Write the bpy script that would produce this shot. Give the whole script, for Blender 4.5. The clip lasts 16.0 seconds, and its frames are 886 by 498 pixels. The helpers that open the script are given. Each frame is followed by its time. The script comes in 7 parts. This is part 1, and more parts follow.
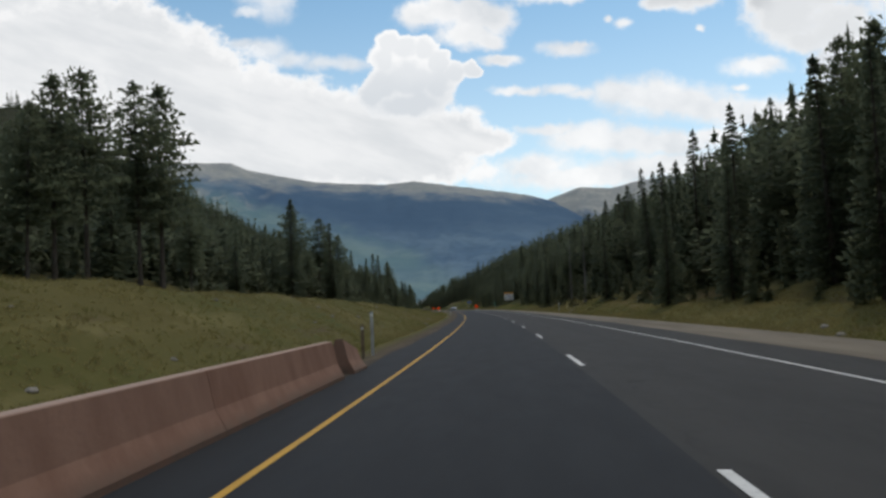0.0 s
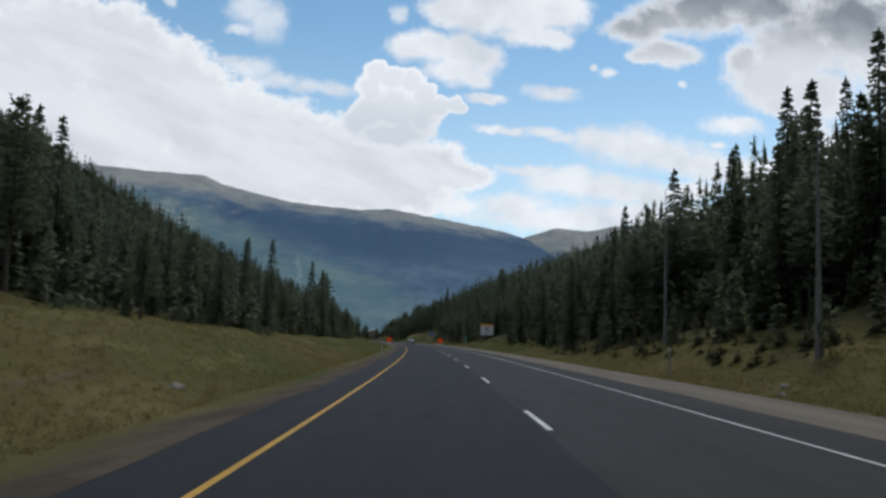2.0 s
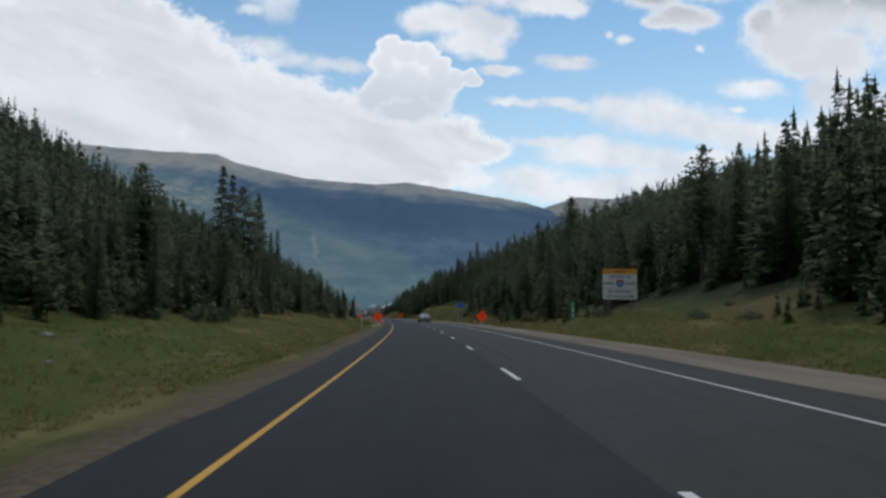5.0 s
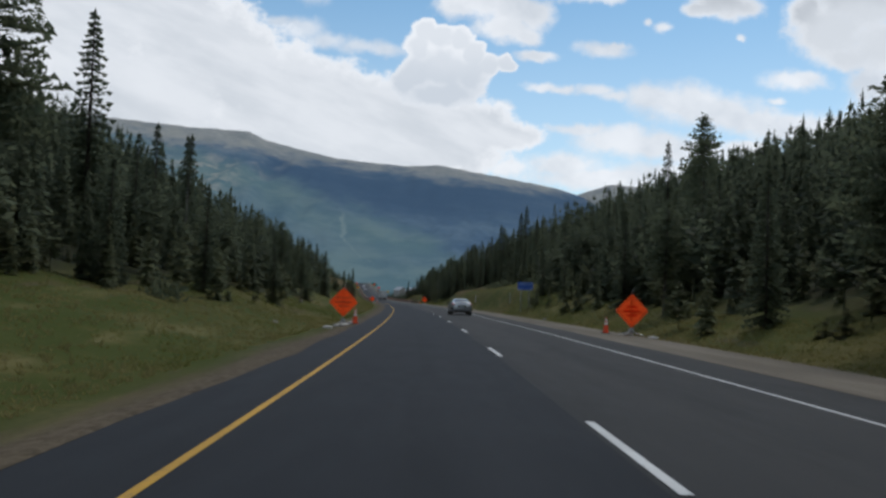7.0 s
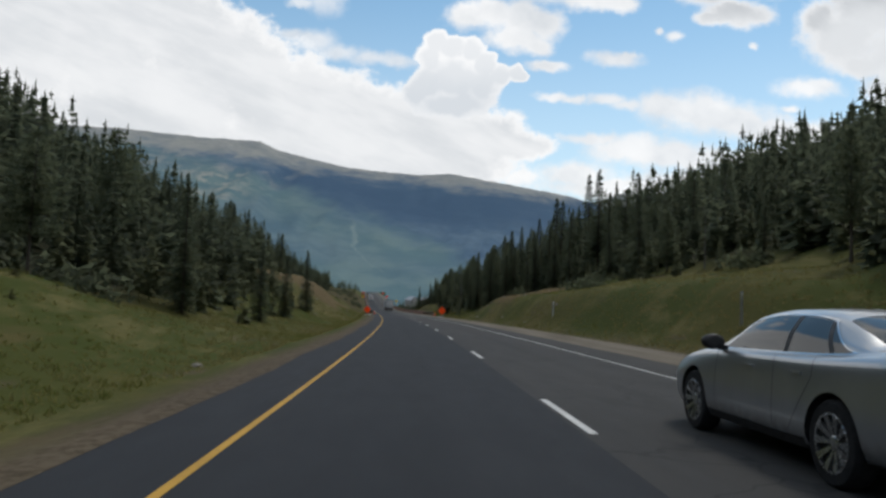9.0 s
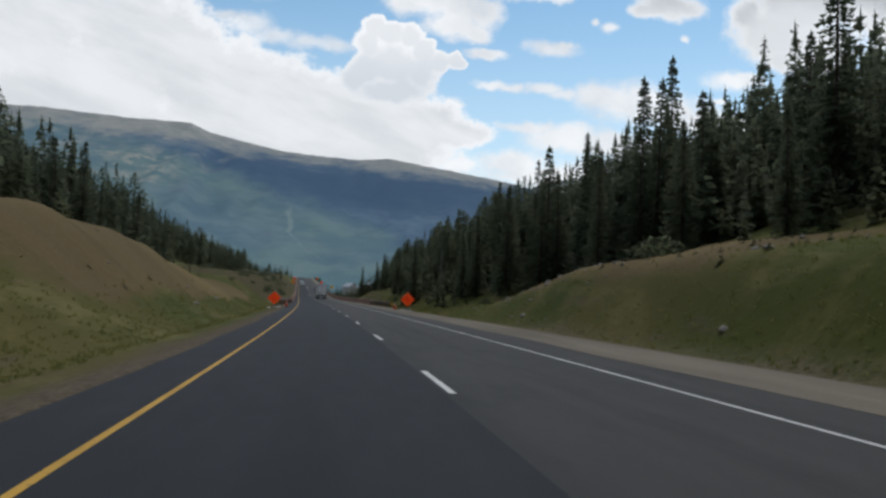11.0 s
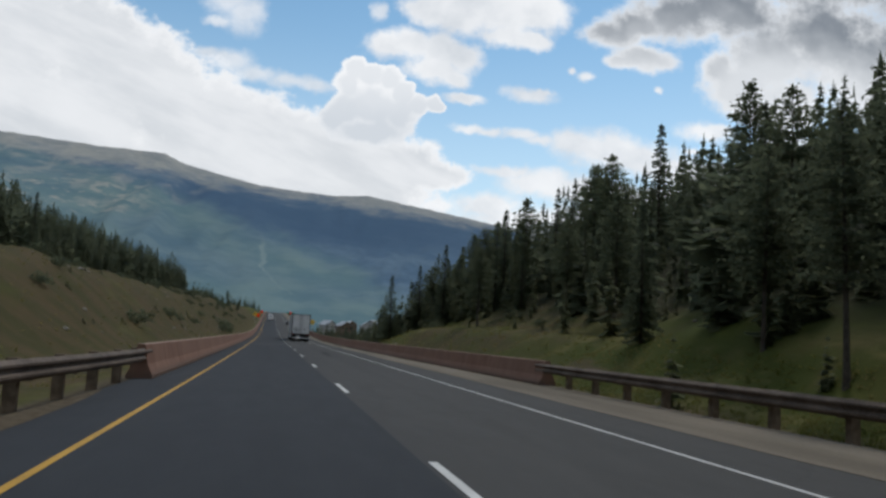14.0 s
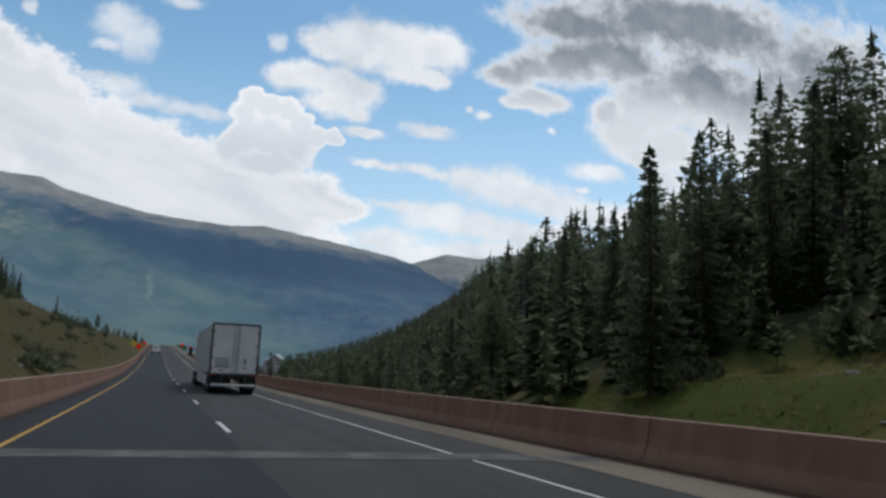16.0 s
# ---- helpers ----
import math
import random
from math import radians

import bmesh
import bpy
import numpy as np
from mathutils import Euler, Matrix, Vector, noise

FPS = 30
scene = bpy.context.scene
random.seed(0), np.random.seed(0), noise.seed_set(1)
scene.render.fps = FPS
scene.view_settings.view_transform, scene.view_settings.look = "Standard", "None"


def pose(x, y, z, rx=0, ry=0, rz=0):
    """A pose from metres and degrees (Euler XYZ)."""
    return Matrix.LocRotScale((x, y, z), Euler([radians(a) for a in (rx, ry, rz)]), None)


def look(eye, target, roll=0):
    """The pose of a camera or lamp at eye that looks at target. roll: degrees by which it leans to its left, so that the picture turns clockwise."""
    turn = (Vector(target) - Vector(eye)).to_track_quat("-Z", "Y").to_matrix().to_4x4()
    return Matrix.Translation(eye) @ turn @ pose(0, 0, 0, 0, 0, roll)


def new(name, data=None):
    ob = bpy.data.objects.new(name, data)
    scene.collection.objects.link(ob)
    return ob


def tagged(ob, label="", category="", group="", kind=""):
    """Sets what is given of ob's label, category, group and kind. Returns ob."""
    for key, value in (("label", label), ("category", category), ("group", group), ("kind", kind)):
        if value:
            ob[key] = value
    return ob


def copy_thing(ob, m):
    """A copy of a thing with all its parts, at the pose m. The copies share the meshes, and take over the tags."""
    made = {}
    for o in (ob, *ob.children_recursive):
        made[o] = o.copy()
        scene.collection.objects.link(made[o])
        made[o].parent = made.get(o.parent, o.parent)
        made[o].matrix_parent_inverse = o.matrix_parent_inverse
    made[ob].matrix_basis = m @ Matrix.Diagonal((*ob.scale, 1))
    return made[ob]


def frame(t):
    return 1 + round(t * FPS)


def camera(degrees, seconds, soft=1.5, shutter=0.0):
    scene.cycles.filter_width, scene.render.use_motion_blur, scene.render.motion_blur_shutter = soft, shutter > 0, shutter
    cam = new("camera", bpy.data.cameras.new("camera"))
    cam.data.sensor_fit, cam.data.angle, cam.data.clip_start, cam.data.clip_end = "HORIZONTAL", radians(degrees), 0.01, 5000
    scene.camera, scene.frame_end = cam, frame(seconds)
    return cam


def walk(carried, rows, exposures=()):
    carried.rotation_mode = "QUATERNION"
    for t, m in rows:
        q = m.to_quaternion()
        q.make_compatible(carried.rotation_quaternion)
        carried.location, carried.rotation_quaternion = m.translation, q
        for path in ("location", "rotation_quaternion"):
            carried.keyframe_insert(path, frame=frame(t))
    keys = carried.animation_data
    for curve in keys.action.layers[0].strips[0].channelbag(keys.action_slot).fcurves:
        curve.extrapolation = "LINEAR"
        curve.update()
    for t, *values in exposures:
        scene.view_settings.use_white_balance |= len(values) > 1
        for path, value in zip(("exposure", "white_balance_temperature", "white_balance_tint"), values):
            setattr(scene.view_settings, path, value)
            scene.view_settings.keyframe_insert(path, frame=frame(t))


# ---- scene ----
# ---- the road's line: heading and grade along its length s, and w metres to the right of the left lane's middle ----
def smooth(a, b, x):
    q = np.clip((x - a) / (b - a), 0.0, 1.0)
    return q * q * (3 - 2 * q)


def station(s):
    return (np.clip(s, -20.0, 490.0) - 240.0) / 240.0


def heading(s):
    return np.radians(np.polyval([1.8366, -1.7582, -3.5632, 0.4494, 8.3675, 2.2269], station(s)))


def bank(s):
    """How far the road leans to its right, as a slope."""
    return np.tan(np.radians(np.polyval([-0.8606, 0.5105, 1.1353, 0.0110, -0.2411], station(s))))


def grade(s):
    return np.tan(np.radians(np.polyval([0.3581, -0.1993, -1.5646], station(s)) - 0.35 * (1 - smooth(10, 170, s)) + 2.15 * smooth(490, 650, s) - 1.9 * smooth(860, 960, s)))


STEP = 1.0
LINE_S = np.arange(-200.0, 1400.0, STEP)
LINE_X = np.concatenate([[0.0], np.cumsum(-np.sin(heading(LINE_S[:-1])) * STEP)])
LINE_Y = np.concatenate([[0.0], np.cumsum(np.cos(heading(LINE_S[:-1])) * STEP)])
LINE_Z = np.concatenate([[0.0], np.cumsum(grade(LINE_S[:-1]) * STEP)])
LINE_X, LINE_Y, LINE_Z = LINE_X - LINE_X[200], LINE_Y - LINE_Y[200], LINE_Z - LINE_Z[200]


def road_z(s):
    return np.interp(s, LINE_S, LINE_Z)


def at(s, w, z=0.0):
    """The place w metres to the right of the lane's middle and z above the road."""
    a = heading(s)
    return Vector((float(np.interp(s, LINE_S, LINE_X) + w * np.cos(a)), float(np.interp(s, LINE_S, LINE_Y) + w * np.sin(a)), float(road_z(s) + z - np.clip(w, -12, 12) * bank(s))))


def many(s, w, z):
    a = heading(s)
    return np.stack([np.interp(s, LINE_S, LINE_X) + w * np.cos(a), np.interp(s, LINE_S, LINE_Y) + w * np.sin(a), road_z(s) + z - np.clip(w, -12, 12) * bank(s)], -1)


def along(s, w, z=0.0, turn=0.0):
    """A pose on the road that faces along it (y ahead)."""
    return Matrix.Translation(at(s, w, z)) @ Matrix.Rotation(float(heading(s)) + radians(turn), 4, "Z")


# ---- the camera: seconds, way along the road, offset, yaw, pitch, roll ----
cam = camera(61.45, 16.0, soft=2.8, shutter=0.0)
EYE = 1.277
ROWS = [
    (0, 0.0, 0.31, -0.94, 2.99, 2.39),
    (0.5, 15.3, 0.19, -1.56, 3.43, 0.15),
    (1, 32.1, 0.09, -2.09, 3.62, -0.48),
    (1.5, 48.5, 0.10, -3.02, 5.62, -1.00),
    (2, 64.5, 0.12, -3.35, 5.47, -1.92),
    (2.5, 80.9, 0.17, -3.15, 4.06, 0.74),
    (3, 96.7, 0.13, -2.52, 2.80, 0.10),
    (5.5, 173.3, -0.05, -1.74, 4.17, -0.31),
    (6, 187.6, 0.00, -1.94, 5.61, -0.26),
    (6.5, 202.4, 0.01, -0.86, 4.53, -0.78),
    (7, 216.9, 0.02, 0.39, 2.31, -2.19),
    (7.5, 231.3, 0.02, 1.92, 1.02, -1.39),
    (8, 245.9, -0.03, 2.47, 1.51, -1.65),
    (8.5, 260.3, -0.10, 2.03, 1.20, -2.35),
    (9, 275.0, -0.13, 1.36, 3.06, -1.94),
    (11.5, 348.6, 0.13, -4.26, 2.13, -1.44),
    (12, 363.4, 0.17, -4.57, 3.05, -0.74),
    (12.5, 378.8, 0.31, -4.64, 3.85, -0.94),
    (13, 394.1, 0.21, -4.74, 4.52, -1.85),
    (13.5, 409.1, 0.16, -5.38, 4.66, -2.21),
    (14, 424.4, 0.10, -5.42, 5.48, -3.10),
    (14.5, 440.5, 0.05, -6.25, 6.24, -4.50),
    (15, 455.0, 0.08, -8.26, 6.46, -3.81),
    (15.5, 470.8, 0.19, -10.20, 6.57, -3.18),
    (16, 486.0, 0.26, -13.27, 8.48, -2.67),
]
# the camera's own brightness and white balance: seconds, stops, kelvin, tint
EXPOSURES = [(0, 0.02, 6560, 10), (1, -0.05, 6400, 10), (2, -0.10, 6200, 10), (3, -0.12, 6150, 10), (5.5, -0.13, 6200, 10), (7, -0.12, 6180, 10), (7.5, 0.0, 6420, 10), (9, 0.02, 6520, 10),
             (11.5, -0.04, 6350, 10), (12.5, 0.0, 6430, 10), (13.5, -0.06, 6400, 10), (15, -0.06, 6380, 10), (16, -0.12, 6300, 10)]
walk(cam, [(t, pose(*at(s, w, EYE), 90 + pitch, roll, yaw)) for t, s, w, yaw, pitch, roll in ROWS], EXPOSURES)

# ---- sky: blue with heaps of cloud, and a veiled sun ----
SUN_EL, SUN_AZ = 58.0, 35.0
world = bpy.data.worlds.new("sky")
scene.world = world
world.use_nodes = True
wt = world.node_tree
wt.nodes.clear()


def wn(kind, **values):
    nd = wt.nodes.new(kind)
    for key, value in values.items():
        setattr(nd, key, value)
    return nd


def wmath(op, a, b=None, c=None, clamp=False):
    nd = wn("ShaderNodeMath", operation=op, use_clamp=clamp)
    for k, v in enumerate((a, b, c)):
        if v is None:
            continue
        if isinstance(v, (int, float)):
            nd.inputs[k].default_value = v
        else:
            wt.links.new(v, nd.inputs[k])
    return nd.outputs[0]


def wvec(op, a, b=None):
    nd = wn("ShaderNodeVectorMath", operation=op)
    for k, v in enumerate((a, b)):
        if v is None:
            continue
        if isinstance(v, tuple):
            nd.inputs[k].default_value = v
        else:
            wt.links.new(v, nd.inputs[k])
    return nd


def wnoise(vector, scale, detail=6.0, rough=0.55):
    nd = wn("ShaderNodeTexNoise")
    nd.inputs["Scale"].default_value, nd.inputs["Detail"].default_value, nd.inputs["Roughness"].default_value = scale, detail, rough
    wt.links.new(vector, nd.inputs["Vector"])
    return nd


def wmix(fac, a, b):
    nd = wn("ShaderNodeMix", data_type="RGBA")
    for k, v in ((0, fac), (6, a), (7, b)):
        if isinstance(v, (int, float, tuple)):
            nd.inputs[k].default_value = v
        else:
            wt.links.new(v, nd.inputs[k])
    return nd.outputs[2]


def ramp(value, low, high):
    nd = wn("ShaderNodeMapRange", interpolation_type="SMOOTHSTEP", clamp=True)
    nd.inputs[1].default_value, nd.inputs[2].default_value = low, high
    wt.links.new(value, nd.inputs[0])
    return nd.outputs[0]


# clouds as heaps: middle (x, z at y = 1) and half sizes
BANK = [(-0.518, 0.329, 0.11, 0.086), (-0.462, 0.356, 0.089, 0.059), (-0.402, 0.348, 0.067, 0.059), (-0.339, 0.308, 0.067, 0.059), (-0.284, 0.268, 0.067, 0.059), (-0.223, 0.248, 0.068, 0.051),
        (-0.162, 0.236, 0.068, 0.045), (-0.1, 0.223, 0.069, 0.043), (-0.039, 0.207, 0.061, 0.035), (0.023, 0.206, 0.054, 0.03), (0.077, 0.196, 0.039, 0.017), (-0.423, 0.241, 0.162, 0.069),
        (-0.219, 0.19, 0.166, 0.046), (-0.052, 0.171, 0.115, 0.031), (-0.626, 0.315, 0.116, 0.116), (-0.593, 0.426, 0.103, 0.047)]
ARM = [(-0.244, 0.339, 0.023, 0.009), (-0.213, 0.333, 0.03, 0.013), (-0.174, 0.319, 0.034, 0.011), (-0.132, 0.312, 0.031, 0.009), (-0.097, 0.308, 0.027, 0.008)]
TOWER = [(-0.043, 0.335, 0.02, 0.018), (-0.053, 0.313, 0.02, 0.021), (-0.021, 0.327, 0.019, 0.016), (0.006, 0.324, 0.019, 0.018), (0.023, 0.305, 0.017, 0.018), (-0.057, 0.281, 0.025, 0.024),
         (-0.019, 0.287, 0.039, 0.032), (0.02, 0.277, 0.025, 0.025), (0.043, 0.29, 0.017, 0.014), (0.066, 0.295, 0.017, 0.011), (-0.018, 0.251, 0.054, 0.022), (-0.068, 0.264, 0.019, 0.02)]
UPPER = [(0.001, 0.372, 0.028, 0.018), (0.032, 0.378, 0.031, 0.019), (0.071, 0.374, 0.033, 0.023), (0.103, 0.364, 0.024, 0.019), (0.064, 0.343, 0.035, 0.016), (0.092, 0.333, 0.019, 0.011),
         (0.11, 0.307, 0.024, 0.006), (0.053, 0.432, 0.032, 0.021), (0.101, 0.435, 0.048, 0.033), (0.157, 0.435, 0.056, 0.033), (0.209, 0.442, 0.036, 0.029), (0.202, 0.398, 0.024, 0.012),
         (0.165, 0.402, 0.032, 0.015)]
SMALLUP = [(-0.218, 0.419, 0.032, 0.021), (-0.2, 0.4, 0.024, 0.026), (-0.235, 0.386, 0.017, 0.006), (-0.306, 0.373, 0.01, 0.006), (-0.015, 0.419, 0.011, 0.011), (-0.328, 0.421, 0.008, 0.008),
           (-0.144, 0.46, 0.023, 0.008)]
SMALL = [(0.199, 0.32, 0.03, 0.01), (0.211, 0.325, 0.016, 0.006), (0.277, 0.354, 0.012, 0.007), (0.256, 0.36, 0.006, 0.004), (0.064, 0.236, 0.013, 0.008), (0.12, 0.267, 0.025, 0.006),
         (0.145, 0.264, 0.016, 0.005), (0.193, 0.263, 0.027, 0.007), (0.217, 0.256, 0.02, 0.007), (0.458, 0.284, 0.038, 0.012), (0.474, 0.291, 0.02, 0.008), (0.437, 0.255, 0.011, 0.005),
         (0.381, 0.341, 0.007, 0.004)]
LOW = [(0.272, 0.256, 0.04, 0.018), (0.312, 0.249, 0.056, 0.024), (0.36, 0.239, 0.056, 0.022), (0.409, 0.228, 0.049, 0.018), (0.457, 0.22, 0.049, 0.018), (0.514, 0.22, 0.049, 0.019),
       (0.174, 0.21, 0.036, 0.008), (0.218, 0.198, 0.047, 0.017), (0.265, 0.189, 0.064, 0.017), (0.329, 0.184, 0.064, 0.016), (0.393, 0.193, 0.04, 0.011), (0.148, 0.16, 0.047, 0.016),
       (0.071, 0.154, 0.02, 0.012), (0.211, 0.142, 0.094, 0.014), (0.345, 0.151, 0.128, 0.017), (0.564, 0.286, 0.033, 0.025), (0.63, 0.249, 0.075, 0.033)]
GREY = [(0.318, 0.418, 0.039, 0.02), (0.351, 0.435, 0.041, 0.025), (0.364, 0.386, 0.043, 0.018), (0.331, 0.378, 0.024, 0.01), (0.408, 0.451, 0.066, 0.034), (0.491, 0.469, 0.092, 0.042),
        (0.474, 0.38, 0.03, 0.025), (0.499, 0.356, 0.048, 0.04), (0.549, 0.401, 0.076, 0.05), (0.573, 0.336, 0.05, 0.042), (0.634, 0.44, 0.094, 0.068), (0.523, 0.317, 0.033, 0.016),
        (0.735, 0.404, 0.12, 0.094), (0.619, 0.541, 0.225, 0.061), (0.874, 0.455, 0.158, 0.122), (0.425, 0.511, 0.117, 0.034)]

geo = wn("ShaderNodeTexCoord").outputs["Generated"]
split = wn("ShaderNodeSeparateXYZ")
wt.links.new(geo, split.inputs[0])
ahead = wmath("MAXIMUM", split.outputs[1], 0.05)
flat = wn("ShaderNodeCombineXYZ")
wt.links.new(wmath("DIVIDE", split.outputs[0], ahead), flat.inputs[0])
wt.links.new(wmath("DIVIDE", split.outputs[2], ahead), flat.inputs[1])
plane = flat.outputs[0]
# ragged, puffed edges
big = wvec("SUBTRACT", wnoise(plane, 11.0, 3.0).outputs["Color"], (0.5, 0.5, 0.5)).outputs[0]
fine = wvec("SUBTRACT", wnoise(plane, 42.0, 5.0, 0.6).outputs["Color"], (0.5, 0.5, 0.5)).outputs[0]
bent = wvec("ADD", wvec("ADD", plane, wvec("MULTIPLY", big, (0.022, 0.014, 0)).outputs[0]).outputs[0], wvec("MULTIPLY", fine, (0.022, 0.016, 0)).outputs[0]).outputs[0]
puffs = wmath("MULTIPLY", wmath("SUBTRACT", wnoise(plane, 26.0, 8.0, 0.64).outputs["Fac"], 0.5), 1.15)
knobs = wn("ShaderNodeTexVoronoi", feature="SMOOTH_F1")
knobs.inputs["Scale"].default_value, knobs.inputs["Smoothness"].default_value = 52.0, 0.35
wt.links.new(bent, knobs.inputs["Vector"])
billow = wmath("ADD", wmath("MULTIPLY", wmath("SUBTRACT", knobs.outputs["Distance"], 0.42), 0.28), wmath("MULTIPLY", puffs, 0.45))


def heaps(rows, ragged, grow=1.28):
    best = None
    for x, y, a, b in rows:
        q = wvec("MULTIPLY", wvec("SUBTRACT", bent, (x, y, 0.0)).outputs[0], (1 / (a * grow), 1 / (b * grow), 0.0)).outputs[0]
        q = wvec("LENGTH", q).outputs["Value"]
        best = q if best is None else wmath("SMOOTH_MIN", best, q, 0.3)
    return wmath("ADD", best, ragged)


def cover_of(depth, inner, outer):
    return wmath("SUBTRACT", 1.0, ramp(depth, inner, outer))


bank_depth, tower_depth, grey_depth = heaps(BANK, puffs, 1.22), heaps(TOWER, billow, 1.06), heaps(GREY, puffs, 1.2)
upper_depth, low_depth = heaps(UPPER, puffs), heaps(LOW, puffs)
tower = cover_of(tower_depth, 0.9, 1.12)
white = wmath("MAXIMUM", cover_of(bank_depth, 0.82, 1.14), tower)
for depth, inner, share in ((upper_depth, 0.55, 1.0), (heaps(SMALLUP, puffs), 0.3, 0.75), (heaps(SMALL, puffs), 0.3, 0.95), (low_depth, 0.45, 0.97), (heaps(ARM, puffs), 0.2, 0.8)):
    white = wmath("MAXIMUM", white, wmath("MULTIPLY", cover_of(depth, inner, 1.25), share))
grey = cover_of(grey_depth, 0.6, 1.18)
# elsewhere in the sky: broken cloud at one height
up = wmath("ADD", wmath("MAXIMUM", split.outputs[2], 0.0), 0.12)
sheet = wn("ShaderNodeCombineXYZ")
wt.links.new(wmath("DIVIDE", split.outputs[0], up), sheet.inputs[0])
wt.links.new(wmath("DIVIDE", split.outputs[1], up), sheet.inputs[1])
broken = ramp(wnoise(sheet.outputs[0], 1.3, 7.0, 0.6).outputs["Fac"], 0.44, 0.6)
front = ramp(split.outputs[1], 0.45, 0.75)
low_front = wmath("SUBTRACT", 1.0, ramp(split.outputs[2], 0.44, 0.6))
inside = wmath("MULTIPLY", front, low_front)
broken = wmath("MULTIPLY", broken, wmath("SUBTRACT", 1.0, inside))
cover = wmath("MAXIMUM", wmath("MAXIMUM", white, grey), broken)
tone = wnoise(bent, 16.0, 5.0).outputs["Fac"]
tone2 = wnoise(plane, 5.0, 4.0).outputs["Fac"]
bright = wmath("ADD", wmath("MULTIPLY", ramp(tone, 0.3, 0.62), 0.5), wmath("MULTIPLY", ramp(tone2, 0.35, 0.6), 0.5))
cloud = wmix(bright, (0.68, 0.71, 0.745, 1), (0.93, 0.935, 0.94, 1))
cloud = wmix(wmath("MULTIPLY", cover_of(upper_depth, 0.2, 0.8), 0.6), cloud, wmix(bright, (0.62, 0.655, 0.69, 1), (0.86, 0.87, 0.88, 1)))
# long soft streaks inside the bank, along its upper edge
slant = wn("ShaderNodeCombineXYZ")
wt.links.new(wmath("MULTIPLY", wmath("SUBTRACT", wmath("DIVIDE", split.outputs[0], ahead), wmath("MULTIPLY", wmath("DIVIDE", split.outputs[2], ahead), 0.36)), 2.2), slant.inputs[0])
wt.links.new(wmath("MULTIPLY", wmath("ADD", wmath("DIVIDE", split.outputs[2], ahead), wmath("MULTIPLY", wmath("DIVIDE", split.outputs[0], ahead), 0.36)), 8.0), slant.inputs[1])
streak = wnoise(slant.outputs[0], 2.2, 5.0, 0.55).outputs["Fac"]
rim = wmath("MULTIPLY", ramp(bank_depth, 0.55, 0.98), 0.9)
soft = wmath("ADD", wmath("MULTIPLY", ramp(streak, 0.34, 0.64), 0.75), wmath("MULTIPLY", bright, 0.25))
inner = wmix(soft, (0.66, 0.685, 0.712, 1), (0.84, 0.85, 0.862, 1))
bank_side = cover_of(bank_depth, 1.0, 1.15)
cloud = wmix(bank_side, cloud, wmix(rim, inner, (0.95, 0.95, 0.95, 1)))
# the tower stands before the bank: white at its rim, grey within
tower_lift = ramp(wmath("ADD", wmath("DIVIDE", split.outputs[2], ahead), wmath("MULTIPLY", wmath("SUBTRACT", tone, 0.5), 0.05)), 0.25, 0.335)
lit = wmath("ADD", wmath("MULTIPLY", ramp(tower_depth, 0.55, 1.0), 0.5), wmath("MULTIPLY", tower_lift, 0.5))
cloud = wmix(tower, cloud, wmix(lit, (0.66, 0.695, 0.735, 1), (0.96, 0.96, 0.96, 1)))
high = wmath("ADD", wmath("DIVIDE", split.outputs[2], ahead), wmath("MULTIPLY", wmath("SUBTRACT", tone2, 0.5), 0.22))
greyish = wmix(ramp(high, 0.36, 0.47), (0.72, 0.74, 0.76, 1), (0.235, 0.258, 0.288, 1))
greyish = wmix(wmath("MULTIPLY", ramp(tone, 0.42, 0.70), 0.16), greyish, (0.80, 0.815, 0.83, 1))
thick = wmath("MULTIPLY", cover_of(grey_depth, 0.3, 0.95), wmath("SUBTRACT", 1.0, white))
cloud = wmix(thick, cloud, greyish)
# warmer light from the clouds behind and overhead
cloud = wmix(inside, wvec("MULTIPLY", cloud, (1.05, 1.0, 0.93)).outputs[0], cloud)
air = wn("ShaderNodeTexSky", sky_type="NISHITA", sun_disc=False, sun_elevation=radians(SUN_EL), sun_rotation=radians(SUN_AZ))
air.altitude, air.air_density, air.dust_density, air.ozone_density = 2800, 1.2, 1.5, 1.0
blue = wvec("SCALE", air.outputs[0])
blue.inputs["Scale"].default_value = 0.13
blue = wvec("MULTIPLY", blue.outputs[0], (0.92, 1.10, 1.0))
# thin veil near the horizon
veil = wmix(wmath("MULTIPLY", wmath("SUBTRACT", 1.0, ramp(split.outputs[2], 0.05, 0.42)), 0.55), blue.outputs[0], (0.72, 0.80, 0.86, 1))
colour = wmix(wmath("MULTIPLY", cover, 0.97), veil, cloud)
ground_side = wmix(ramp(split.outputs[2], -0.02, 0.0), (0.10, 0.11, 0.09, 1), colour)
back = wn("ShaderNodeBackground")
back.inputs["Strength"].default_value = 1.04
wt.links.new(ground_side, back.inputs["Color"])
wout = wn("ShaderNodeOutputWorld")
wt.links.new(back.outputs[0], wout.inputs["Surface"])

sun_data = bpy.data.lights.new("sun", "SUN")
sun_data.energy, sun_data.angle, sun_data.color = 1.15, radians(12), (1.0, 0.93, 0.84)
sun = new("sun", sun_data)
sun.matrix_world = look((0, 0, 0), (-math.sin(radians(SUN_AZ)) * math.cos(radians(SUN_EL)), -math.cos(radians(SUN_AZ)) * math.cos(radians(SUN_EL)), -math.sin(radians(SUN_EL))))


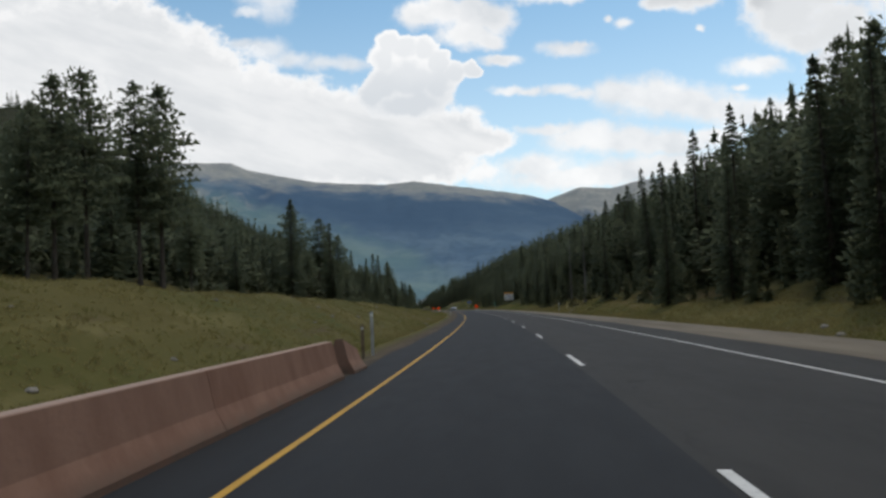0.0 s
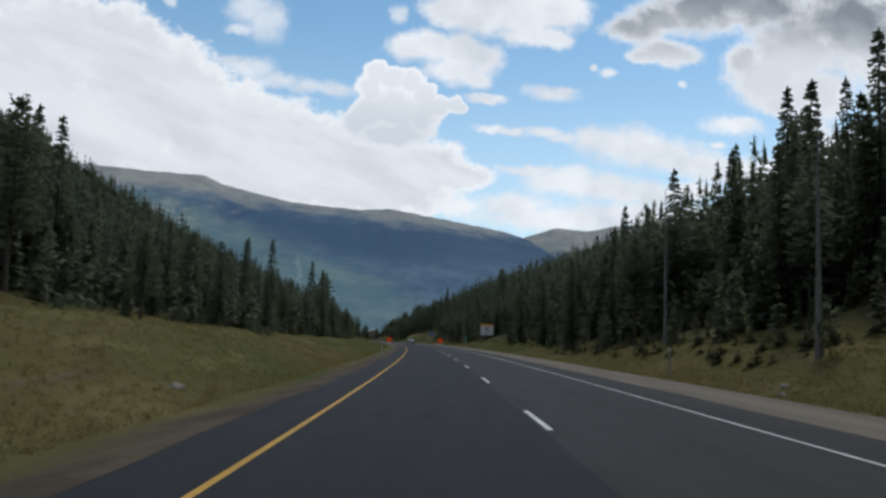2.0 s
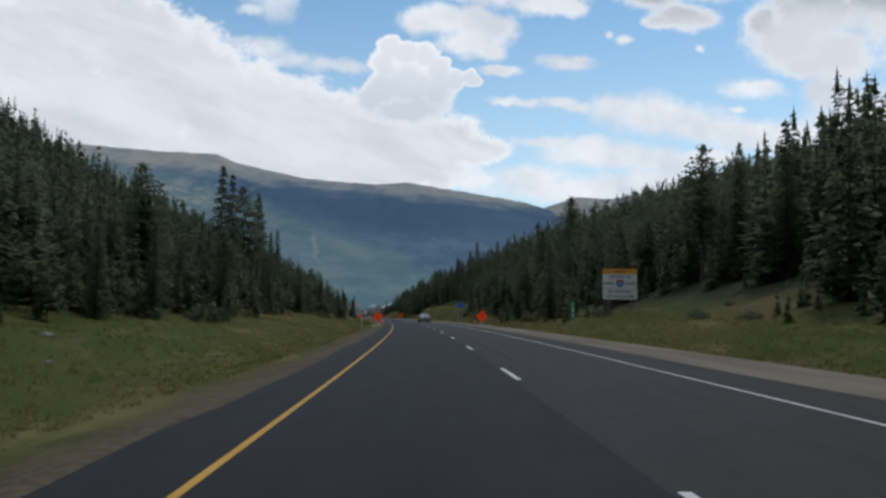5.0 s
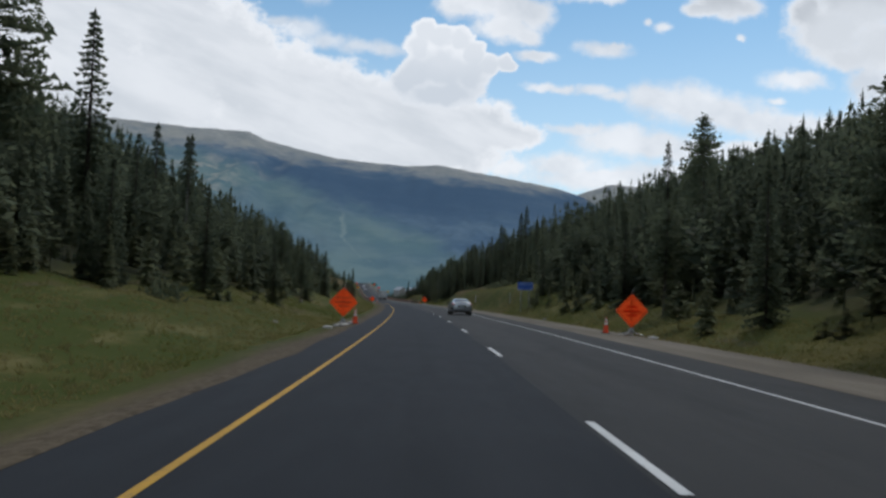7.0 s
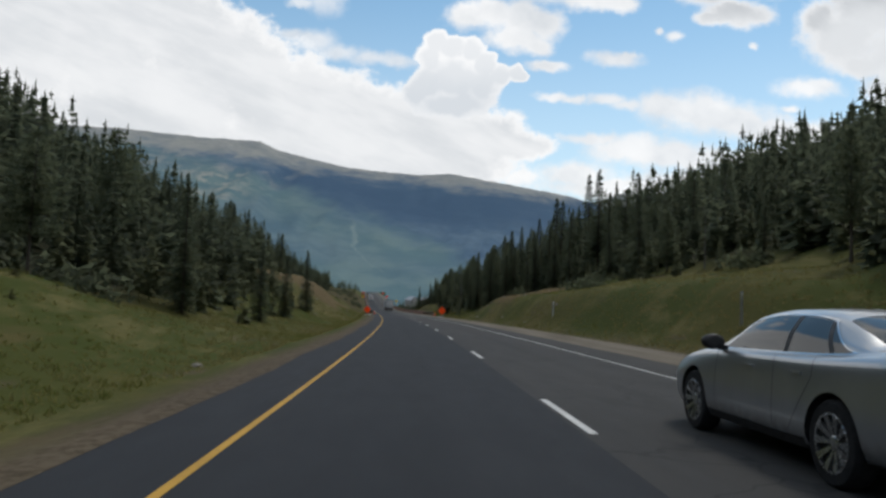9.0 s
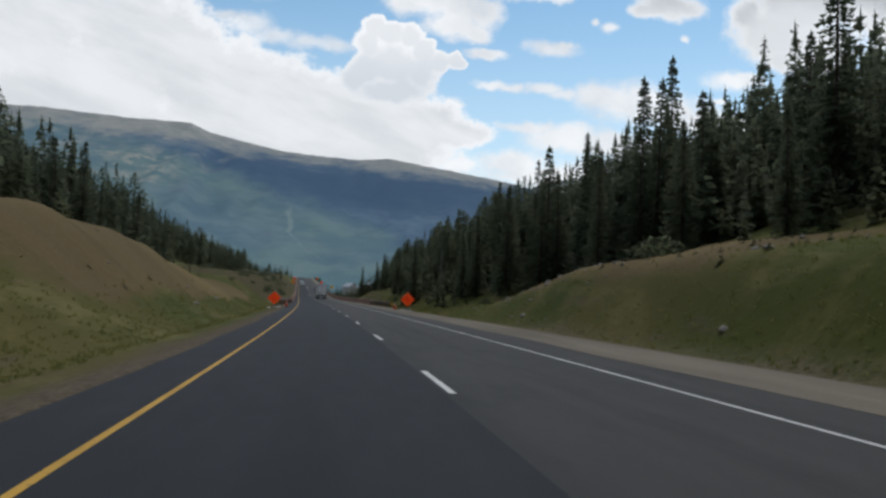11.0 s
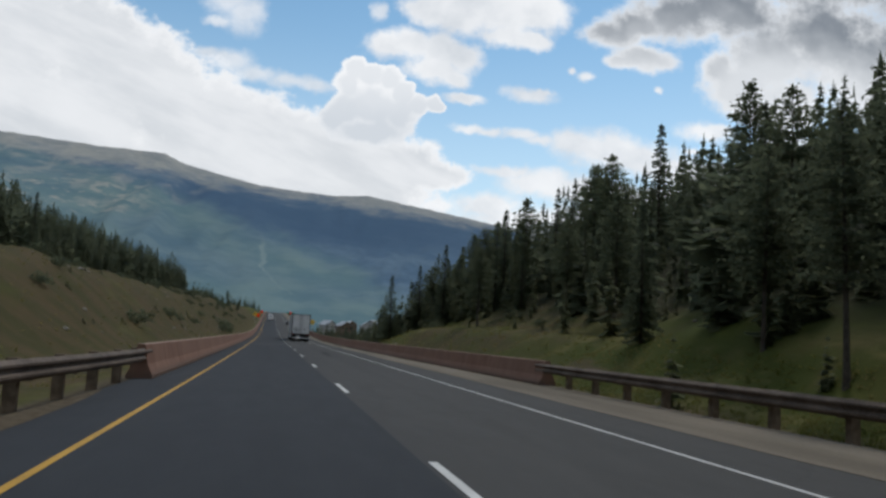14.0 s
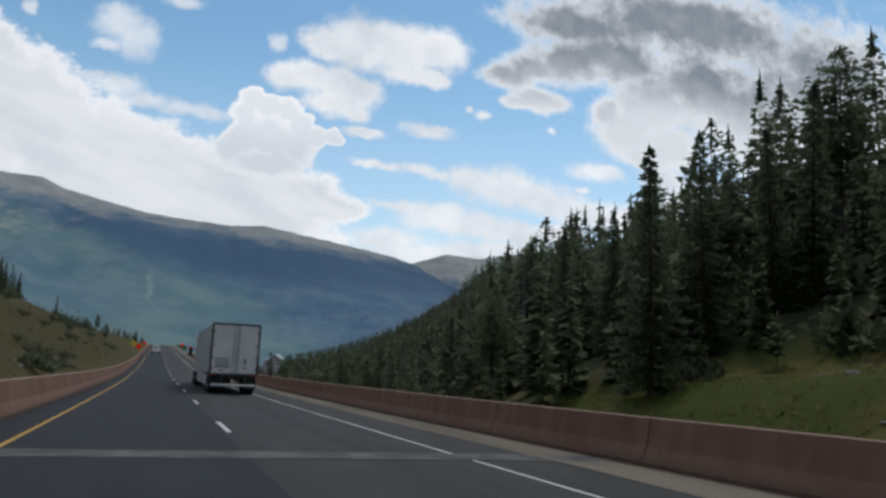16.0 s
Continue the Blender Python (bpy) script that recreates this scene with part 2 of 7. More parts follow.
# ---- materials ----
class Mat:
    """A node material: self.n adds nodes, self.link joins them."""

    def __init__(self, name, rough=0.8, metal=0.0, spec=0.3):
        self.m = bpy.data.materials.new(name)
        self.m.use_nodes = True
        self.t = self.m.node_tree
        self.b = self.t.nodes["Principled BSDF"]
        self.b.inputs["Roughness"].default_value, self.b.inputs["Metallic"].default_value = rough, metal
        self.b.inputs["Specular IOR Level"].default_value = spec

    def n(self, kind, **values):
        nd = self.t.nodes.new(kind)
        for key, value in values.items():
            setattr(nd, key, value)
        return nd

    def put(self, socket, value):
        if hasattr(value, "links"):
            self.t.links.new(value, socket)
        else:
            socket.default_value = value

    def coords(self, which="Object"):
        return self.n("ShaderNodeTexCoord").outputs[which]

    def stretch(self, vector, scale):
        nd = self.n("ShaderNodeMapping")
        nd.inputs["Scale"].default_value = scale
        self.t.links.new(vector, nd.inputs["Vector"])
        return nd.outputs[0]

    def noise(self, vector, scale, detail=4.0, rough=0.55):
        nd = self.n("ShaderNodeTexNoise")
        nd.inputs["Scale"].default_value, nd.inputs["Detail"].default_value, nd.inputs["Roughness"].default_value = scale, detail, rough
        self.t.links.new(vector, nd.inputs["Vector"])
        return nd.outputs["Fac"]

    def range(self, value, low, high, to0=0.0, to1=1.0):
        nd = self.n("ShaderNodeMapRange", interpolation_type="SMOOTHSTEP", clamp=True)
        for k, v in ((1, low), (2, high), (3, to0), (4, to1)):
            nd.inputs[k].default_value = v
        self.t.links.new(value, nd.inputs[0])
        return nd.outputs[0]

    def math(self, op, a, b=0.0):
        nd = self.n("ShaderNodeMath", operation=op)
        self.put(nd.inputs[0], a)
        self.put(nd.inputs[1], b)
        return nd.outputs[0]

    def mix(self, fac, a, b, blend="MIX"):
        nd = self.n("ShaderNodeMix", data_type="RGBA", blend_type=blend)
        for k, v in ((0, fac), (6, a), (7, b)):
            if isinstance(v, tuple) and len(v) == 3:
                v = (*v, 1.0)
            self.put(nd.inputs[k], v)
        return nd.outputs[2]

    def colour(self, value):
        if isinstance(value, tuple) and len(value) == 3:
            value = (*value, 1.0)
        self.put(self.b.inputs["Base Color"], value)
        return self

    def bump(self, height, strength=0.3, distance=0.02):
        nd = self.n("ShaderNodeBump")
        nd.inputs["Strength"].default_value, nd.inputs["Distance"].default_value = strength, distance
        self.t.links.new(height, nd.inputs["Height"])
        self.t.links.new(nd.outputs[0], self.b.inputs["Normal"])
        return self


def asphalt(name, dark, light, wear, cracks):
    k = Mat(name, 0.85, spec=0.25)
    uv = k.coords("UV")
    big = k.noise(k.stretch(uv, (0.7, 0.035, 1)), 1.0, 4)
    mid = k.noise(k.stretch(uv, (1.0, 0.22, 1)), 2.5, 5, 0.6)
    grain = k.noise(uv, 55.0, 3, 0.7)
    c = k.mix(k.range(big, 0.35, 0.65), dark, light)
    c = k.mix(k.range(mid, 0.5, 0.75, 0, wear), c, tuple(x * 1.5 for x in light))
    # tyre tracks and the oil strip between them, along the lane
    x = k.n("ShaderNodeSeparateXYZ")
    k.t.links.new(uv, x.inputs[0])
    lane = k.math("PINGPONG", k.math("ADD", x.outputs[0], 0.92), 0.92)
    c = k.mix(k.math("MULTIPLY", k.range(lane, 0.5, 0.92, 0.0, 0.5), k.range(k.noise(k.stretch(uv, (1.0, 0.06, 1)), 1.3, 4), 0.35, 0.65)), c, tuple(q * 0.62 for q in dark))
    c = k.mix(k.range(grain, 0.35, 0.7, 0, 0.30), c, tuple(q * 1.8 for q in light))
    if cracks:
        c = k.mix(k.range(k.noise(k.stretch(uv, (1.0, 0.3, 1)), 1.1, 6, 0.65), 0.48, 0.68, 0.0, 0.32), c, tuple(q * 0.55 for q in dark))
        v = k.n("ShaderNodeTexVoronoi", feature="DISTANCE_TO_EDGE")
        v.inputs["Scale"].default_value = 0.35
        bent = k.n("ShaderNodeVectorMath", operation="ADD")
        w = k.n("ShaderNodeTexNoise")
        w.inputs["Scale"].default_value = 1.2
        k.t.links.new(uv, w.inputs["Vector"])
        k.t.links.new(uv, bent.inputs[0])
        k.t.links.new(w.outputs["Color"], bent.inputs[1])
        k.t.links.new(bent.outputs[0], v.inputs["Vector"])
        fade = k.math("MULTIPLY", k.range(v.outputs["Distance"], 0.0, 0.012, 1.0, 0.0), k.range(k.noise(uv, 0.12, 2), 0.48, 0.6))
        c = k.mix(k.math("MULTIPLY", fade, 0.7), c, (0.02, 0.02, 0.02))
    # darker along the first stretch, paler between 350 and 475
    c = k.mix(k.range(x.outputs[1], 170.0, 290.0, 0.36, 0.0), c, tuple(q * 0.18 for q in dark))
    c = k.mix(k.math("MULTIPLY", k.range(x.outputs[1], 350.0, 400.0, 0.0, 0.4), k.range(x.outputs[1], 440.0, 475.0, 1.0, 0.0)), c, tuple(q * 1.7 for q in light))
    k.colour(c)
    k.put(k.b.inputs["Roughness"], k.range(mid, 0.3, 0.7, 0.86, 0.92))
    k.bump(grain, 0.25, 0.006)
    return k.m


def plain(name, colour, rough=0.6, metal=0.0, spec=0.4, vary=0.15, scale=3.0, coat=0.0):
    k = Mat(name, rough, metal, spec)
    co = k.coords("Object")
    a = k.noise(co, scale, 4)
    c = k.mix(k.range(a, 0.35, 0.7), tuple(x * (1 - vary) for x in colour), tuple(min(1, x * (1 + vary)) for x in colour))
    k.colour(c)
    k.b.inputs["Coat Weight"].default_value = coat
    k.put(k.b.inputs["Roughness"], k.range(k.noise(co, scale * 6, 3), 0.3, 0.7, rough * 0.85, min(1, rough * 1.15)))
    return k.m


def line_paint(name, colour):
    k = Mat(name, 0.7)
    uv = k.coords("Object")
    worn = k.noise(uv, 9.0, 6, 0.7)
    broad = k.noise(uv, 0.8, 3)
    c = k.mix(k.range(broad, 0.3, 0.7), tuple(x * 0.8 for x in colour), colour)
    c = k.mix(k.range(worn, 0.56, 0.72, 0, 0.8), c, (0.07, 0.07, 0.07))
    k.colour(c).bump(worn, 0.2, 0.004)
    return k.m


M_NEW = asphalt("fresh_asphalt", (0.0185, 0.0212, 0.0250), (0.0222, 0.0248, 0.0286), 0.08, False)
M_OLD = asphalt("old_asphalt", (0.038, 0.038, 0.037), (0.046, 0.045, 0.043), 0.2, True)
M_YELLOW = line_paint("yellow_line_paint", (0.54, 0.305, 0.038))
M_WHITE = line_paint("white_line_paint", (0.62, 0.62, 0.60))


def ground_material():
    k = Mat("grassy_ground", 0.95, spec=0.1)
    uv = k.coords("UV")
    x = k.n("ShaderNodeSeparateXYZ")
    k.t.links.new(uv, x.inputs[0])
    wide = k.noise(uv, 0.06, 4)
    mid = k.noise(uv, 0.5, 5, 0.6)
    fine = k.noise(uv, 6.0, 5, 0.7)
    streak = k.noise(k.stretch(uv, (1.0, 0.18, 1.0)), 0.6, 5, 0.65)
    green, dry, soil, gravel = (0.055, 0.068, 0.014), (0.102, 0.086, 0.028), (0.100, 0.076, 0.048), (0.142, 0.114, 0.078)
    drier = k.math("ADD", wide, k.range(x.outputs[1], 110.0, 190.0, 0.13, 0.0))
    c = k.mix(k.range(drier, 0.42, 0.68), green, dry)
    c = k.mix(k.range(mid, 0.5, 0.72, 0, 0.65), c, tuple(q * 1.25 for q in dry))
    c = k.mix(k.range(fine, 0.35, 0.7, 0, 0.28), c, tuple(q * 0.6 for q in green))
    c = k.mix(k.range(k.noise(k.stretch(uv, (0.55, 0.16, 1.0)), 0.9, 5, 0.7), 0.50, 0.68, 0, 0.7), c, (0.165, 0.142, 0.058))
    c = k.mix(k.range(streak, 0.58, 0.70, 0, 0.75), c, soil)
    # bare gravel beside the pavement
    dist = k.math("ABSOLUTE", k.math("SUBTRACT", x.outputs[0], 2.95))
    ragged = k.math("ADD", dist, k.math("MULTIPLY", k.math("SUBTRACT", streak, 0.5), 2.2))
    c2 = k.mix(k.range(fine, 0.4, 0.65), gravel, tuple(q * 0.6 for q in soil))
    c2 = k.mix(k.math("MULTIPLY", k.range(x.outputs[0], -2.0, 2.0, 0.85, 0.0), k.range(x.outputs[1], 110.0, 200.0, 1.0, 0.35)), c2, k.mix(k.range(mid, 0.4, 0.6), (0.052, 0.041, 0.030), (0.095, 0.074, 0.050)))
    c = k.mix(k.range(ragged, 6.2, 7.6, 1.0, 0.0), c, c2)
    # forest floor: darker than the grass past the trees' foot
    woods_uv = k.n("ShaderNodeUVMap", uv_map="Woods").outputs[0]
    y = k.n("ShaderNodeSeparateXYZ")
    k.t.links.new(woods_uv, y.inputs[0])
    # bare cut banks of tan and brown soil
    bare = k.math("ADD", y.outputs[1], k.math("MULTIPLY", k.math("SUBTRACT", streak, 0.5), 1.6))
    run_off = k.noise(k.stretch(uv, (0.25, 1.0, 1.0)), 0.7, 5, 0.65)
    earth = k.mix(k.range(wide, 0.38, 0.6), (0.175, 0.122, 0.052), (0.118, 0.082, 0.040))
    earth = k.mix(k.range(run_off, 0.45, 0.7, 0, 0.6), earth, (0.075, 0.062, 0.026))
    earth = k.mix(k.range(fine, 0.45, 0.7, 0, 0.5), earth, (0.20, 0.155, 0.085))
    # past the humps the cut is darker, with scrub on it
    scrub = k.mix(k.range(mid, 0.4, 0.62), (0.078, 0.057, 0.030), (0.046, 0.045, 0.017))
    earth = k.mix(k.range(x.outputs[1], 418.0, 440.0, 0.0, 0.93), earth, scrub)
    c = k.mix(k.range(bare, 0.3, 0.8, 0, 0.92), c, earth)
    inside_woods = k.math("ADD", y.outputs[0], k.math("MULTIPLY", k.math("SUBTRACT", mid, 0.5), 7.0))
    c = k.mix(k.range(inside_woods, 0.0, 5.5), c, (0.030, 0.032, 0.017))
    k.colour(c).bump(fine, 0.6, 0.06)
    return k.m


M_GROUND = ground_material()


def obj(name, verts, faces, material, uv=None, parent=None, flat=False):
    me = bpy.data.meshes.new(name)
    me.from_pydata([tuple(v) for v in verts], [], [tuple(f) for f in faces])
    me.materials.append(material)
    if uv is not None:
        layer = me.uv_layers.new(name="UVMap")
        loops = np.empty(len(me.loops), dtype=np.int32)
        me.loops.foreach_get("vertex_index", loops)
        layer.data.foreach_set("uv", np.asarray(uv, dtype=np.float32)[loops].ravel())
    if not flat:
        me.polygons.foreach_set("use_smooth", np.ones(len(me.polygons), dtype=bool))
    me.update()
    ob = new(name, me)
    if parent:
        ob.parent = parent
    return ob


def grid_faces(rows, cols):
    i = np.arange(rows - 1)[:, None] * cols + np.arange(cols - 1)[None, :]
    return np.stack([i, i + 1, i + cols + 1, i + cols], -1).reshape(-1, 4).tolist()


# ---- the ground: one sheet that follows the road, with banks, hillsides and the valley ----
LEFT_S = [-200, 0, 50, 75, 100, 130, 200, 235, 262, 286, 297, 308, 318, 350, 368, 384, 400, 418, 430, 440, 450, 480, 520, 570, 640, 740, 860, 1000]
LEFT_H = [2.6, 2.6, 2.2, 2.0, 1.6, 1.2, 0.8, 1.2, 1.2, 1.3, 2.0, 0.8, 0.6, 3.3, 4.9, 4.5, 3.2, 2.4, 2.7, 3.8, 4.3, 4.8, 5.3, 6.5, 4.9, 4.0, 2.0, 1.0]
RIGHT_S = [-200, 0, 60, 100, 130, 200, 250, 285, 303, 320, 345, 370, 388, 400, 430, 450, 470, 490, 502, 512, 525, 545, 600, 700, 1000]
RIGHT_H = [1.0, 0.8, 0.8, 1.6, 0.5, 1.1, 0.7, 1.4, 3.0, 3.2, 3.0, 3.2, 1.0, 0.9, 1.1, 1.7, 2.2, 2.3, 1.5, 0.2, -2.5, -5.0, -7.0, -8.0, -8.0]
LEFT_FOOT = ([-200, 0, 60, 110, 240, 256, 286, 293, 302, 309, 338, 352, 400, 425, 436, 450, 480, 560, 600, 640, 760, 1000], [18, 18, 17, 14, 13, 10, 10, 14, 14, 9.2, 9.2, 17, 16, 14.5, 18, 21, 19, 19, 24, 32, 30, 40])
RIGHT_FOOT = ([-200, 0, 60, 215, 240, 296, 306, 345, 360, 382, 396, 406, 445, 456, 500, 507, 600], [14, 14, 14, 14, 12.5, 12.5, 17.5, 18, 22, 21, 13.5, 11.4, 11.4, 15, 15.5, 10.8, 10.8])


def rise(s, w):
    """The ground's height over the road, for arrays of s and w."""
    left, right = -w, w
    hb = np.interp(s, LEFT_S, LEFT_H)
    foot = np.interp(s, *LEFT_FOOT)
    zl = -0.18 * smooth(3.0, 4.2, left) + (hb + 0.18) * smooth(4.6, 12.5, left) + 0.03 * hb * np.clip(left - 12.5, 0, 20)
    steep = np.interp(s, [0, 150, 280, 340, 420, 480, 560, 800, 1000], [0.45, 0.50, 0.53, 0.65, 0.67, 0.56, 0.48, 0.26, 0.0])
    zl = zl + np.minimum(0.22, steep) * np.clip(left - foot, 0, 28) + steep * (np.clip(left - foot - 28, 0, 130) + 0.2 * np.clip(left - foot - 158, 0, 400))
    hr = np.interp(s, RIGHT_S, RIGHT_H)
    footr = np.interp(s, *RIGHT_FOOT)
    bearing = np.degrees(np.arctan2(np.maximum(right, 0.1), np.maximum(s - 474, 1.0)))
    sl = np.interp(s, [0, 150, 230, 330, 400, 440, 470], [0.36, 0.34, 0.27, 0.27, 0.33, 0.33, 0.36]) * smooth(7, 24, bearing)
    zr = -0.15 * smooth(8.6, 9.6, right) + (hr + 0.15) * smooth(9.4, 13.5, right) + 0.06 * hr * np.clip(right - 13.5, 0, 12)
    zr = zr + sl * (np.clip(right - footr, 0, 160) + 0.2 * np.clip(right - footr - 160, 0, 400))
    z = np.where(w < 0, zl, zr)
    return z


def bare_soil(s, w):
    """How bare the banks are: 1 on the cut faces beside the road, 0 in the grass."""
    face = smooth(6.0, 8.5, -w) * (1 - smooth(15, 20, -w))
    face = np.where(s > 432, smooth(3.6, 5.0, -w) * (1 - smooth(17, 23, -w)), face)
    left = face * (0.55 * smooth(276, 284, s) * (1 - smooth(289, 297, s)) + smooth(348, 362, s) * (1 - smooth(424, 434, s)) + 0.78 * smooth(430, 442, s) * (1 - smooth(700, 800, s)))
    facer = np.where(s > 440, smooth(9.4, 10.6, w), smooth(11.0, 13.0, w)) * (1 - smooth(19, 23, w))
    right = facer * (0.95 * smooth(350, 362, s) * (1 - smooth(386, 393, s)) + 0.62 * smooth(446, 460, s) * (1 - smooth(484, 496, s)) + 0.5 * smooth(40, 50, s) * (1 - smooth(70, 90, s)))
    return left + right


def lumps(s, w):
    rough = smooth(4.0, 9.0, np.abs(w - 2.9) - 2.5)
    return rough * (0.13 * np.sin(s * 0.37 + 1.3 * np.sin(w * 0.21)) * np.sin(w * 0.43 + 0.7) + 0.10 * np.sin(s * 0.83 + w * 0.9) * np.sin(w * 0.61 - s * 0.19)
                    + 0.5 * smooth(15, 60, np.abs(w)) * np.sin(s * 0.061 + w * 0.05) * np.sin(w * 0.083 - s * 0.021))


def height(s, w):
    return rise(s, w) + lumps(s, w)


gs = np.concatenate([np.arange(-190, 0, 8.0), np.arange(0, 560, 1.6), np.arange(560, 1000, 6.0), np.arange(1000, 1390, 20.0)])
gw = np.concatenate([-np.geomspace(60, 900, 22)[::-1], -np.arange(14, 58, 1.6)[::-1], -np.arange(3.4, 13.8, 0.5)[::-1], [-3.1, -2.9], [0.0, 4.0, 7.0, 8.2], np.arange(8.6, 16, 0.5), np.arange(16.5, 58, 1.6), np.geomspace(60, 900, 22)])
SG, WG = np.meshgrid(gs, gw, indexing="ij")
ZG = height(SG, WG)
ZG = np.where((WG > -3.0) & (WG < 8.4), -0.06, ZG) - 0.012
PG = many(SG, WG, ZG)
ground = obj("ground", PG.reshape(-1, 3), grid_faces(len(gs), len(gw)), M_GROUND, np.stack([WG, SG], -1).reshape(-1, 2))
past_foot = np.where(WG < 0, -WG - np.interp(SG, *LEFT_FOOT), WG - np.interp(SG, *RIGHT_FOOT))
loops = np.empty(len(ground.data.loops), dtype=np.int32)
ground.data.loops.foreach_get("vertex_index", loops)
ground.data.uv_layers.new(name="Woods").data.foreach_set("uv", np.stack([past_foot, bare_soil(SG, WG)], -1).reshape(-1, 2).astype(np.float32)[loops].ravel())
tagged(ground, "rolling roadside ground of dry grass, gravel and forest floor", "ground", kind="structure")


def ribbon(name, s0, s1, w0, w1, z, material, step=2.0, thick=0.0, nw=2, parent=None):
    ss = np.arange(s0, s1 + 0.01, step)
    ww = np.linspace(w0, w1, nw)
    a, b = np.meshgrid(ss, ww, indexing="ij")
    v = many(a, b, np.full_like(a, z)).reshape(-1, 3)
    return obj(name, v, grid_faces(len(ss), nw), material, np.stack([b, a], -1).reshape(-1, 2), parent)


road_left = tagged(ribbon("road", -190, 1380, -3.02, 1.72, 0.0, M_NEW, nw=5), "fresh dark asphalt passing lane with a narrow paved shoulder", "road", kind="structure")
road_right = tagged(ribbon("road", -190, 1380, 1.72, 7.0, -0.002, M_OLD, nw=6), "worn grey asphalt driving lane and outer shoulder", "road", kind="structure")

# ---- gravel shoulder, and the painted lines ----
def gravel_material():
    k = Mat("gravel_shoulder", 0.95, spec=0.15)
    uv = k.coords("UV")
    big, fine = k.noise(k.stretch(uv, (1.0, 0.12, 1.0)), 0.7, 5, 0.6), k.noise(uv, 18.0, 4, 0.75)
    c = k.mix(k.range(big, 0.35, 0.65), (0.140, 0.120, 0.092), (0.215, 0.185, 0.145))
    c = k.mix(k.range(fine, 0.4, 0.7, 0, 0.55), c, (0.09, 0.078, 0.062))
    k.colour(c).bump(fine, 0.5, 0.02)
    return k.m


M_GRAVEL = gravel_material()
shoulder = tagged(ribbon("pavement", -190, 1380, 6.9, 9.2, 0.003, M_GRAVEL, nw=4), "pale gravelly road shoulder worn along its edge", "shoulder", kind="structure")



def ragged_edge(name, s0, s1, w_out, w_in, reach, material, label, seed):
    """Soil and gravel spilled over the pavement's edge, with an uneven rim."""
    ss = np.arange(s0, s1, 0.8)
    rim = np.array([noise.fractal(Vector((q * 0.11, seed, 0.0)), 1.0, 2.0, 5) for q in ss])
    inner = w_in + reach * np.clip(rim, -1.0, 1.3)
    cols = np.stack([np.full_like(ss, w_out), (w_out + inner) / 2, inner], -1)
    lift = np.stack([np.full_like(ss, 0.004), np.full_like(ss, 0.014), np.full_like(ss, 0.0035)], -1)
    sg = np.repeat(ss[:, None], 3, 1)
    v = many(sg, cols, lift).reshape(-1, 3)
    return tagged(obj(name, v, grid_faces(len(ss), 3), material, np.stack([cols, sg], -1).reshape(-1, 2)), label, "gravel", kind="stuff")


ragged_edge("loose_soil", 14, 440, -3.1, -2.82, 0.16, M_GROUND, "brown soil spilled over the edge of the asphalt", 2.0)
ragged_edge("loose_gravel", -100, 600, 7.05, 6.78, 0.14, M_GRAVEL, "pale gravel spilled over the edge of the asphalt", 5.0)
yellow = ribbon("edge_line", -190, 1000, -1.826, -1.742, 0.004, M_YELLOW, step=3.0, parent=road_left)
for a, b in ((-190.0, 92.3), (92.42, 104.0), (104.12, 300.0), (300.1, 1000.0)):
    ribbon("edge_line", a, b, 5.26, 5.34, 0.004, M_WHITE, step=(b - a) / max(1, round((b - a) / 3)), parent=road_right)
dash_mesh = None
for k in range(-4, 70):
    far = 5.6 + 12.19 * k
    q = Matrix.Translation(at(far - 1.52, 1.83, 0.006)) @ Matrix.Rotation(float(heading(far)), 4, "Z") @ Matrix.Rotation(math.atan(float(grade(far))), 4, "X")
    if dash_mesh is None:
        d = obj("lane_dash", [(-0.052, -1.52, 0), (0.052, -1.52, 0), (0.054, 0, 0), (0.052, 1.52, 0), (-0.052, 1.52, 0), (-0.05, 0, 0)], [(0, 1, 2, 5), (5, 2, 3, 4)], M_WHITE, parent=road_right)
        dash_mesh = d.data
    else:
        d = new("lane_dash", dash_mesh)
        d.parent = road_right
    d.matrix_world = q

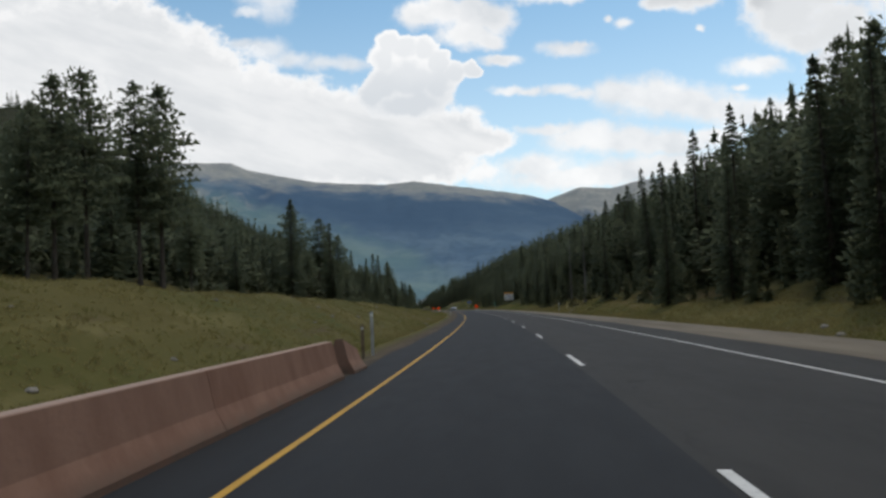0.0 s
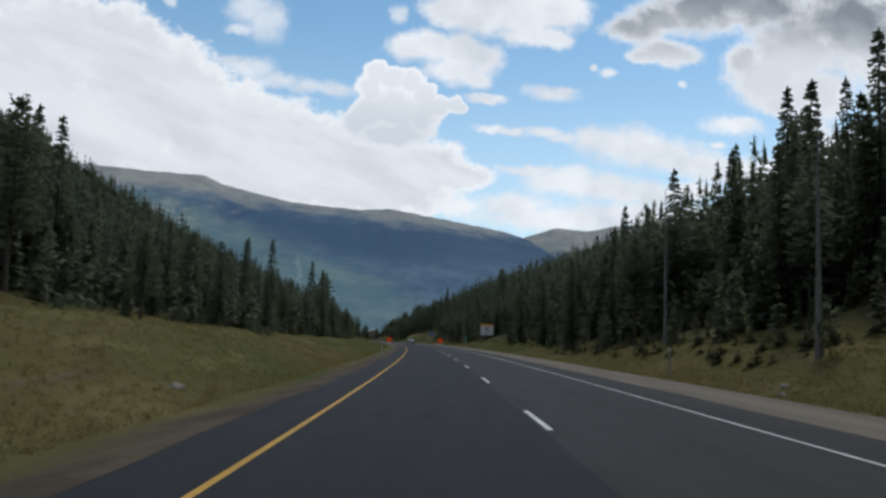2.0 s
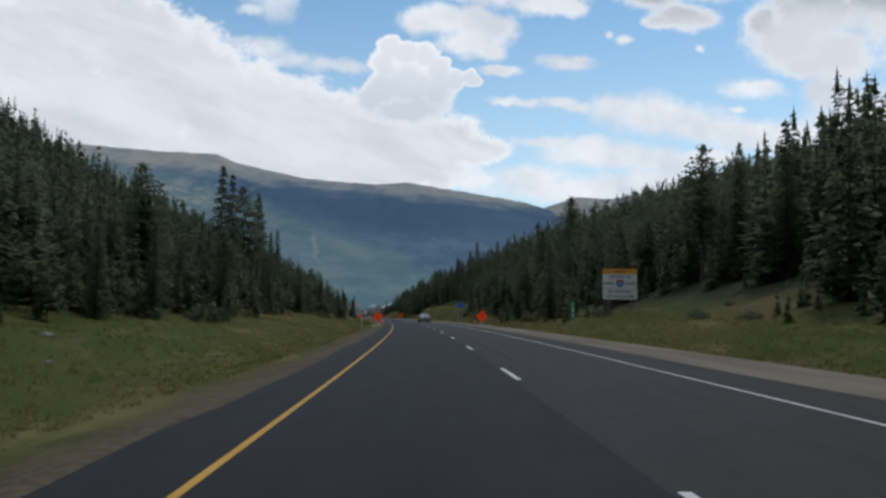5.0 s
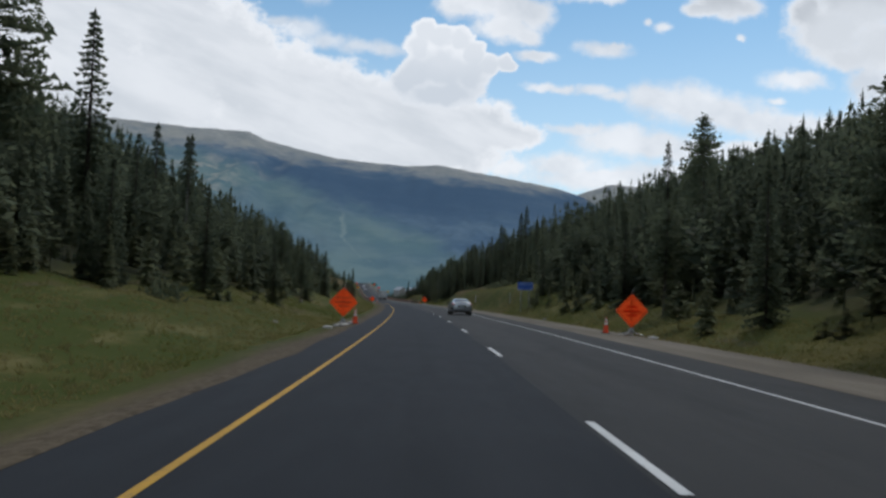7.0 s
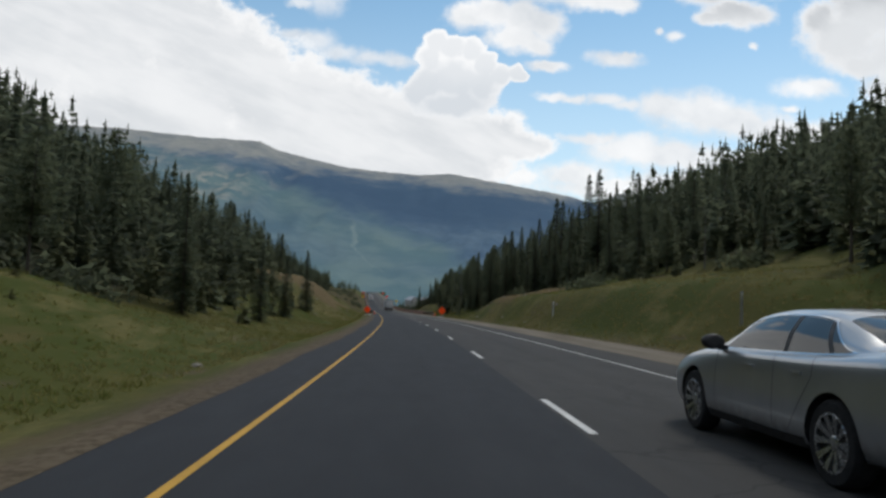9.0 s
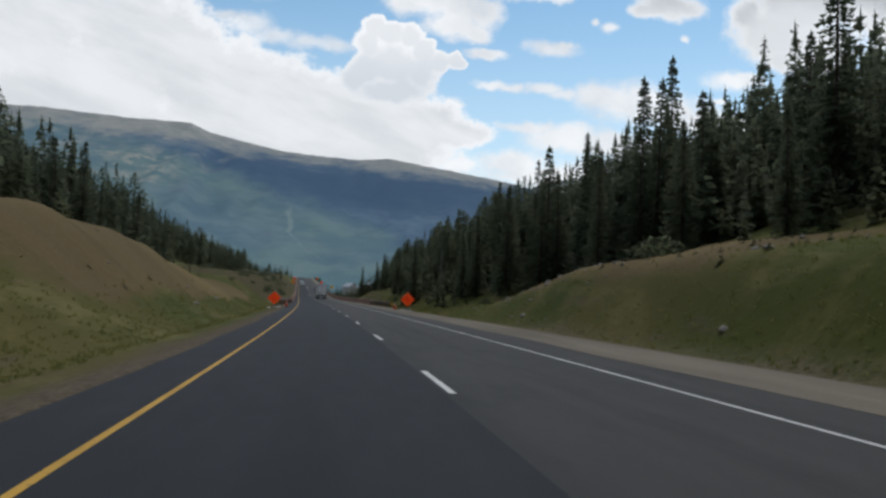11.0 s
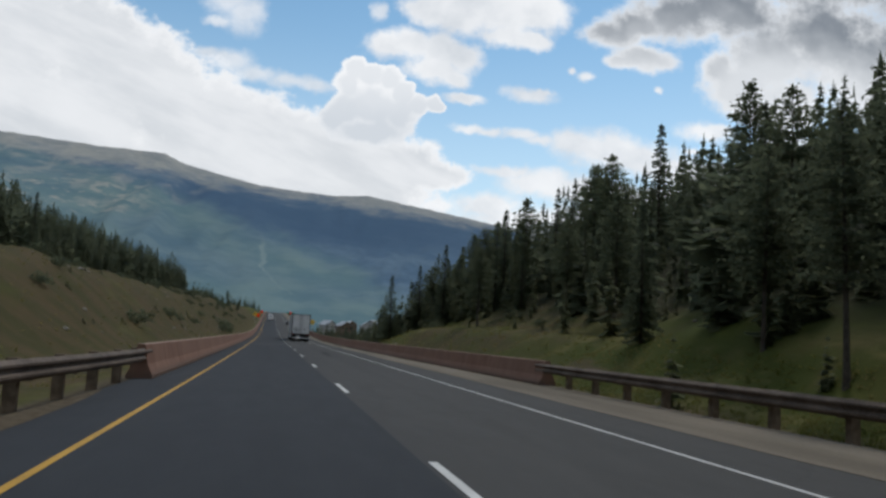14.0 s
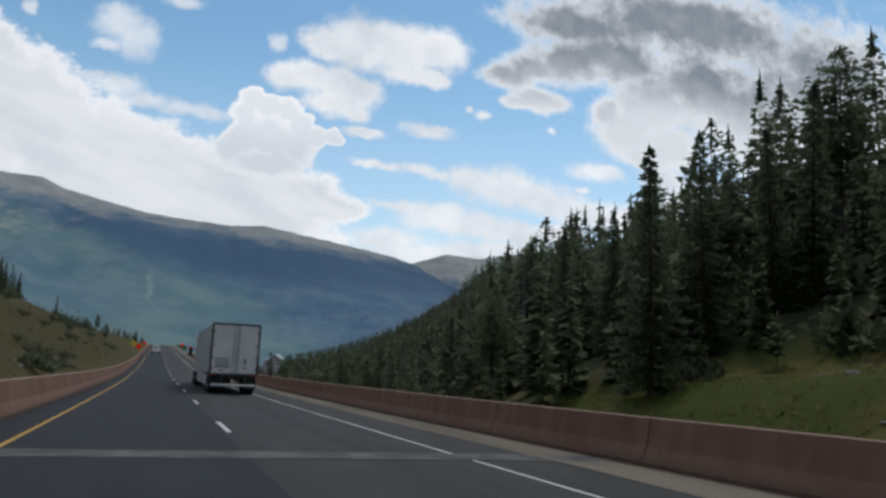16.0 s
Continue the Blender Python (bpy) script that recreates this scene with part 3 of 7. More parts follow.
# ---- distant mountains ----
def mountain_material(name, top_el, soft_el):
    k = Mat(name, 0.95, spec=0.05)
    pos = k.n("ShaderNodeNewGeometry").outputs["Position"]
    x = k.n("ShaderNodeSeparateXYZ")
    k.t.links.new(pos, x.inputs[0])
    big, mid, fine = k.noise(pos, 0.0016, 5), k.noise(pos, 0.005, 6, 0.62), k.noise(pos, 0.028, 5, 0.7)
    run = k.noise(k.stretch(pos, (1.0, 0.45, 0.35)), 0.006, 6, 0.62)
    # aerial haze is painted into the base colours: woods and tundra turn bluish
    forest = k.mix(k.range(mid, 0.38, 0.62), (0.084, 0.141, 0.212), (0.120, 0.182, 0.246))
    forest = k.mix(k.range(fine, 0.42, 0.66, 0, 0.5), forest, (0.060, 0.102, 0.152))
    lit_woods = k.mix(k.range(mid, 0.38, 0.62), (0.112, 0.184, 0.206), (0.158, 0.228, 0.232))
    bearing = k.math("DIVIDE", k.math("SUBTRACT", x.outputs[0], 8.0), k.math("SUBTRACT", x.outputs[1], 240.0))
    # a cloud's shadow on the upper face, painted as a deeper blue
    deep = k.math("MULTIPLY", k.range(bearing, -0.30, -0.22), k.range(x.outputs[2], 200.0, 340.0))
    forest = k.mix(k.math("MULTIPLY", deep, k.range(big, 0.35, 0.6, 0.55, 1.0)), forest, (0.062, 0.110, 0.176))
    # low on the slope woods are painted sunlit, thinning out past a slanting rim
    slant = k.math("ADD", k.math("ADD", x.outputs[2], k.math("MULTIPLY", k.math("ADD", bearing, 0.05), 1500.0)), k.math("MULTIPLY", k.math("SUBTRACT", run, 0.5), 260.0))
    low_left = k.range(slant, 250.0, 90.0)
    c = k.mix(k.math("MULTIPLY", low_left, k.range(big, 0.3, 0.6, 0.55, 1.0)), forest, lit_woods)
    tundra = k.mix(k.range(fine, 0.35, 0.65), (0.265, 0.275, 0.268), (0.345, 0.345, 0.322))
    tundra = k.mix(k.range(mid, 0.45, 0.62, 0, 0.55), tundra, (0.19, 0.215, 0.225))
    line = k.math("ADD", x.outputs[2], k.math("ADD", k.math("MULTIPLY", k.math("SUBTRACT", mid, 0.5), 300.0), k.math("MULTIPLY", k.math("SUBTRACT", run, 0.5), 260.0)))
    line = k.math("ADD", line, k.math("MULTIPLY", x.outputs[0], 0.07))
    c = k.mix(k.range(line, top_el, top_el + soft_el), c, tundra)
    # pale scree and slides on the shoulder of the mountain
    scree = k.math("MULTIPLY", k.range(run, 0.52, 0.62), k.math("MULTIPLY", k.range(x.outputs[0], -820.0, -980.0), k.range(x.outputs[2], 300.0, 380.0)))
    c = k.mix(k.math("MULTIPLY", scree, 0.4), c, (0.33, 0.33, 0.30))
    # the pale track of a slide down the face
    ahead = k.math("SUBTRACT", x.outputs[1], 240.0)
    side = k.math("DIVIDE", k.math("SUBTRACT", x.outputs[0], 8.0), ahead)
    lift = k.math("DIVIDE", k.math("ADD", x.outputs[2], 5.0), ahead)
    wind = k.math("MULTIPLY", k.math("SUBTRACT", mid, 0.5), 0.035)
    lower = k.math("MAXIMUM", k.math("SUBTRACT", 0.052, lift), 0.0)
    off = k.math("ABSOLUTE", k.math("SUBTRACT", k.math("ADD", k.math("ADD", side, 0.1465), wind), k.math("MULTIPLY", lower, 1.18)))
    breadth = k.math("ADD", k.math("MULTIPLY", k.range(lift, 0.045, 0.065), 0.0022), 0.0016)
    track = k.math("MULTIPLY", k.range(k.math("DIVIDE", off, breadth), 0.35, 1.25, 1.0, 0.0), k.math("MULTIPLY", k.range(lift, 0.012, 0.024), k.range(lift, 0.072, 0.092, 1.0, 0.0)))
    c = k.mix(k.math("MULTIPLY", track, k.math("MULTIPLY", k.range(fine, 0.35, 0.6, 0.1, 0.55), k.range(lift, 0.035, 0.055, 0.55, 1.0))), c, (0.27, 0.33, 0.31))
    # broken rock on the shoulder under the ridge
    there = k.math("MULTIPLY", k.math("MULTIPLY", k.range(side, -0.50, -0.42), k.range(side, -0.33, -0.27, 1.0, 0.0)), k.math("MULTIPLY", k.range(lift, 0.095, 0.115), k.range(lift, 0.14, 0.165, 1.0, 0.0)))
    rock = k.math("MULTIPLY", there, k.range(k.noise(pos, 0.011, 6, 0.65), 0.5, 0.6))
    c = k.mix(k.math("MULTIPLY", rock, 0.75), c, (0.36, 0.35, 0.31))
    k.colour(c).bump(k.math("ADD", mid, k.math("MULTIPLY", fine, 0.25)), 0.5, 22.0)
    return k.m


def ridge(name, azimuths, elevations, far, near, foot, material, label, seed):
    """A mountain whose skyline stands at the given bearings and heights, with a face that falls towards the valley."""
    na, nd = 260, 70
    az = np.linspace(azimuths[0], azimuths[-1], na)
    order = np.argsort(azimuths)
    el = np.interp(az, np.array(azimuths)[order], np.array(elevations)[order]) + 0.05
    q = np.linspace(0, 1.04, nd)
    verts = []
    for i in range(na):
        a = radians(az[i])
        top = far * math.tan(radians(el[i]))
        for j in range(nd):
            r = near + (far - near) * q[j]
            face = q[j] ** 1.15 if q[j] <= 1 else 1 - (q[j] - 1) * 3.0
            z = foot + (top - foot) * face
            bump = noise.fractal(Vector((az[i] * 0.16 + seed, q[j] * 1.5, seed)), 1.0, 2.1, 6) * 34 * (min(1, q[j] * 3) * max(0.06, 1 - q[j] ** 3))
            gully = -abs(noise.noise(Vector((az[i] * 0.34 + 2.2 * q[j] + 0.8 * noise.noise(Vector((az[i] * 0.2, q[j] * 3.0, seed))) + seed, q[j] * 1.1, 7.0)))) * 42 * math.sin(math.pi * min(1, q[j]))
            jag = noise.fractal(Vector((az[i] * 1.6, seed, 0.3)), 1.0, 2.0, 5) * 4 if q[j] > 0.9 else 0
            verts.append((-math.sin(a) * r + 8, 240 + math.cos(a) * r, z + bump + gully + jag - 5))
    return tagged(obj(name, verts, grid_faces(na, nd), material), label, "mountain", kind="structure")


M_PEAK = mountain_material("hazy_mountain_forest_and_tundra", 500.0, 170.0)
M_PEAK_FAR = mountain_material("hazy_far_mountain", 400.0, 120.0)
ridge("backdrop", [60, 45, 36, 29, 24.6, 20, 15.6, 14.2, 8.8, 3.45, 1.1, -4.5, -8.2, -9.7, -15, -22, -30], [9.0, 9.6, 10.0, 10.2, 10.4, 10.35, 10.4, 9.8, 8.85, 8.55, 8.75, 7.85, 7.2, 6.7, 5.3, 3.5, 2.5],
      4640, 1800, -70, M_PEAK, "long forested mountain with a bare tundra ridge, coloured blue for haze", 3.1)
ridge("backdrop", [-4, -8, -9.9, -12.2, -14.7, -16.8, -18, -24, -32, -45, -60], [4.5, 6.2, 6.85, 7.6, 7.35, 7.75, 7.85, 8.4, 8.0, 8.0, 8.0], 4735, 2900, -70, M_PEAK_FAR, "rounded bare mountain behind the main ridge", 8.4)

# ---- conifers ----
def foliage(name, a, b, tip):
    k = Mat(name, 0.75, spec=0.2)
    isl = k.n("ShaderNodeNewGeometry").outputs["Random Per Island"]
    rnd = k.n("ShaderNodeObjectInfo").outputs["Random"]
    a, b, tip = (tuple(1.14 * q for q in col) for col in (a, b, tip))
    c = k.mix(isl, a, b)
    c = k.mix(k.math("MULTIPLY", k.range(isl, 0.75, 1.0), 0.6), c, tip)
    c = k.mix(k.math("MULTIPLY", rnd, 0.45), c, (0.060, 0.074, 0.052))
    k.colour(c)
    # light comes through the needles
    thin = k.n("ShaderNodeBsdfTranslucent")
    k.put(thin.inputs["Color"], k.mix(0.5, c, (0.215, 0.245, 0.155)))
    both_ways = k.n("ShaderNodeMixShader")
    both_ways.inputs[0].default_value = 0.55
    k.t.links.new(k.b.outputs[0], both_ways.inputs[1])
    k.t.links.new(thin.outputs[0], both_ways.inputs[2])
    k.t.links.new(both_ways.outputs[0], k.t.nodes["Material Output"].inputs["Surface"])
    return k.m


M_SPRUCE = foliage("spruce_needles", (0.060, 0.076, 0.050), (0.094, 0.110, 0.068), (0.115, 0.122, 0.068))
M_PINE = foliage("pine_needles", (0.066, 0.082, 0.046), (0.102, 0.115, 0.060), (0.120, 0.122, 0.064))
M_WOODS = foliage("woods_needles", (0.062, 0.078, 0.050), (0.097, 0.111, 0.066), (0.116, 0.122, 0.068))


M_SCRUB = foliage("scrub_leaves", (0.080, 0.080, 0.036), (0.115, 0.106, 0.048), (0.140, 0.118, 0.058))
M_BRUSH = foliage("brush_needles", (0.074, 0.084, 0.042), (0.108, 0.112, 0.052), (0.125, 0.118, 0.056))


def bark_material(name, a, b):
    k = Mat(name, 0.9, spec=0.1)
    co = k.stretch(k.coords("Object"), (6, 6, 1.2))
    v = k.noise(co, 2.0, 5, 0.7)
    k.colour(k.mix(k.range(v, 0.35, 0.65), a, b)).bump(v, 0.8, 0.03)
    return k.m


M_BARK = bark_material("conifer_bark", (0.05, 0.04, 0.032), (0.11, 0.095, 0.08))
M_DEAD = bark_material("grey_dead_wood", (0.12, 0.11, 0.10), (0.22, 0.21, 0.20))


class Soup:
    """Triangles gathered for one mesh."""

    def __init__(self):
        self.v, self.f = [], []

    def add(self, *pts):
        n = len(self.v)
        self.v += [tuple(p) for p in pts]
        self.f.append(tuple(range(n, n + len(pts))))

    def mesh(self, name, *materials):
        me = bpy.data.meshes.new(name)
        me.from_pydata(self.v, [], self.f)
        for m in materials:
            me.materials.append(m)
        me.update()
        return me


def tube(soup, pts, radii, sides=7):
    base = len(soup.v)
    for (p, r) in zip(pts, radii):
        for k in range(sides):
            a = 2 * math.pi * k / sides
            soup.v.append((p[0] + r * math.cos(a), p[1] + r * math.sin(a), p[2]))
    for i in range(len(pts) - 1):
        for k in range(sides):
            a, b = base + i * sides + k, base + i * sides + (k + 1) % sides
            soup.f.append((a, b, b + sides, a + sides))
    soup.f.append(tuple(base + (len(pts) - 1) * sides + k for k in range(sides)))


def conifer(rng, tall, kind, coarse=1.0):
    """Meshes of a trunk and of a crown. kind: spruce (to the ground), pine (bare below), snag (dead)."""
    trunk, crown = Soup(), Soup()
    lean = (rng.uniform(-0.02, 0.02), rng.uniform(-0.02, 0.02))
    n = 9
    spine = [(lean[0] * tall * (i / n) ** 1.5, lean[1] * tall * (i / n) ** 1.5, tall * i / n) for i in range(n + 1)]
    r0 = 0.011 * tall + 0.03
    tube(trunk, spine, [r0 * (1.25 if i == 0 else 1) * (1 - 0.93 * i / n) + 0.006 for i in range(n + 1)])

    def axis(z):
        q = (z / tall) ** 1.5
        return Vector((lean[0] * tall * q, lean[1] * tall * q, z))

    start = {"spruce": 0.06, "pine": rng.uniform(0.32, 0.45), "snag": 0.3}[kind]
    wide = {"spruce": rng.uniform(0.115, 0.15), "pine": rng.uniform(0.12, 0.16), "snag": 0.07}[kind] * tall
    z = start * tall
    while z < tall * 0.985:
        q = (z / tall - start) / (1 - start)
        if kind == "spruce":
            reach = wide * (1 - q) ** 0.85 * (0.75 + 0.25 * min(1, q * 6))
            count, droop = int((7 + 5 * (1 - q)) / coarse**0.5), 0.34
        elif kind == "pine":
            reach = wide * (0.45 + 0.75 * math.sin(math.pi * min(1, q * 0.82 + 0.16)) ** 0.8) * (1 - q**5)
            count, droop = int((6 + 3 * (1 - q)) / coarse**0.5), 0.02
        else:
            reach, count, droop = wide * (1 - q), 3, 0.1
        first = rng.uniform(0, 6.28)
        for k in range(count):
            if rng.random() < 0.12:
                continue
            a = first + 2 * math.pi * k / count + rng.uniform(-0.3, 0.3)
            r = reach * rng.uniform(0.6, 1.18) + 0.12
            out = Vector((math.cos(a), math.sin(a), 0))
            side = Vector((-out.y, out.x, 0))
            root = axis(z + rng.uniform(-0.2, 0.2))
            lift = rng.uniform(-0.06, 0.08)
            if kind == "snag":
                tip = root + out * r + Vector((0, 0, rng.uniform(-0.1, 0.25) * r))
                trunk.add(root + Vector((0, 0, 0.03)), root - Vector((0, 0, 0.03)), tip)
                trunk.add(root + side * 0.03, root - side * 0.03, tip)
                continue
            trunk.add(root + Vector((0, 0, 0.025)), root - Vector((0, 0, 0.025)), root + out * r * 0.8 - Vector((0, 0, droop * r * 0.55)))
            steps = max(2, int(r / ((0.42 if kind == "spruce" else 0.5) * coarse)))
            for j in range(steps):
                f = (j + 0.75) / steps
                mid = root + out * (r * f) + Vector((0, 0, (lift - droop * f ** 1.3) * r + 0.10 * r * f**3))
                span = (0.22 + 0.30 * r * (1 - f * 0.75)) * rng.uniform(0.7, 1.25) * coarse**0.5
                if kind == "pine":
                    span *= 0.85
                for sgn in (-1, 1):
                    tip = mid + side * (sgn * span) + out * (0.35 * span) + Vector((0, 0, rng.uniform(-0.30, 0.04) * span if kind == "spruce" else rng.uniform(-0.1, 0.55) * span))
                    crown.add(mid - out * (0.22 * span) + Vector((0, 0, 0.03)), mid + out * (0.34 * span), tip)
                if kind == "pine" and (f > 0.35 or steps < 4):
                    for _ in range(4):
                        q3 = Vector((rng.gauss(0, 1), rng.gauss(0, 1), rng.gauss(0, 1))).normalized()
                        e3 = q3.cross(Vector((rng.gauss(0, 1), rng.gauss(0, 1), rng.gauss(0, 1)))).normalized()
                        c3 = mid + Vector((rng.gauss(0, 0.22), rng.gauss(0, 0.22), rng.gauss(0.12, 0.22))) * coarse**0.5
                        b3 = 0.27 * coarse**0.5 * rng.uniform(0.7, 1.3)
                        crown.add(c3 + q3 * b3, c3 + e3 * b3 * 0.6, c3 - q3 * b3 * 0.7)
                hang = rng.uniform(0.3, 0.75) * (0.35 + 0.10 * r)
                crown.add(mid - out * 0.2, mid + out * (0.22 + 0.1 * r), mid + out * 0.1 + side * rng.uniform(-0.1, 0.1) + Vector((0, 0, -hang if kind == "spruce" else hang)))
        z += (0.028 * tall if kind == "spruce" else 0.036 * tall) * (0.75 + 0.4 * (1 - q)) * rng.uniform(0.8, 1.2) * coarse**0.6
    if kind != "snag":
        top = axis(tall)
        for k in range(6):
            a = k * 1.05
            crown.add(top + Vector((0, 0, 0.25)), top + Vector((math.cos(a) * 0.22, math.sin(a) * 0.22, -0.6)), top + Vector((math.cos(a + 0.8) * 0.2, math.sin(a + 0.8) * 0.2, -0.5)))
    return trunk, crown


rng = random.Random(5)
KINDS = []
for kind, tall in (("spruce", 16), ("spruce", 17), ("spruce", 15), ("spruce", 18), ("pine", 15), ("pine", 17), ("pine", 16)):
    tr, cr = conifer(rng, tall, kind)
    KINDS.append((kind, tall, tr.mesh("trunk", M_BARK), cr.mesh("crown", M_SPRUCE if kind == "spruce" else M_PINE)))
SNAGS = []
for tall in (13, 16):
    tr, cr = conifer(rng, tall, "snag")
    SNAGS.append(("snag", tall, tr.mesh("trunk", M_DEAD), None))
LABELS = {"spruce": ("dark green spruce with drooping boughs at the forest edge", "spruce tree"),
          "pine": ("tall lodgepole pine with a bare lower trunk", "pine tree"),
          "snag": ("dead grey conifer standing without needles", "dead tree")}


def plant(s, w, tall, shape, rng):
    kind, size, trunk, crown = shape
    root = new(kind + "_tree" if kind != "snag" else "dead_tree")
    z = float(height(np.float64(s), np.float64(w)))
    k = tall / size
    root.matrix_world = Matrix.Translation(at(s, w, z - 0.15)) @ Matrix.Rotation(rng.uniform(0, 6.28), 4, "Z") @ Matrix.Diagonal((k * rng.uniform(0.92, 1.1), k * rng.uniform(0.92, 1.1), k, 1))
    a = new("trunk", trunk)
    a.parent = root
    if crown:
        b = new("crown", crown)
        b.parent = root
    label, category = LABELS[kind]
    return tagged(root, label, category, "conifers along the highway")


# trees that stand out against the sky: way along, offset, height of the top over the road
MARKED = [(93.6, -23.2, 15.2, 5), (106.9, -21.4, 13.5, 0), (180.5, -26.5, 16.2, 1), (162.6, 42.4, 29.3, 0), (306.5, 35.9, 25.4, 4), (401.3, 33.7, 25.8, 1), (254.9, -23.6, 20.2, 2),
          (417, 25, 17.9, 3), (470, 31.9, 20.7, 4), (507.7, 25.2, 15.5, 5), (501.9, 34.9, 21.8, 6),
          (394, 19, 14.5, 0), (401, 25, 17.6, 1), (389, 25, 19.4, 1), (386.5, 25, 18.6, 3), (379.8, 25, 15.8, 0), (412.5, 19, 13.1, 4), (433.5, 25, 17.7, 0), (427.9, 25, 15.7, 2),
          (432, 19, 13.6, 1), (424, 25, 16.8, 3), (439, 19, 12.8, 5), (479.6, 19, 12.8, 4), (484.5, 25, 16, 1), (477, 25, 16.4, 5), (470, 25, 16.8, 2), (491, 19, 12, 6), (485, 19, 12.8, 0),
          (488.8, 25, 16, 3), (480.4, 25, 16.4, 6), (495, 19, 11.9, 4), (500, 19, 10.5, 0), (505, 19, 10.3, 2), (367, 25, 19.8, 1), (353, 25, 16.8, 0), (303.5, 25, 14, 1), (307, 25, 14.2, 2),
          (332, 25, 14.1, 0), (244.5, -20, 17.3, 0), (252, -20, 17.2, 5), (262, -20, 18, 1), (25, -16, 9.3, 5), (26.7, -16, 10.7, 4), (29, -16, 11.7, 6), (33.6, -16, 12.5, 5), (36, -16, 13, 4),
          (61.8, -16, 11, 1), (79.6, -16, 10.9, 2), (101.5, -20, 12.5, 1), (63, 18, 15.4, 0), (53.5, 18, 15, 1), (37.7, 18, 14, 5), (34.5, 18, 13.6, 4), (101.8, 18, 15, 1),
          (91, 18, 14, 2), (80.5, 18, 15.5, 3), (73.8, 18, 14.8, 0), (68, 18, 13.8, 1), (124.5, 20, 16, 0), (113.4, 20, 14.8, 1), (103.7, 20, 16.1, 2), (103.1, 22, 16.1, 3), (97.3, 20, 16.2, 0), (139.2, 20, 15.6, 1), (130.6, 20, 13.9, 2), (149.8, 22, 15.2, 3), (214.7, 22, 14.6, 5),
          (208.2, 22, 13.2, 1), (208.6, -18, 11.4, 5), (274.1, -20, 14, 1), (275.5, -22, 13.5, 2), (282.8, -20, 12.7, 0), (273.6, 22, 14.6, 4), (83.6, -18, 12, 5), (96.2, -18, 11.2, 4), (147.8, -20, 11.8, 1),
          (164.6, -20, 14, 0), (289.3, 25, 18, 3), (297.6, 25, 13.8, 1),
          (284.6, -20.5, 15.4, 3), (300, -25, 18.4, 1)]


def ceiling_height(s, w, rng):
    """How tall a tree may stand at that place, by the skyline of its side."""
    spread = (0.76, 1.1) if abs(w) < 45 else (0.86, 1.03)
    if w < 0:
        ratio = float(np.interp(s, [0, 150, 280, 340, 420, 480, 560], [0.40, 0.42, 0.47, 0.57, 0.60, 0.53, 0.49]))
    elif s < 487:
        ratio = float(np.interp(s, [0, 130, 190, 240, 330, 385, 425, 445, 470], [0.66, 0.63, 0.56, 0.48, 0.47, 0.58, 0.58, 0.52, 0.48]))
    else:
        ratio = float(np.interp(math.degrees(math.atan2(w, s - 486)), [0, 8.8, 20.5, 26.4, 40, 52, 70], [-0.1, -0.04, 0.22, 0.44, 0.51, 0.54, 0.54]))
    return ratio * rng.uniform(*spread) * abs(w) + 1.3 - float(height(np.float64(s), np.float64(w)))


for s, w, top, shape in MARKED:
    plant(s, w, top - float(height(np.float64(s), np.float64(w))), KINDS[shape], rng)

s = -12.0
while s < 565:
    for side in (-1, 1):
        base = float(np.interp(s, *(LEFT_FOOT if side < 0 else RIGHT_FOOT)))
        if side < 0 and 437 < s < 466:
            continue
        for row in (0, 1):
            if row == 1 and rng.random() < 0.25:
                continue
            w = side * (base + row * rng.uniform(4.0, 7.0) + rng.uniform(-1.5, 2.5))
            q = s + rng.uniform(-2, 2)
            if 186 < q < 220 and 0 < w < 19:
                continue
            big = rng.random()
            shape = KINDS[rng.choice((0, 1, 2, 3, 0, 1, 2, 4, 5, 6))]
            if rng.random() < 0.035:
                shape = SNAGS[rng.randrange(2)]
            tall = rng.uniform(7, 11) if big < 0.45 else rng.uniform(10, 15)
            tall = max(3.0, min(tall, ceiling_height(q, w, rng)))
            plant(q, w, tall, shape, rng)
    s += 9.2

# small pines on the open bank
for k in range(40):
    s = rng.uniform(500, 860)
    plant(s, -rng.uniform(13, 34) - (14 if 550 < s < 720 else 0), rng.uniform(2.5, 5.5), KINDS[rng.choice((0, 2, 4, 5))], rng)

# single small pines on the crest past the grove
bank_rng = random.Random(77)
for s, w, tall, shape in ((602, -13.3, 3.0, 0), (610, -10.0, 2.6, 5), (640, -9.0, 3.6, 4), (628, -11.5, 1.6, 2)):
    plant(s, w, tall, KINDS[shape], bank_rng)

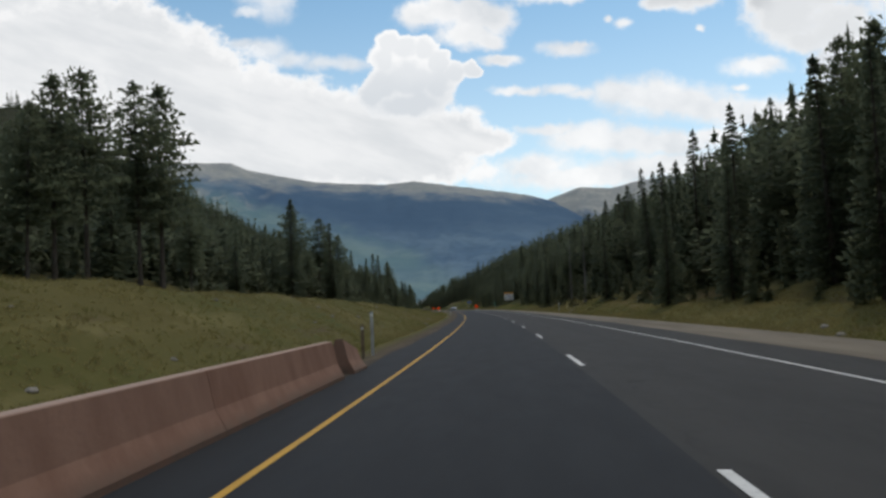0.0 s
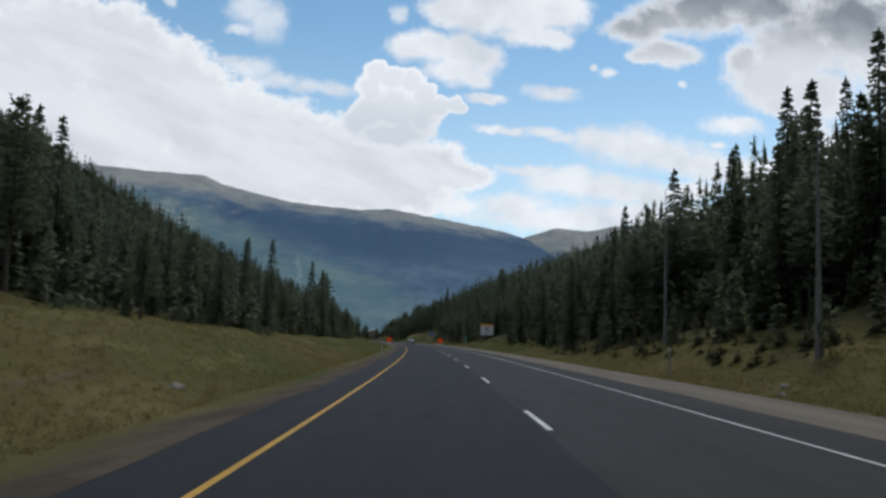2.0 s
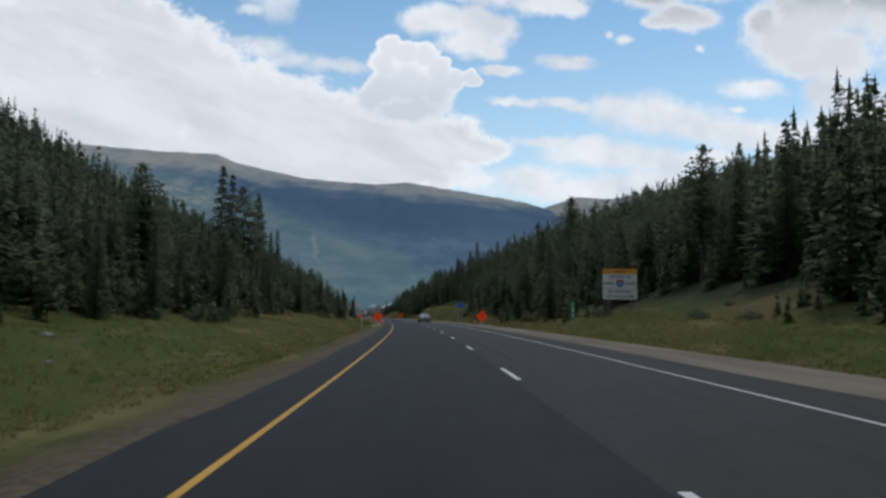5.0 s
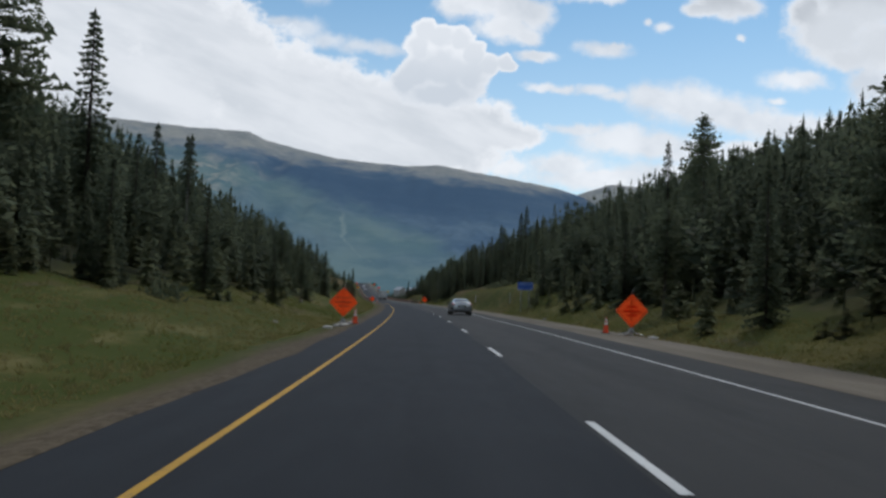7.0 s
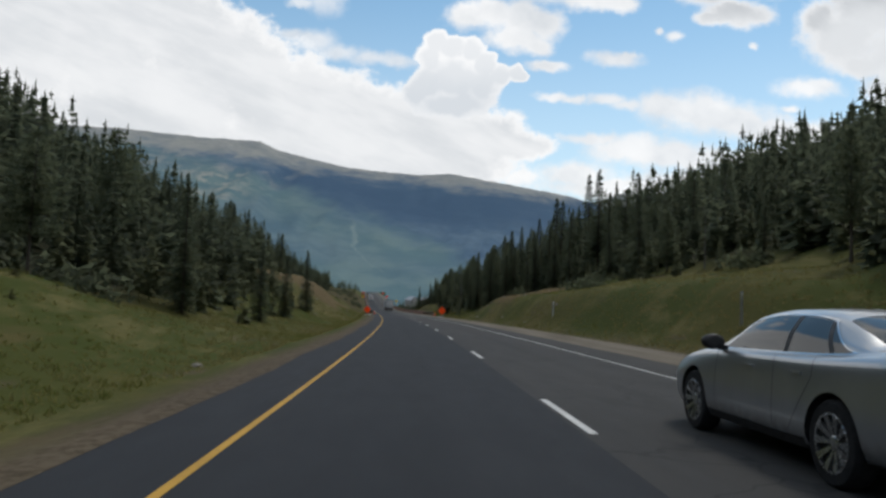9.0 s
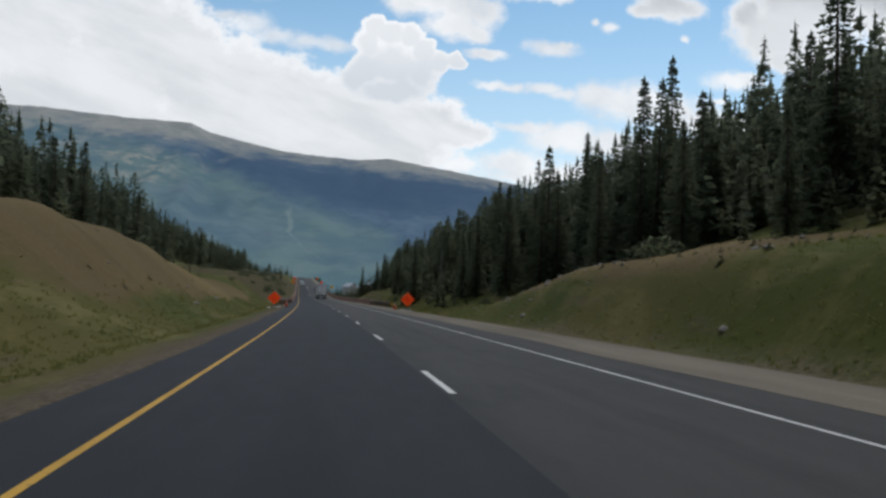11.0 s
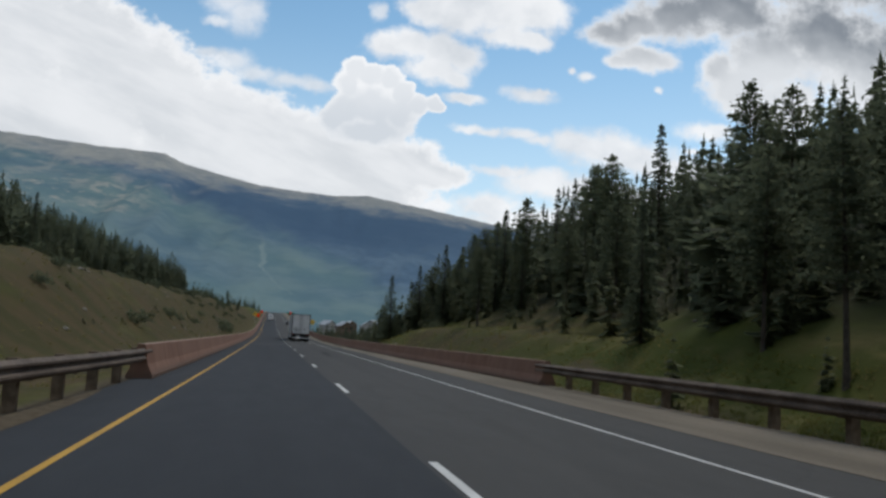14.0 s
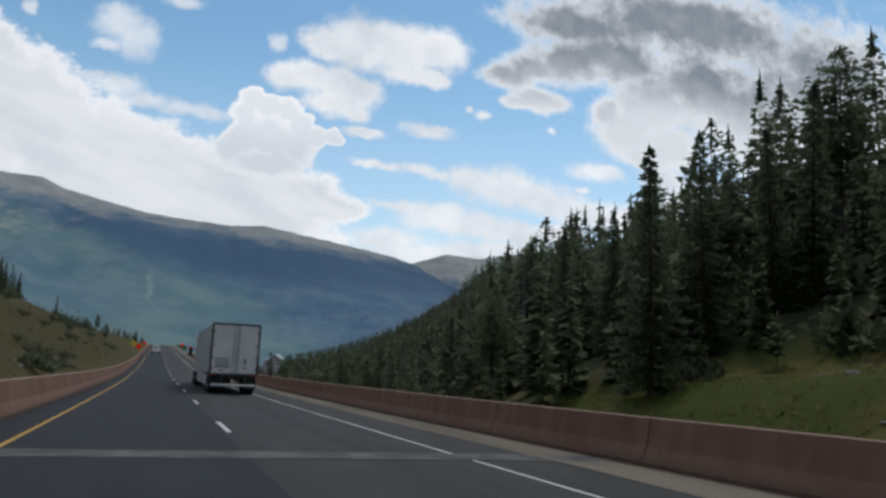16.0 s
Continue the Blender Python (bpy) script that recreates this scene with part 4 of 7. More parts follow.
# the woods behind, as a mass of plainer conifers
def mass_tree(rng, count, kind):
    """A conifer one metre tall, made of that many loose sprays of needles."""
    g = np.random.default_rng(rng.randrange(10**6))
    start = 0.04 if kind == "spruce" else g.uniform(0.25, 0.4)
    q = 1 - (1 - g.random(count) * 0.995) ** 0.66
    a = g.uniform(0, 2 * np.pi, count)
    ripple = 1 + 0.16 * np.sin(q * g.uniform(20, 34) + a * 1.0 + g.uniform(0, 6)) + 0.18 * np.sin(a * 2 + g.uniform(0, 6))
    if kind == "spruce":
        reach = g.uniform(0.095, 0.14) * (1 - q) ** 0.9 * (0.72 + 0.28 * np.minimum(1, q * 6)) + 0.006
    else:
        q = g.random(count) ** 1.1
        reach = g.uniform(0.12, 0.16) * (0.4 + 0.75 * np.sin(np.pi * np.minimum(1, q * 0.82 + 0.14))) * (1 - 0.93 * q**4)
    r = reach * ripple * (0.3 + 0.75 * np.sqrt(g.random(count)))
    z = start + (0.99 - start) * q
    out = np.stack([np.cos(a), np.sin(a), np.zeros(count)], -1)
    side = np.stack([-np.sin(a), np.cos(a), np.zeros(count)], -1)
    up = np.array([0.0, 0.0, 1.0])
    lean = g.uniform(-0.03, 0.03, 2)
    c = out * r[:, None] + np.stack([lean[0] * z**1.5, lean[1] * z**1.5, z], -1)
    size = (0.024 + 0.062 * (1 - q)) * g.uniform(0.7, 1.35, count) * (150 / count) ** 0.46
    turn = g.normal(0, 0.5, count)
    way = out * np.cos(turn)[:, None] + side * np.sin(turn)[:, None]
    across = side * np.cos(turn)[:, None] - out * np.sin(turn)[:, None]
    drop = (g.uniform(0.15, 0.75, count) if kind == "spruce" else g.uniform(-0.5, 0.4, count))[:, None]
    tilt = g.normal(0, 0.35, count)[:, None]
    half = (size * g.uniform(0.45, 0.8, count))[:, None]
    size = size[:, None]
    tri = np.stack([c - way * size * 0.5 + (across + up * tilt) * half, c - way * size * 0.5 - (across + up * tilt) * half, c + way * size * 0.75 - up * drop * size], 1)
    spire = np.array([[(0.013, 0, 0.86), (-0.013, 0.004, 0.86), (0.0, 0.0, 1.0)], [(0.0, 0.013, 0.85), (0.004, -0.013, 0.85), (0.0, 0.0, 0.99)]]) + np.array([lean[0], lean[1], 0])
    stem = np.array([[(0.011, 0, 0), (-0.006, 0.010, 0), (lean[0], lean[1], 0.9)], [(-0.006, 0.010, 0), (-0.006, -0.010, 0), (lean[0], lean[1], 0.9)], [(-0.006, -0.010, 0), (0.011, 0, 0), (lean[0], lean[1], 0.9)]])
    v = np.concatenate([tri, spire, stem]).reshape(-1, 3)
    return v, np.arange(len(v)).reshape(-1, 3)


def woods(name, spots, shapes, label, rng, material):
    """A wood in stretches of the hillside, each one mesh."""
    stretches = {}
    for spot in spots:
        stretches.setdefault((spot[1] < 0, int(spot[0] // 150)), []).append(spot)
    for key in sorted(stretches):
        vs, fs, n = [], [], 0
        for s, w, tall in stretches[key]:
            v, f = shapes[rng.randrange(len(shapes))]
            a = rng.uniform(0, 6.28)
            fat = rng.uniform(0.85, 1.25)
            r = np.array([[math.cos(a) * fat, -math.sin(a) * fat, 0], [math.sin(a) * fat, math.cos(a) * fat, 0], [0, 0, 1]])
            p = at(s, w, float(height(np.float64(s), np.float64(w))) - 0.2)
            vs.append((v @ r.T) * tall + np.array(p))
            fs.append(f + n)
            n += len(v)
        me = bpy.data.meshes.new(name)
        me.from_pydata(np.concatenate(vs).tolist(), [], np.concatenate(fs).tolist())
        me.materials.append(material)
        me.update()
        tagged(new(name, me), label, name, kind="stuff")


near_shapes = [mass_tree(rng, 620, k) for k in ("spruce", "spruce", "spruce", "spruce", "spruce", "spruce", "pine")]
mid_shapes = [mass_tree(rng, 130, k) for k in ("spruce", "spruce", "spruce", "spruce", "spruce")]
far_shapes = [mass_tree(rng, 62, "spruce") for _ in range(6)]
scrub_shapes = [(v * np.array([3.4, 3.4, 1.0]), f) for v, f in (mass_tree(rng, 70, "spruce") for _ in range(5))]
young_shapes = [mass_tree(rng, 80, k) for k in ("spruce", "spruce", "spruce", "pine")]
spots_near, spots_mid, spots_far, spots_young, spots_brush = [], [], [], [], []
for side in (-1, 1):
    s = -30.0
    while s < 1150:
        base = float(np.interp(s, *(LEFT_FOOT if side < 0 else RIGHT_FOOT)))
        w = base + rng.uniform(2.5, 6)
        while w < 200:
            if side > 0 and s > 560 and math.degrees(math.atan2(w, s - 486)) < 8.8:
                w += 12
                continue
            if 700 < s < 930 and side < 0 and w < 60:
                w += 20
                continue
            gap = 2.5 + 0.045 * max(0, w - base)
            tall = rng.uniform(9, 16) if side < 0 else rng.uniform(11, 19) if s < 487 else rng.uniform(13, 19)
            tall = max(2.5, min(tall, ceiling_height(s, side * w, rng)))
            spot = (s + rng.uniform(-3, 3), side * (w + rng.uniform(-1.5, 1.5)), tall)
            if 186 < s < 222 and 0 < spot[1] < 21:
                spot = (spot[0], spot[1] + 6, spot[2])
            if side > 0 and 385 < s < 515 and w - base < 6:
                plant(spot[0], spot[1], spot[2], KINDS[rng.choice((0, 1, 2, 3, 5))], rng)
            elif s < 560 and w - base < (28 if side > 0 and 250 < s < 540 else 14):
                spots_near.append(spot)
            elif s < 600 and w - base < 50:
                spots_mid.append(spot)
            else:
                spots_far.append(spot)
            w += gap * rng.uniform(0.8, 1.5)
        s += 4.0 if s < 560 else 9.5
# young growth along the foot of the woods and under them
s = -30.0
while s < 600:
    for side in (-1, 1):
        base = float(np.interp(s, *(LEFT_FOOT if side < 0 else RIGHT_FOOT)))
        for k in range(7):
            q = side * (base + rng.uniform(-1.6, 3.5) + k * 0.9)
            if rng.random() < 0.85 and not (190 < s < 217 and 0 < q < 19):
                spots_young.append((s + rng.uniform(-1.5, 1.5), q, rng.uniform(1.0, 3.6)))
        for k in range(6):
            q = side * (base + 1.5 + 34 * rng.random() ** 1.4)
            if not (190 < s < 217 and 0 < q < 19):
                spots_brush.append((s + rng.uniform(-1.5, 1.5), q, rng.uniform(2.2, 6.0)))
    s += 2.8
# a dark grove on the left bank
for k in range(330):
    s = bank_rng.uniform(498, 636)
    edge = float(np.interp(s, [498, 520, 560, 600, 640], [17, 16, 18, 20, 23.0]))
    spots_near.append((s, -edge - 26 * bank_rng.random() ** 1.6, bank_rng.uniform(5.5, 10.0) * float(np.interp(s, [500, 560, 636], [0.55, 0.68, 0.78]))))
# low scrub on the cut banks
spots_scrub = []
for count, s0, s1, w0, w1, low, top in ((330, 432, 640, -6.0, -19.0, 0.18, 0.55), (190, 446, 508, 10.4, 16.0, 0.10, 0.28), (110, 88, 135, 11.5, 15.0, 0.3, 0.9), (120, 190, 240, 11.8, 15.0, 0.3, 0.9),
                                        (110, 352, 395, 12.5, 21.0, 0.2, 0.5), (50, 284, 304, -9.0, -15.0, 0.2, 0.5), (60, 352, 432, -6.5, -15.0, 0.15, 0.4)):
    for k in range(count):
        q, w = rng.uniform(s0, s1), rng.uniform(w0, w1)
        if not (190 < q < 217 and 0 < w < 16.5):
            spots_scrub.append((q, w, rng.uniform(low, top)))
# a belt of trees at the crest
for k in range(170):
    s, w = rng.uniform(900, 1010), rng.uniform(-60, 75)
    if abs(w - 2.9) > 9.5:
        spots_far.append((s, w, rng.uniform(4, 9)))
woods("forest", spots_near, near_shapes, "dense dark conifer forest edge on the hillsides by the road", rng, M_WOODS)
woods("forest", spots_mid, mid_shapes, "dense dark conifer forest on the hillsides", rng, M_WOODS)
woods("forest", spots_brush, young_shapes, "shaded undergrowth of small conifers in the forest", rng, M_WOODS)
woods("forest", spots_young, young_shapes, "young green conifers growing under the forest edge", rng, M_BRUSH)
woods("scrub", spots_scrub, scrub_shapes, "low brown and green scrub on the cut banks", rng, M_SCRUB)
woods("forest", spots_far, far_shapes, "distant dark conifer forest covering the slopes", rng, M_WOODS)

# ---- helpers for built things ----
def part(name, bm, material, parent=None, label="", smooth_faces=False, bevel=0.0):
    """Links a bmesh as one mesh object under a thing or under a part."""
    if bevel:
        bmesh.ops.bevel(bm, geom=list(bm.edges), offset=bevel, segments=2, affect="EDGES", clamp_overlap=True)
    me = bpy.data.meshes.new(name)
    bm.to_mesh(me)
    bm.free()
    me.materials.append(material)
    if smooth_faces:
        me.polygons.foreach_set("use_smooth", np.ones(len(me.polygons), dtype=bool))
        me.set_sharp_from_angle(angle=radians(40))
    ob = new(name, me)
    if parent:
        ob.parent = parent
    if label:
        ob["label"] = label
    return ob


def box(x0, x1, y0, y1, z0, z1, bm=None):
    bm = bm or bmesh.new()
    m = Matrix.Translation(((x0 + x1) / 2, (y0 + y1) / 2, (z0 + z1) / 2)) @ Matrix.Diagonal((x1 - x0, y1 - y0, z1 - z0, 1))
    bmesh.ops.create_cube(bm, size=1.0, matrix=m)
    return bm


def rod(a, b, r, bm=None, sides=10, r2=None):
    bm = bm or bmesh.new()
    a, b = Vector(a), Vector(b)
    d = b - a
    m = Matrix.Translation((a + b) / 2) @ d.to_track_quat("Z", "Y").to_matrix().to_4x4()
    bmesh.ops.create_cone(bm, cap_ends=True, segments=sides, radius1=r, radius2=r if r2 is None else r2, depth=d.length, matrix=m)
    return bm


def prism(points, y0, y1, bm=None):
    """A slab between y0 and y1 whose outline is given in x and z."""
    bm = bm or bmesh.new()
    a = [bm.verts.new((x, y0, z)) for x, z in points]
    b = [bm.verts.new((x, y1, z)) for x, z in points]
    n = len(points)
    bm.faces.new(a)
    bm.faces.new(b[::-1])
    for i in range(n):
        bm.faces.new((a[(i + 1) % n], a[i], b[i], b[(i + 1) % n]))
    bmesh.ops.recalc_face_normals(bm, faces=list(bm.faces))
    return bm


def spun(profile, bm=None, sides=20, axis="Z"):
    """A turned shape: radius and height along the axis."""
    bm = bm or bmesh.new()
    rings = []
    for r, z in profile:
        ring = []
        for k in range(sides):
            a = 2 * math.pi * k / sides
            p = (r * math.cos(a), r * math.sin(a), z) if axis == "Z" else (z, r * math.cos(a), r * math.sin(a))
            ring.append(bm.verts.new(p))
        rings.append(ring)
    for i in range(len(rings) - 1):
        for k in range(sides):
            bm.faces.new((rings[i][k], rings[i][(k + 1) % sides], rings[i + 1][(k + 1) % sides], rings[i + 1][k]))
    bm.faces.new(rings[0][::-1])
    bm.faces.new(rings[-1])
    bmesh.ops.recalc_face_normals(bm, faces=list(bm.faces))
    return bm


def letters(text, size, material, parent, x, z, y=-0.01, name="lettering", bold=0.004):
    """Upright flat letters that face -y, centred on x, z."""
    cu = bpy.data.curves.new(name, "FONT")
    cu.body, cu.size, cu.align_x, cu.align_y, cu.extrude, cu.offset = text, size, "CENTER", "CENTER", 0.002, bold
    cu.resolution_u = 3
    tmp = bpy.data.objects.new("tmp", cu)
    scene.collection.objects.link(tmp)
    me = bpy.data.meshes.new_from_object(tmp.evaluated_get(bpy.context.evaluated_depsgraph_get()))
    bpy.data.objects.remove(tmp)
    me.transform(Matrix.Translation((x, y, z)) @ Matrix.Rotation(radians(90), 4, "X"))
    me.materials.clear()
    me.materials.append(material)
    ob = new(name, me)
    ob.parent = parent
    return ob


def sheet_metal(name, colour, rough=0.45, metal=0.9):
    return plain(name, colour, rough, metal, 0.5, 0.25, 2.0)


M_STEEL = sheet_metal("galvanised_steel", (0.42, 0.43, 0.44))
def backlit(name, colour, share):
    """Thin coloured cloth or plastic that light shines through."""
    k = Mat(name, 0.6, spec=0.3)
    a = k.noise(k.coords("Object"), 2.0, 4)
    c = k.mix(k.range(a, 0.35, 0.7), tuple(x * 0.93 for x in colour), colour)
    k.colour(c)
    thin = k.n("ShaderNodeBsdfTranslucent")
    k.put(thin.inputs["Color"], c)
    both_ways = k.n("ShaderNodeMixShader")
    both_ways.inputs[0].default_value = share
    k.t.links.new(k.b.outputs[0], both_ways.inputs[1])
    k.t.links.new(thin.outputs[0], both_ways.inputs[2])
    k.t.links.new(both_ways.outputs[0], k.t.nodes["Material Output"].inputs["Surface"])
    return k.m


M_ORANGE = backlit("orange_sign_vinyl", (1.0, 0.105, 0.020), 0.86)
M_CONE = plain("orange_cone_plastic", (0.82, 0.085, 0.025), 0.45, 0, 0.4, 0.12, 6.0)
M_BLACK = plain("black_rubber", (0.018, 0.018, 0.019), 0.7, 0, 0.3, 0.2, 8.0)
M_INK = plain("black_sign_ink", (0.03, 0.02, 0.02), 0.6)
M_SIGN = plain("white_sign_sheeting", (0.62, 0.62, 0.60), 0.45, 0, 0.4, 0.05, 1.5)
M_AMBER = plain("amber_sign_sheeting", (0.72, 0.30, 0.03), 0.45, 0, 0.4, 0.06, 2.0)
M_YSIGN = plain("yellow_sign_sheeting", (0.78, 0.46, 0.03), 0.45, 0, 0.4, 0.06, 2.0)
M_BLUE = plain("blue_sign_sheeting", (0.018, 0.075, 0.36), 0.45, 0, 0.4, 0.06, 2.0)
M_GREEN = plain("green_sign_sheeting", (0.01, 0.20, 0.10), 0.45, 0, 0.4, 0.08, 3.0)
M_RED = plain("red_sign_sheeting", (0.45, 0.03, 0.03), 0.45)
M_BAND = plain("white_reflective_band", (0.75, 0.75, 0.73), 0.4)
M_SACK = plain("white_sandbag_cloth", (0.52, 0.50, 0.46), 0.9, 0, 0.1, 0.2, 6.0)
M_WOOD = plain("weathered_post_wood", (0.16, 0.12, 0.085), 0.9, 0, 0.1, 0.3, 5.0)


def concrete():
    k = Mat("pinkish_concrete", 0.9, spec=0.2)
    co = k.coords("Object")
    run = k.noise(k.stretch(co, (1.5, 1.5, 0.35)), 1.6, 5, 0.6)
    fine = k.noise(co, 14.0, 5, 0.7)
    z = k.n("ShaderNodeSeparateXYZ")
    k.t.links.new(co, z.inputs[0])
    rnd = k.n("ShaderNodeObjectInfo").outputs["Random"]
    c = k.mix(k.range(run, 0.3, 0.7), (0.172, 0.090, 0.062), (0.238, 0.138, 0.099))
    c = k.mix(k.math("MULTIPLY", rnd, 0.35), c, (0.23, 0.145, 0.11))
    c = k.mix(k.range(fine, 0.5, 0.75, 0, 0.4), c, (0.16, 0.095, 0.07))
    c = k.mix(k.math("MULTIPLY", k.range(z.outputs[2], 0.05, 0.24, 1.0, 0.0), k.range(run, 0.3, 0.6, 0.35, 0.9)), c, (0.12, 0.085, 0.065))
    # evenly paler along the top edge
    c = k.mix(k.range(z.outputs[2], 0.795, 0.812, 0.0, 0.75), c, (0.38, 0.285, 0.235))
    k.colour(c).bump(fine, 0.4, 0.01)
    return k.m


M_CONCRETE = concrete()
PROFILE = [(-0.30, 0.0), (-0.30, 0.075), (-0.175, 0.33), (-0.085, 0.795), (-0.07, 0.81), (0.07, 0.81), (0.085, 0.795), (0.175, 0.33), (0.30, 0.075), (0.30, 0.0)]
SEG = 6.1
first_barrier = new("concrete_barrier")
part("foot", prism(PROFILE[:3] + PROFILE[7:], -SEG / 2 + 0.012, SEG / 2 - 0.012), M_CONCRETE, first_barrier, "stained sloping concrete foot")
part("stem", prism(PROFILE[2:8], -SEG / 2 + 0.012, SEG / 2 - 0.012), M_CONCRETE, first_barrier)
tagged(first_barrier, "pinkish brown concrete safety barrier with stained base", "barrier", "concrete barriers beside the road")


def barrier_pose(s, w):
    a, b = at(s - SEG / 2, w(s - SEG / 2), 0.0), at(s + SEG / 2, w(s + SEG / 2), 0.0)
    d = (b - a).normalized()
    return Matrix.Translation((a + b) / 2) @ d.to_track_quat("Y", "Z").to_matrix().to_4x4()


LOW_RUN = Matrix.Diagonal((1, 1, 0.88, 1))
runs = [(-44.0, 14.0, lambda s: -3.0), (446.4, 880.0, lambda s: -2.92), (451.2, 700.0, lambda s: float(np.interp(s, [448, 500, 540], [9.15, 8.35, 8.2])))]
made = 0
for s0, s1, w in runs:
    s = s0
    while s < s1:
        m = barrier_pose(s, w)
        if made == 0:
            first_barrier.matrix_world = m @ LOW_RUN
        else:
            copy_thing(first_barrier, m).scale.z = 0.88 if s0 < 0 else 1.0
        made += 1
        s += SEG
# the end piece slopes down to the ground
bm = prism(PROFILE, -0.75, 0.75)
for v in bm.verts:
    if v.co.y > 0:
        v.co.z *= 0.62
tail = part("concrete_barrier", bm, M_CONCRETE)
tail.matrix_world = barrier_pose(16.3, lambda s: -3.0) @ LOW_RUN @ Matrix.Translation((0, -0.6, 0))
tagged(tail, "low sloping end piece of a concrete barrier", "barrier", "concrete barriers beside the road")

# ---- guard rails that lead to the barriers ----
def rust():
    k = Mat("weathered_rail_steel", 0.75, 0.3, 0.3)
    co = k.coords("Object")
    a, b = k.noise(co, 1.5, 5, 0.6), k.noise(co, 20.0, 4, 0.7)
    c = k.mix(k.range(a, 0.35, 0.65), (0.075, 0.055, 0.042), (0.15, 0.115, 0.09))
    k.colour(k.mix(k.range(b, 0.45, 0.7, 0, 0.5), c, (0.21, 0.17, 0.135))).bump(b, 0.3, 0.004)
    return k.m


M_RUST = rust()


def striped_marker(parent, size, mirror):
    part("panel", box(-size / 2, size / 2, -0.012, 0.0, 0.0, size), M_YSIGN, parent, "yellow marker plate", bevel=0.003)
    for k in range(4):
        bm = bmesh.new()
        c = (k - 0.7) * 0.42 * size
        # keep the band inside the plate
        poly = []
        for j in range(13):
            x = -0.5 + j / 12
            poly.append((x * size, min(max(c + (x + 0.5) * size, 0), size), min(max(c + (x + 0.5) * size + 0.2 * size, 0), size)))
        for j in range(12):
            (x0, a0, b0), (x1, a1, b1) = poly[j], poly[j + 1]
            if b0 - a0 < 0.001 and b1 - a1 < 0.001:
                continue
            q = [bm.verts.new((x * mirror, -0.016, z)) for x, z in ((x0, a0), (x1, a1), (x1, b1), (x0, b0))]
            bm.faces.new(q)
        bmesh.ops.remove_doubles(bm, verts=list(bm.verts), dist=1e-5)
        if len(bm.faces):
            part("stripe", bm, M_INK, parent, "black diagonal stripe")
        else:
            bm.free()


def guard_rail(s0, w0, s1, w1, side):
    rail = new("guard_rail")
    m = along(s0, w0)
    rail.matrix_world = m
    inv = m.inverted()

    def loc(s, off, z):
        w = w0 + (w1 - w0) * float(smooth(0, 1, (s - s0) / (s1 - s0)))
        return inv @ at(s, w + off, z)

    wave = [(0.0, 0.40), (0.028, 0.425), (0.075, 0.46), (0.075, 0.495), (0.02, 0.54), (0.02, 0.57), (0.075, 0.615), (0.075, 0.65), (0.028, 0.685), (0.0, 0.71)]
    n = 26
    bm = bmesh.new()
    rings = []
    for i in range(n + 1):
        s = s0 + (s1 - s0) * i / n
        fade = 0.25 if i == 0 else 1.0
        ring = [bm.verts.new(loc(s, -side * x * fade, z)) for x, z in wave] + [bm.verts.new(loc(s, -side * (x * fade - 0.008), z)) for x, z in wave[::-1]]
        rings.append(ring)
    k = len(rings[0])
    for i in range(n):
        for j in range(k):
            bm.faces.new((rings[i][j], rings[i][(j + 1) % k], rings[i + 1][(j + 1) % k], rings[i + 1][j]))
    bm.faces.new(rings[0])
    bm.faces.new(rings[-1][::-1])
    bmesh.ops.recalc_face_normals(bm, faces=list(bm.faces))
    part("beam", bm, M_RUST, rail, "corrugated rusty steel beam", True)
    count = int((s1 - s0) / 1.9)
    for i in range(count + 1):
        s = s0 + 0.3 + i * (s1 - s0 - 0.6) / count
        p = loc(s, side * 0.28, 0.0)
        part("post", box(p.x - 0.09, p.x + 0.09, p.y - 0.075, p.y + 0.075, p.z - 0.15, p.z + 0.70), M_WOOD, rail, bevel=0.008)
        q = loc(s, side * 0.10, 0.0)
        part("block", box(q.x - 0.095, q.x + 0.095, q.y - 0.07, q.y + 0.07, q.z + 0.38, q.z + 0.69), M_WOOD, rail, bevel=0.008)
    tagged(rail, "rusty corrugated guard rail on wooden posts", "guard rail", "guard rails")
    mark = new("object_marker")
    mark.matrix_world = along(s0 - 0.25, w0 + 0.05 * side, 0.24)
    striped_marker(mark, 0.42, side)
    part("stake", rod((0, 0.02, -0.3), (0, 0.02, 0.4), 0.02), M_STEEL, mark)
    tagged(mark, "yellow marker plate with black diagonal stripes at the rail's end", "road sign", "object markers")


guard_rail(422.6, -4.05, 444.2, -2.85, -1)
guard_rail(425.2, 9.45, 449.0, 9.05, 1)

# ---- roll-up warning signs, cones and sandbags ----
def ground_pose(s, w, turn=0.0):
    z = float(height(np.float64(s), np.float64(w))) if (w < -3.1 or w > 9.15) else 0.0
    return along(s, w, z, turn)


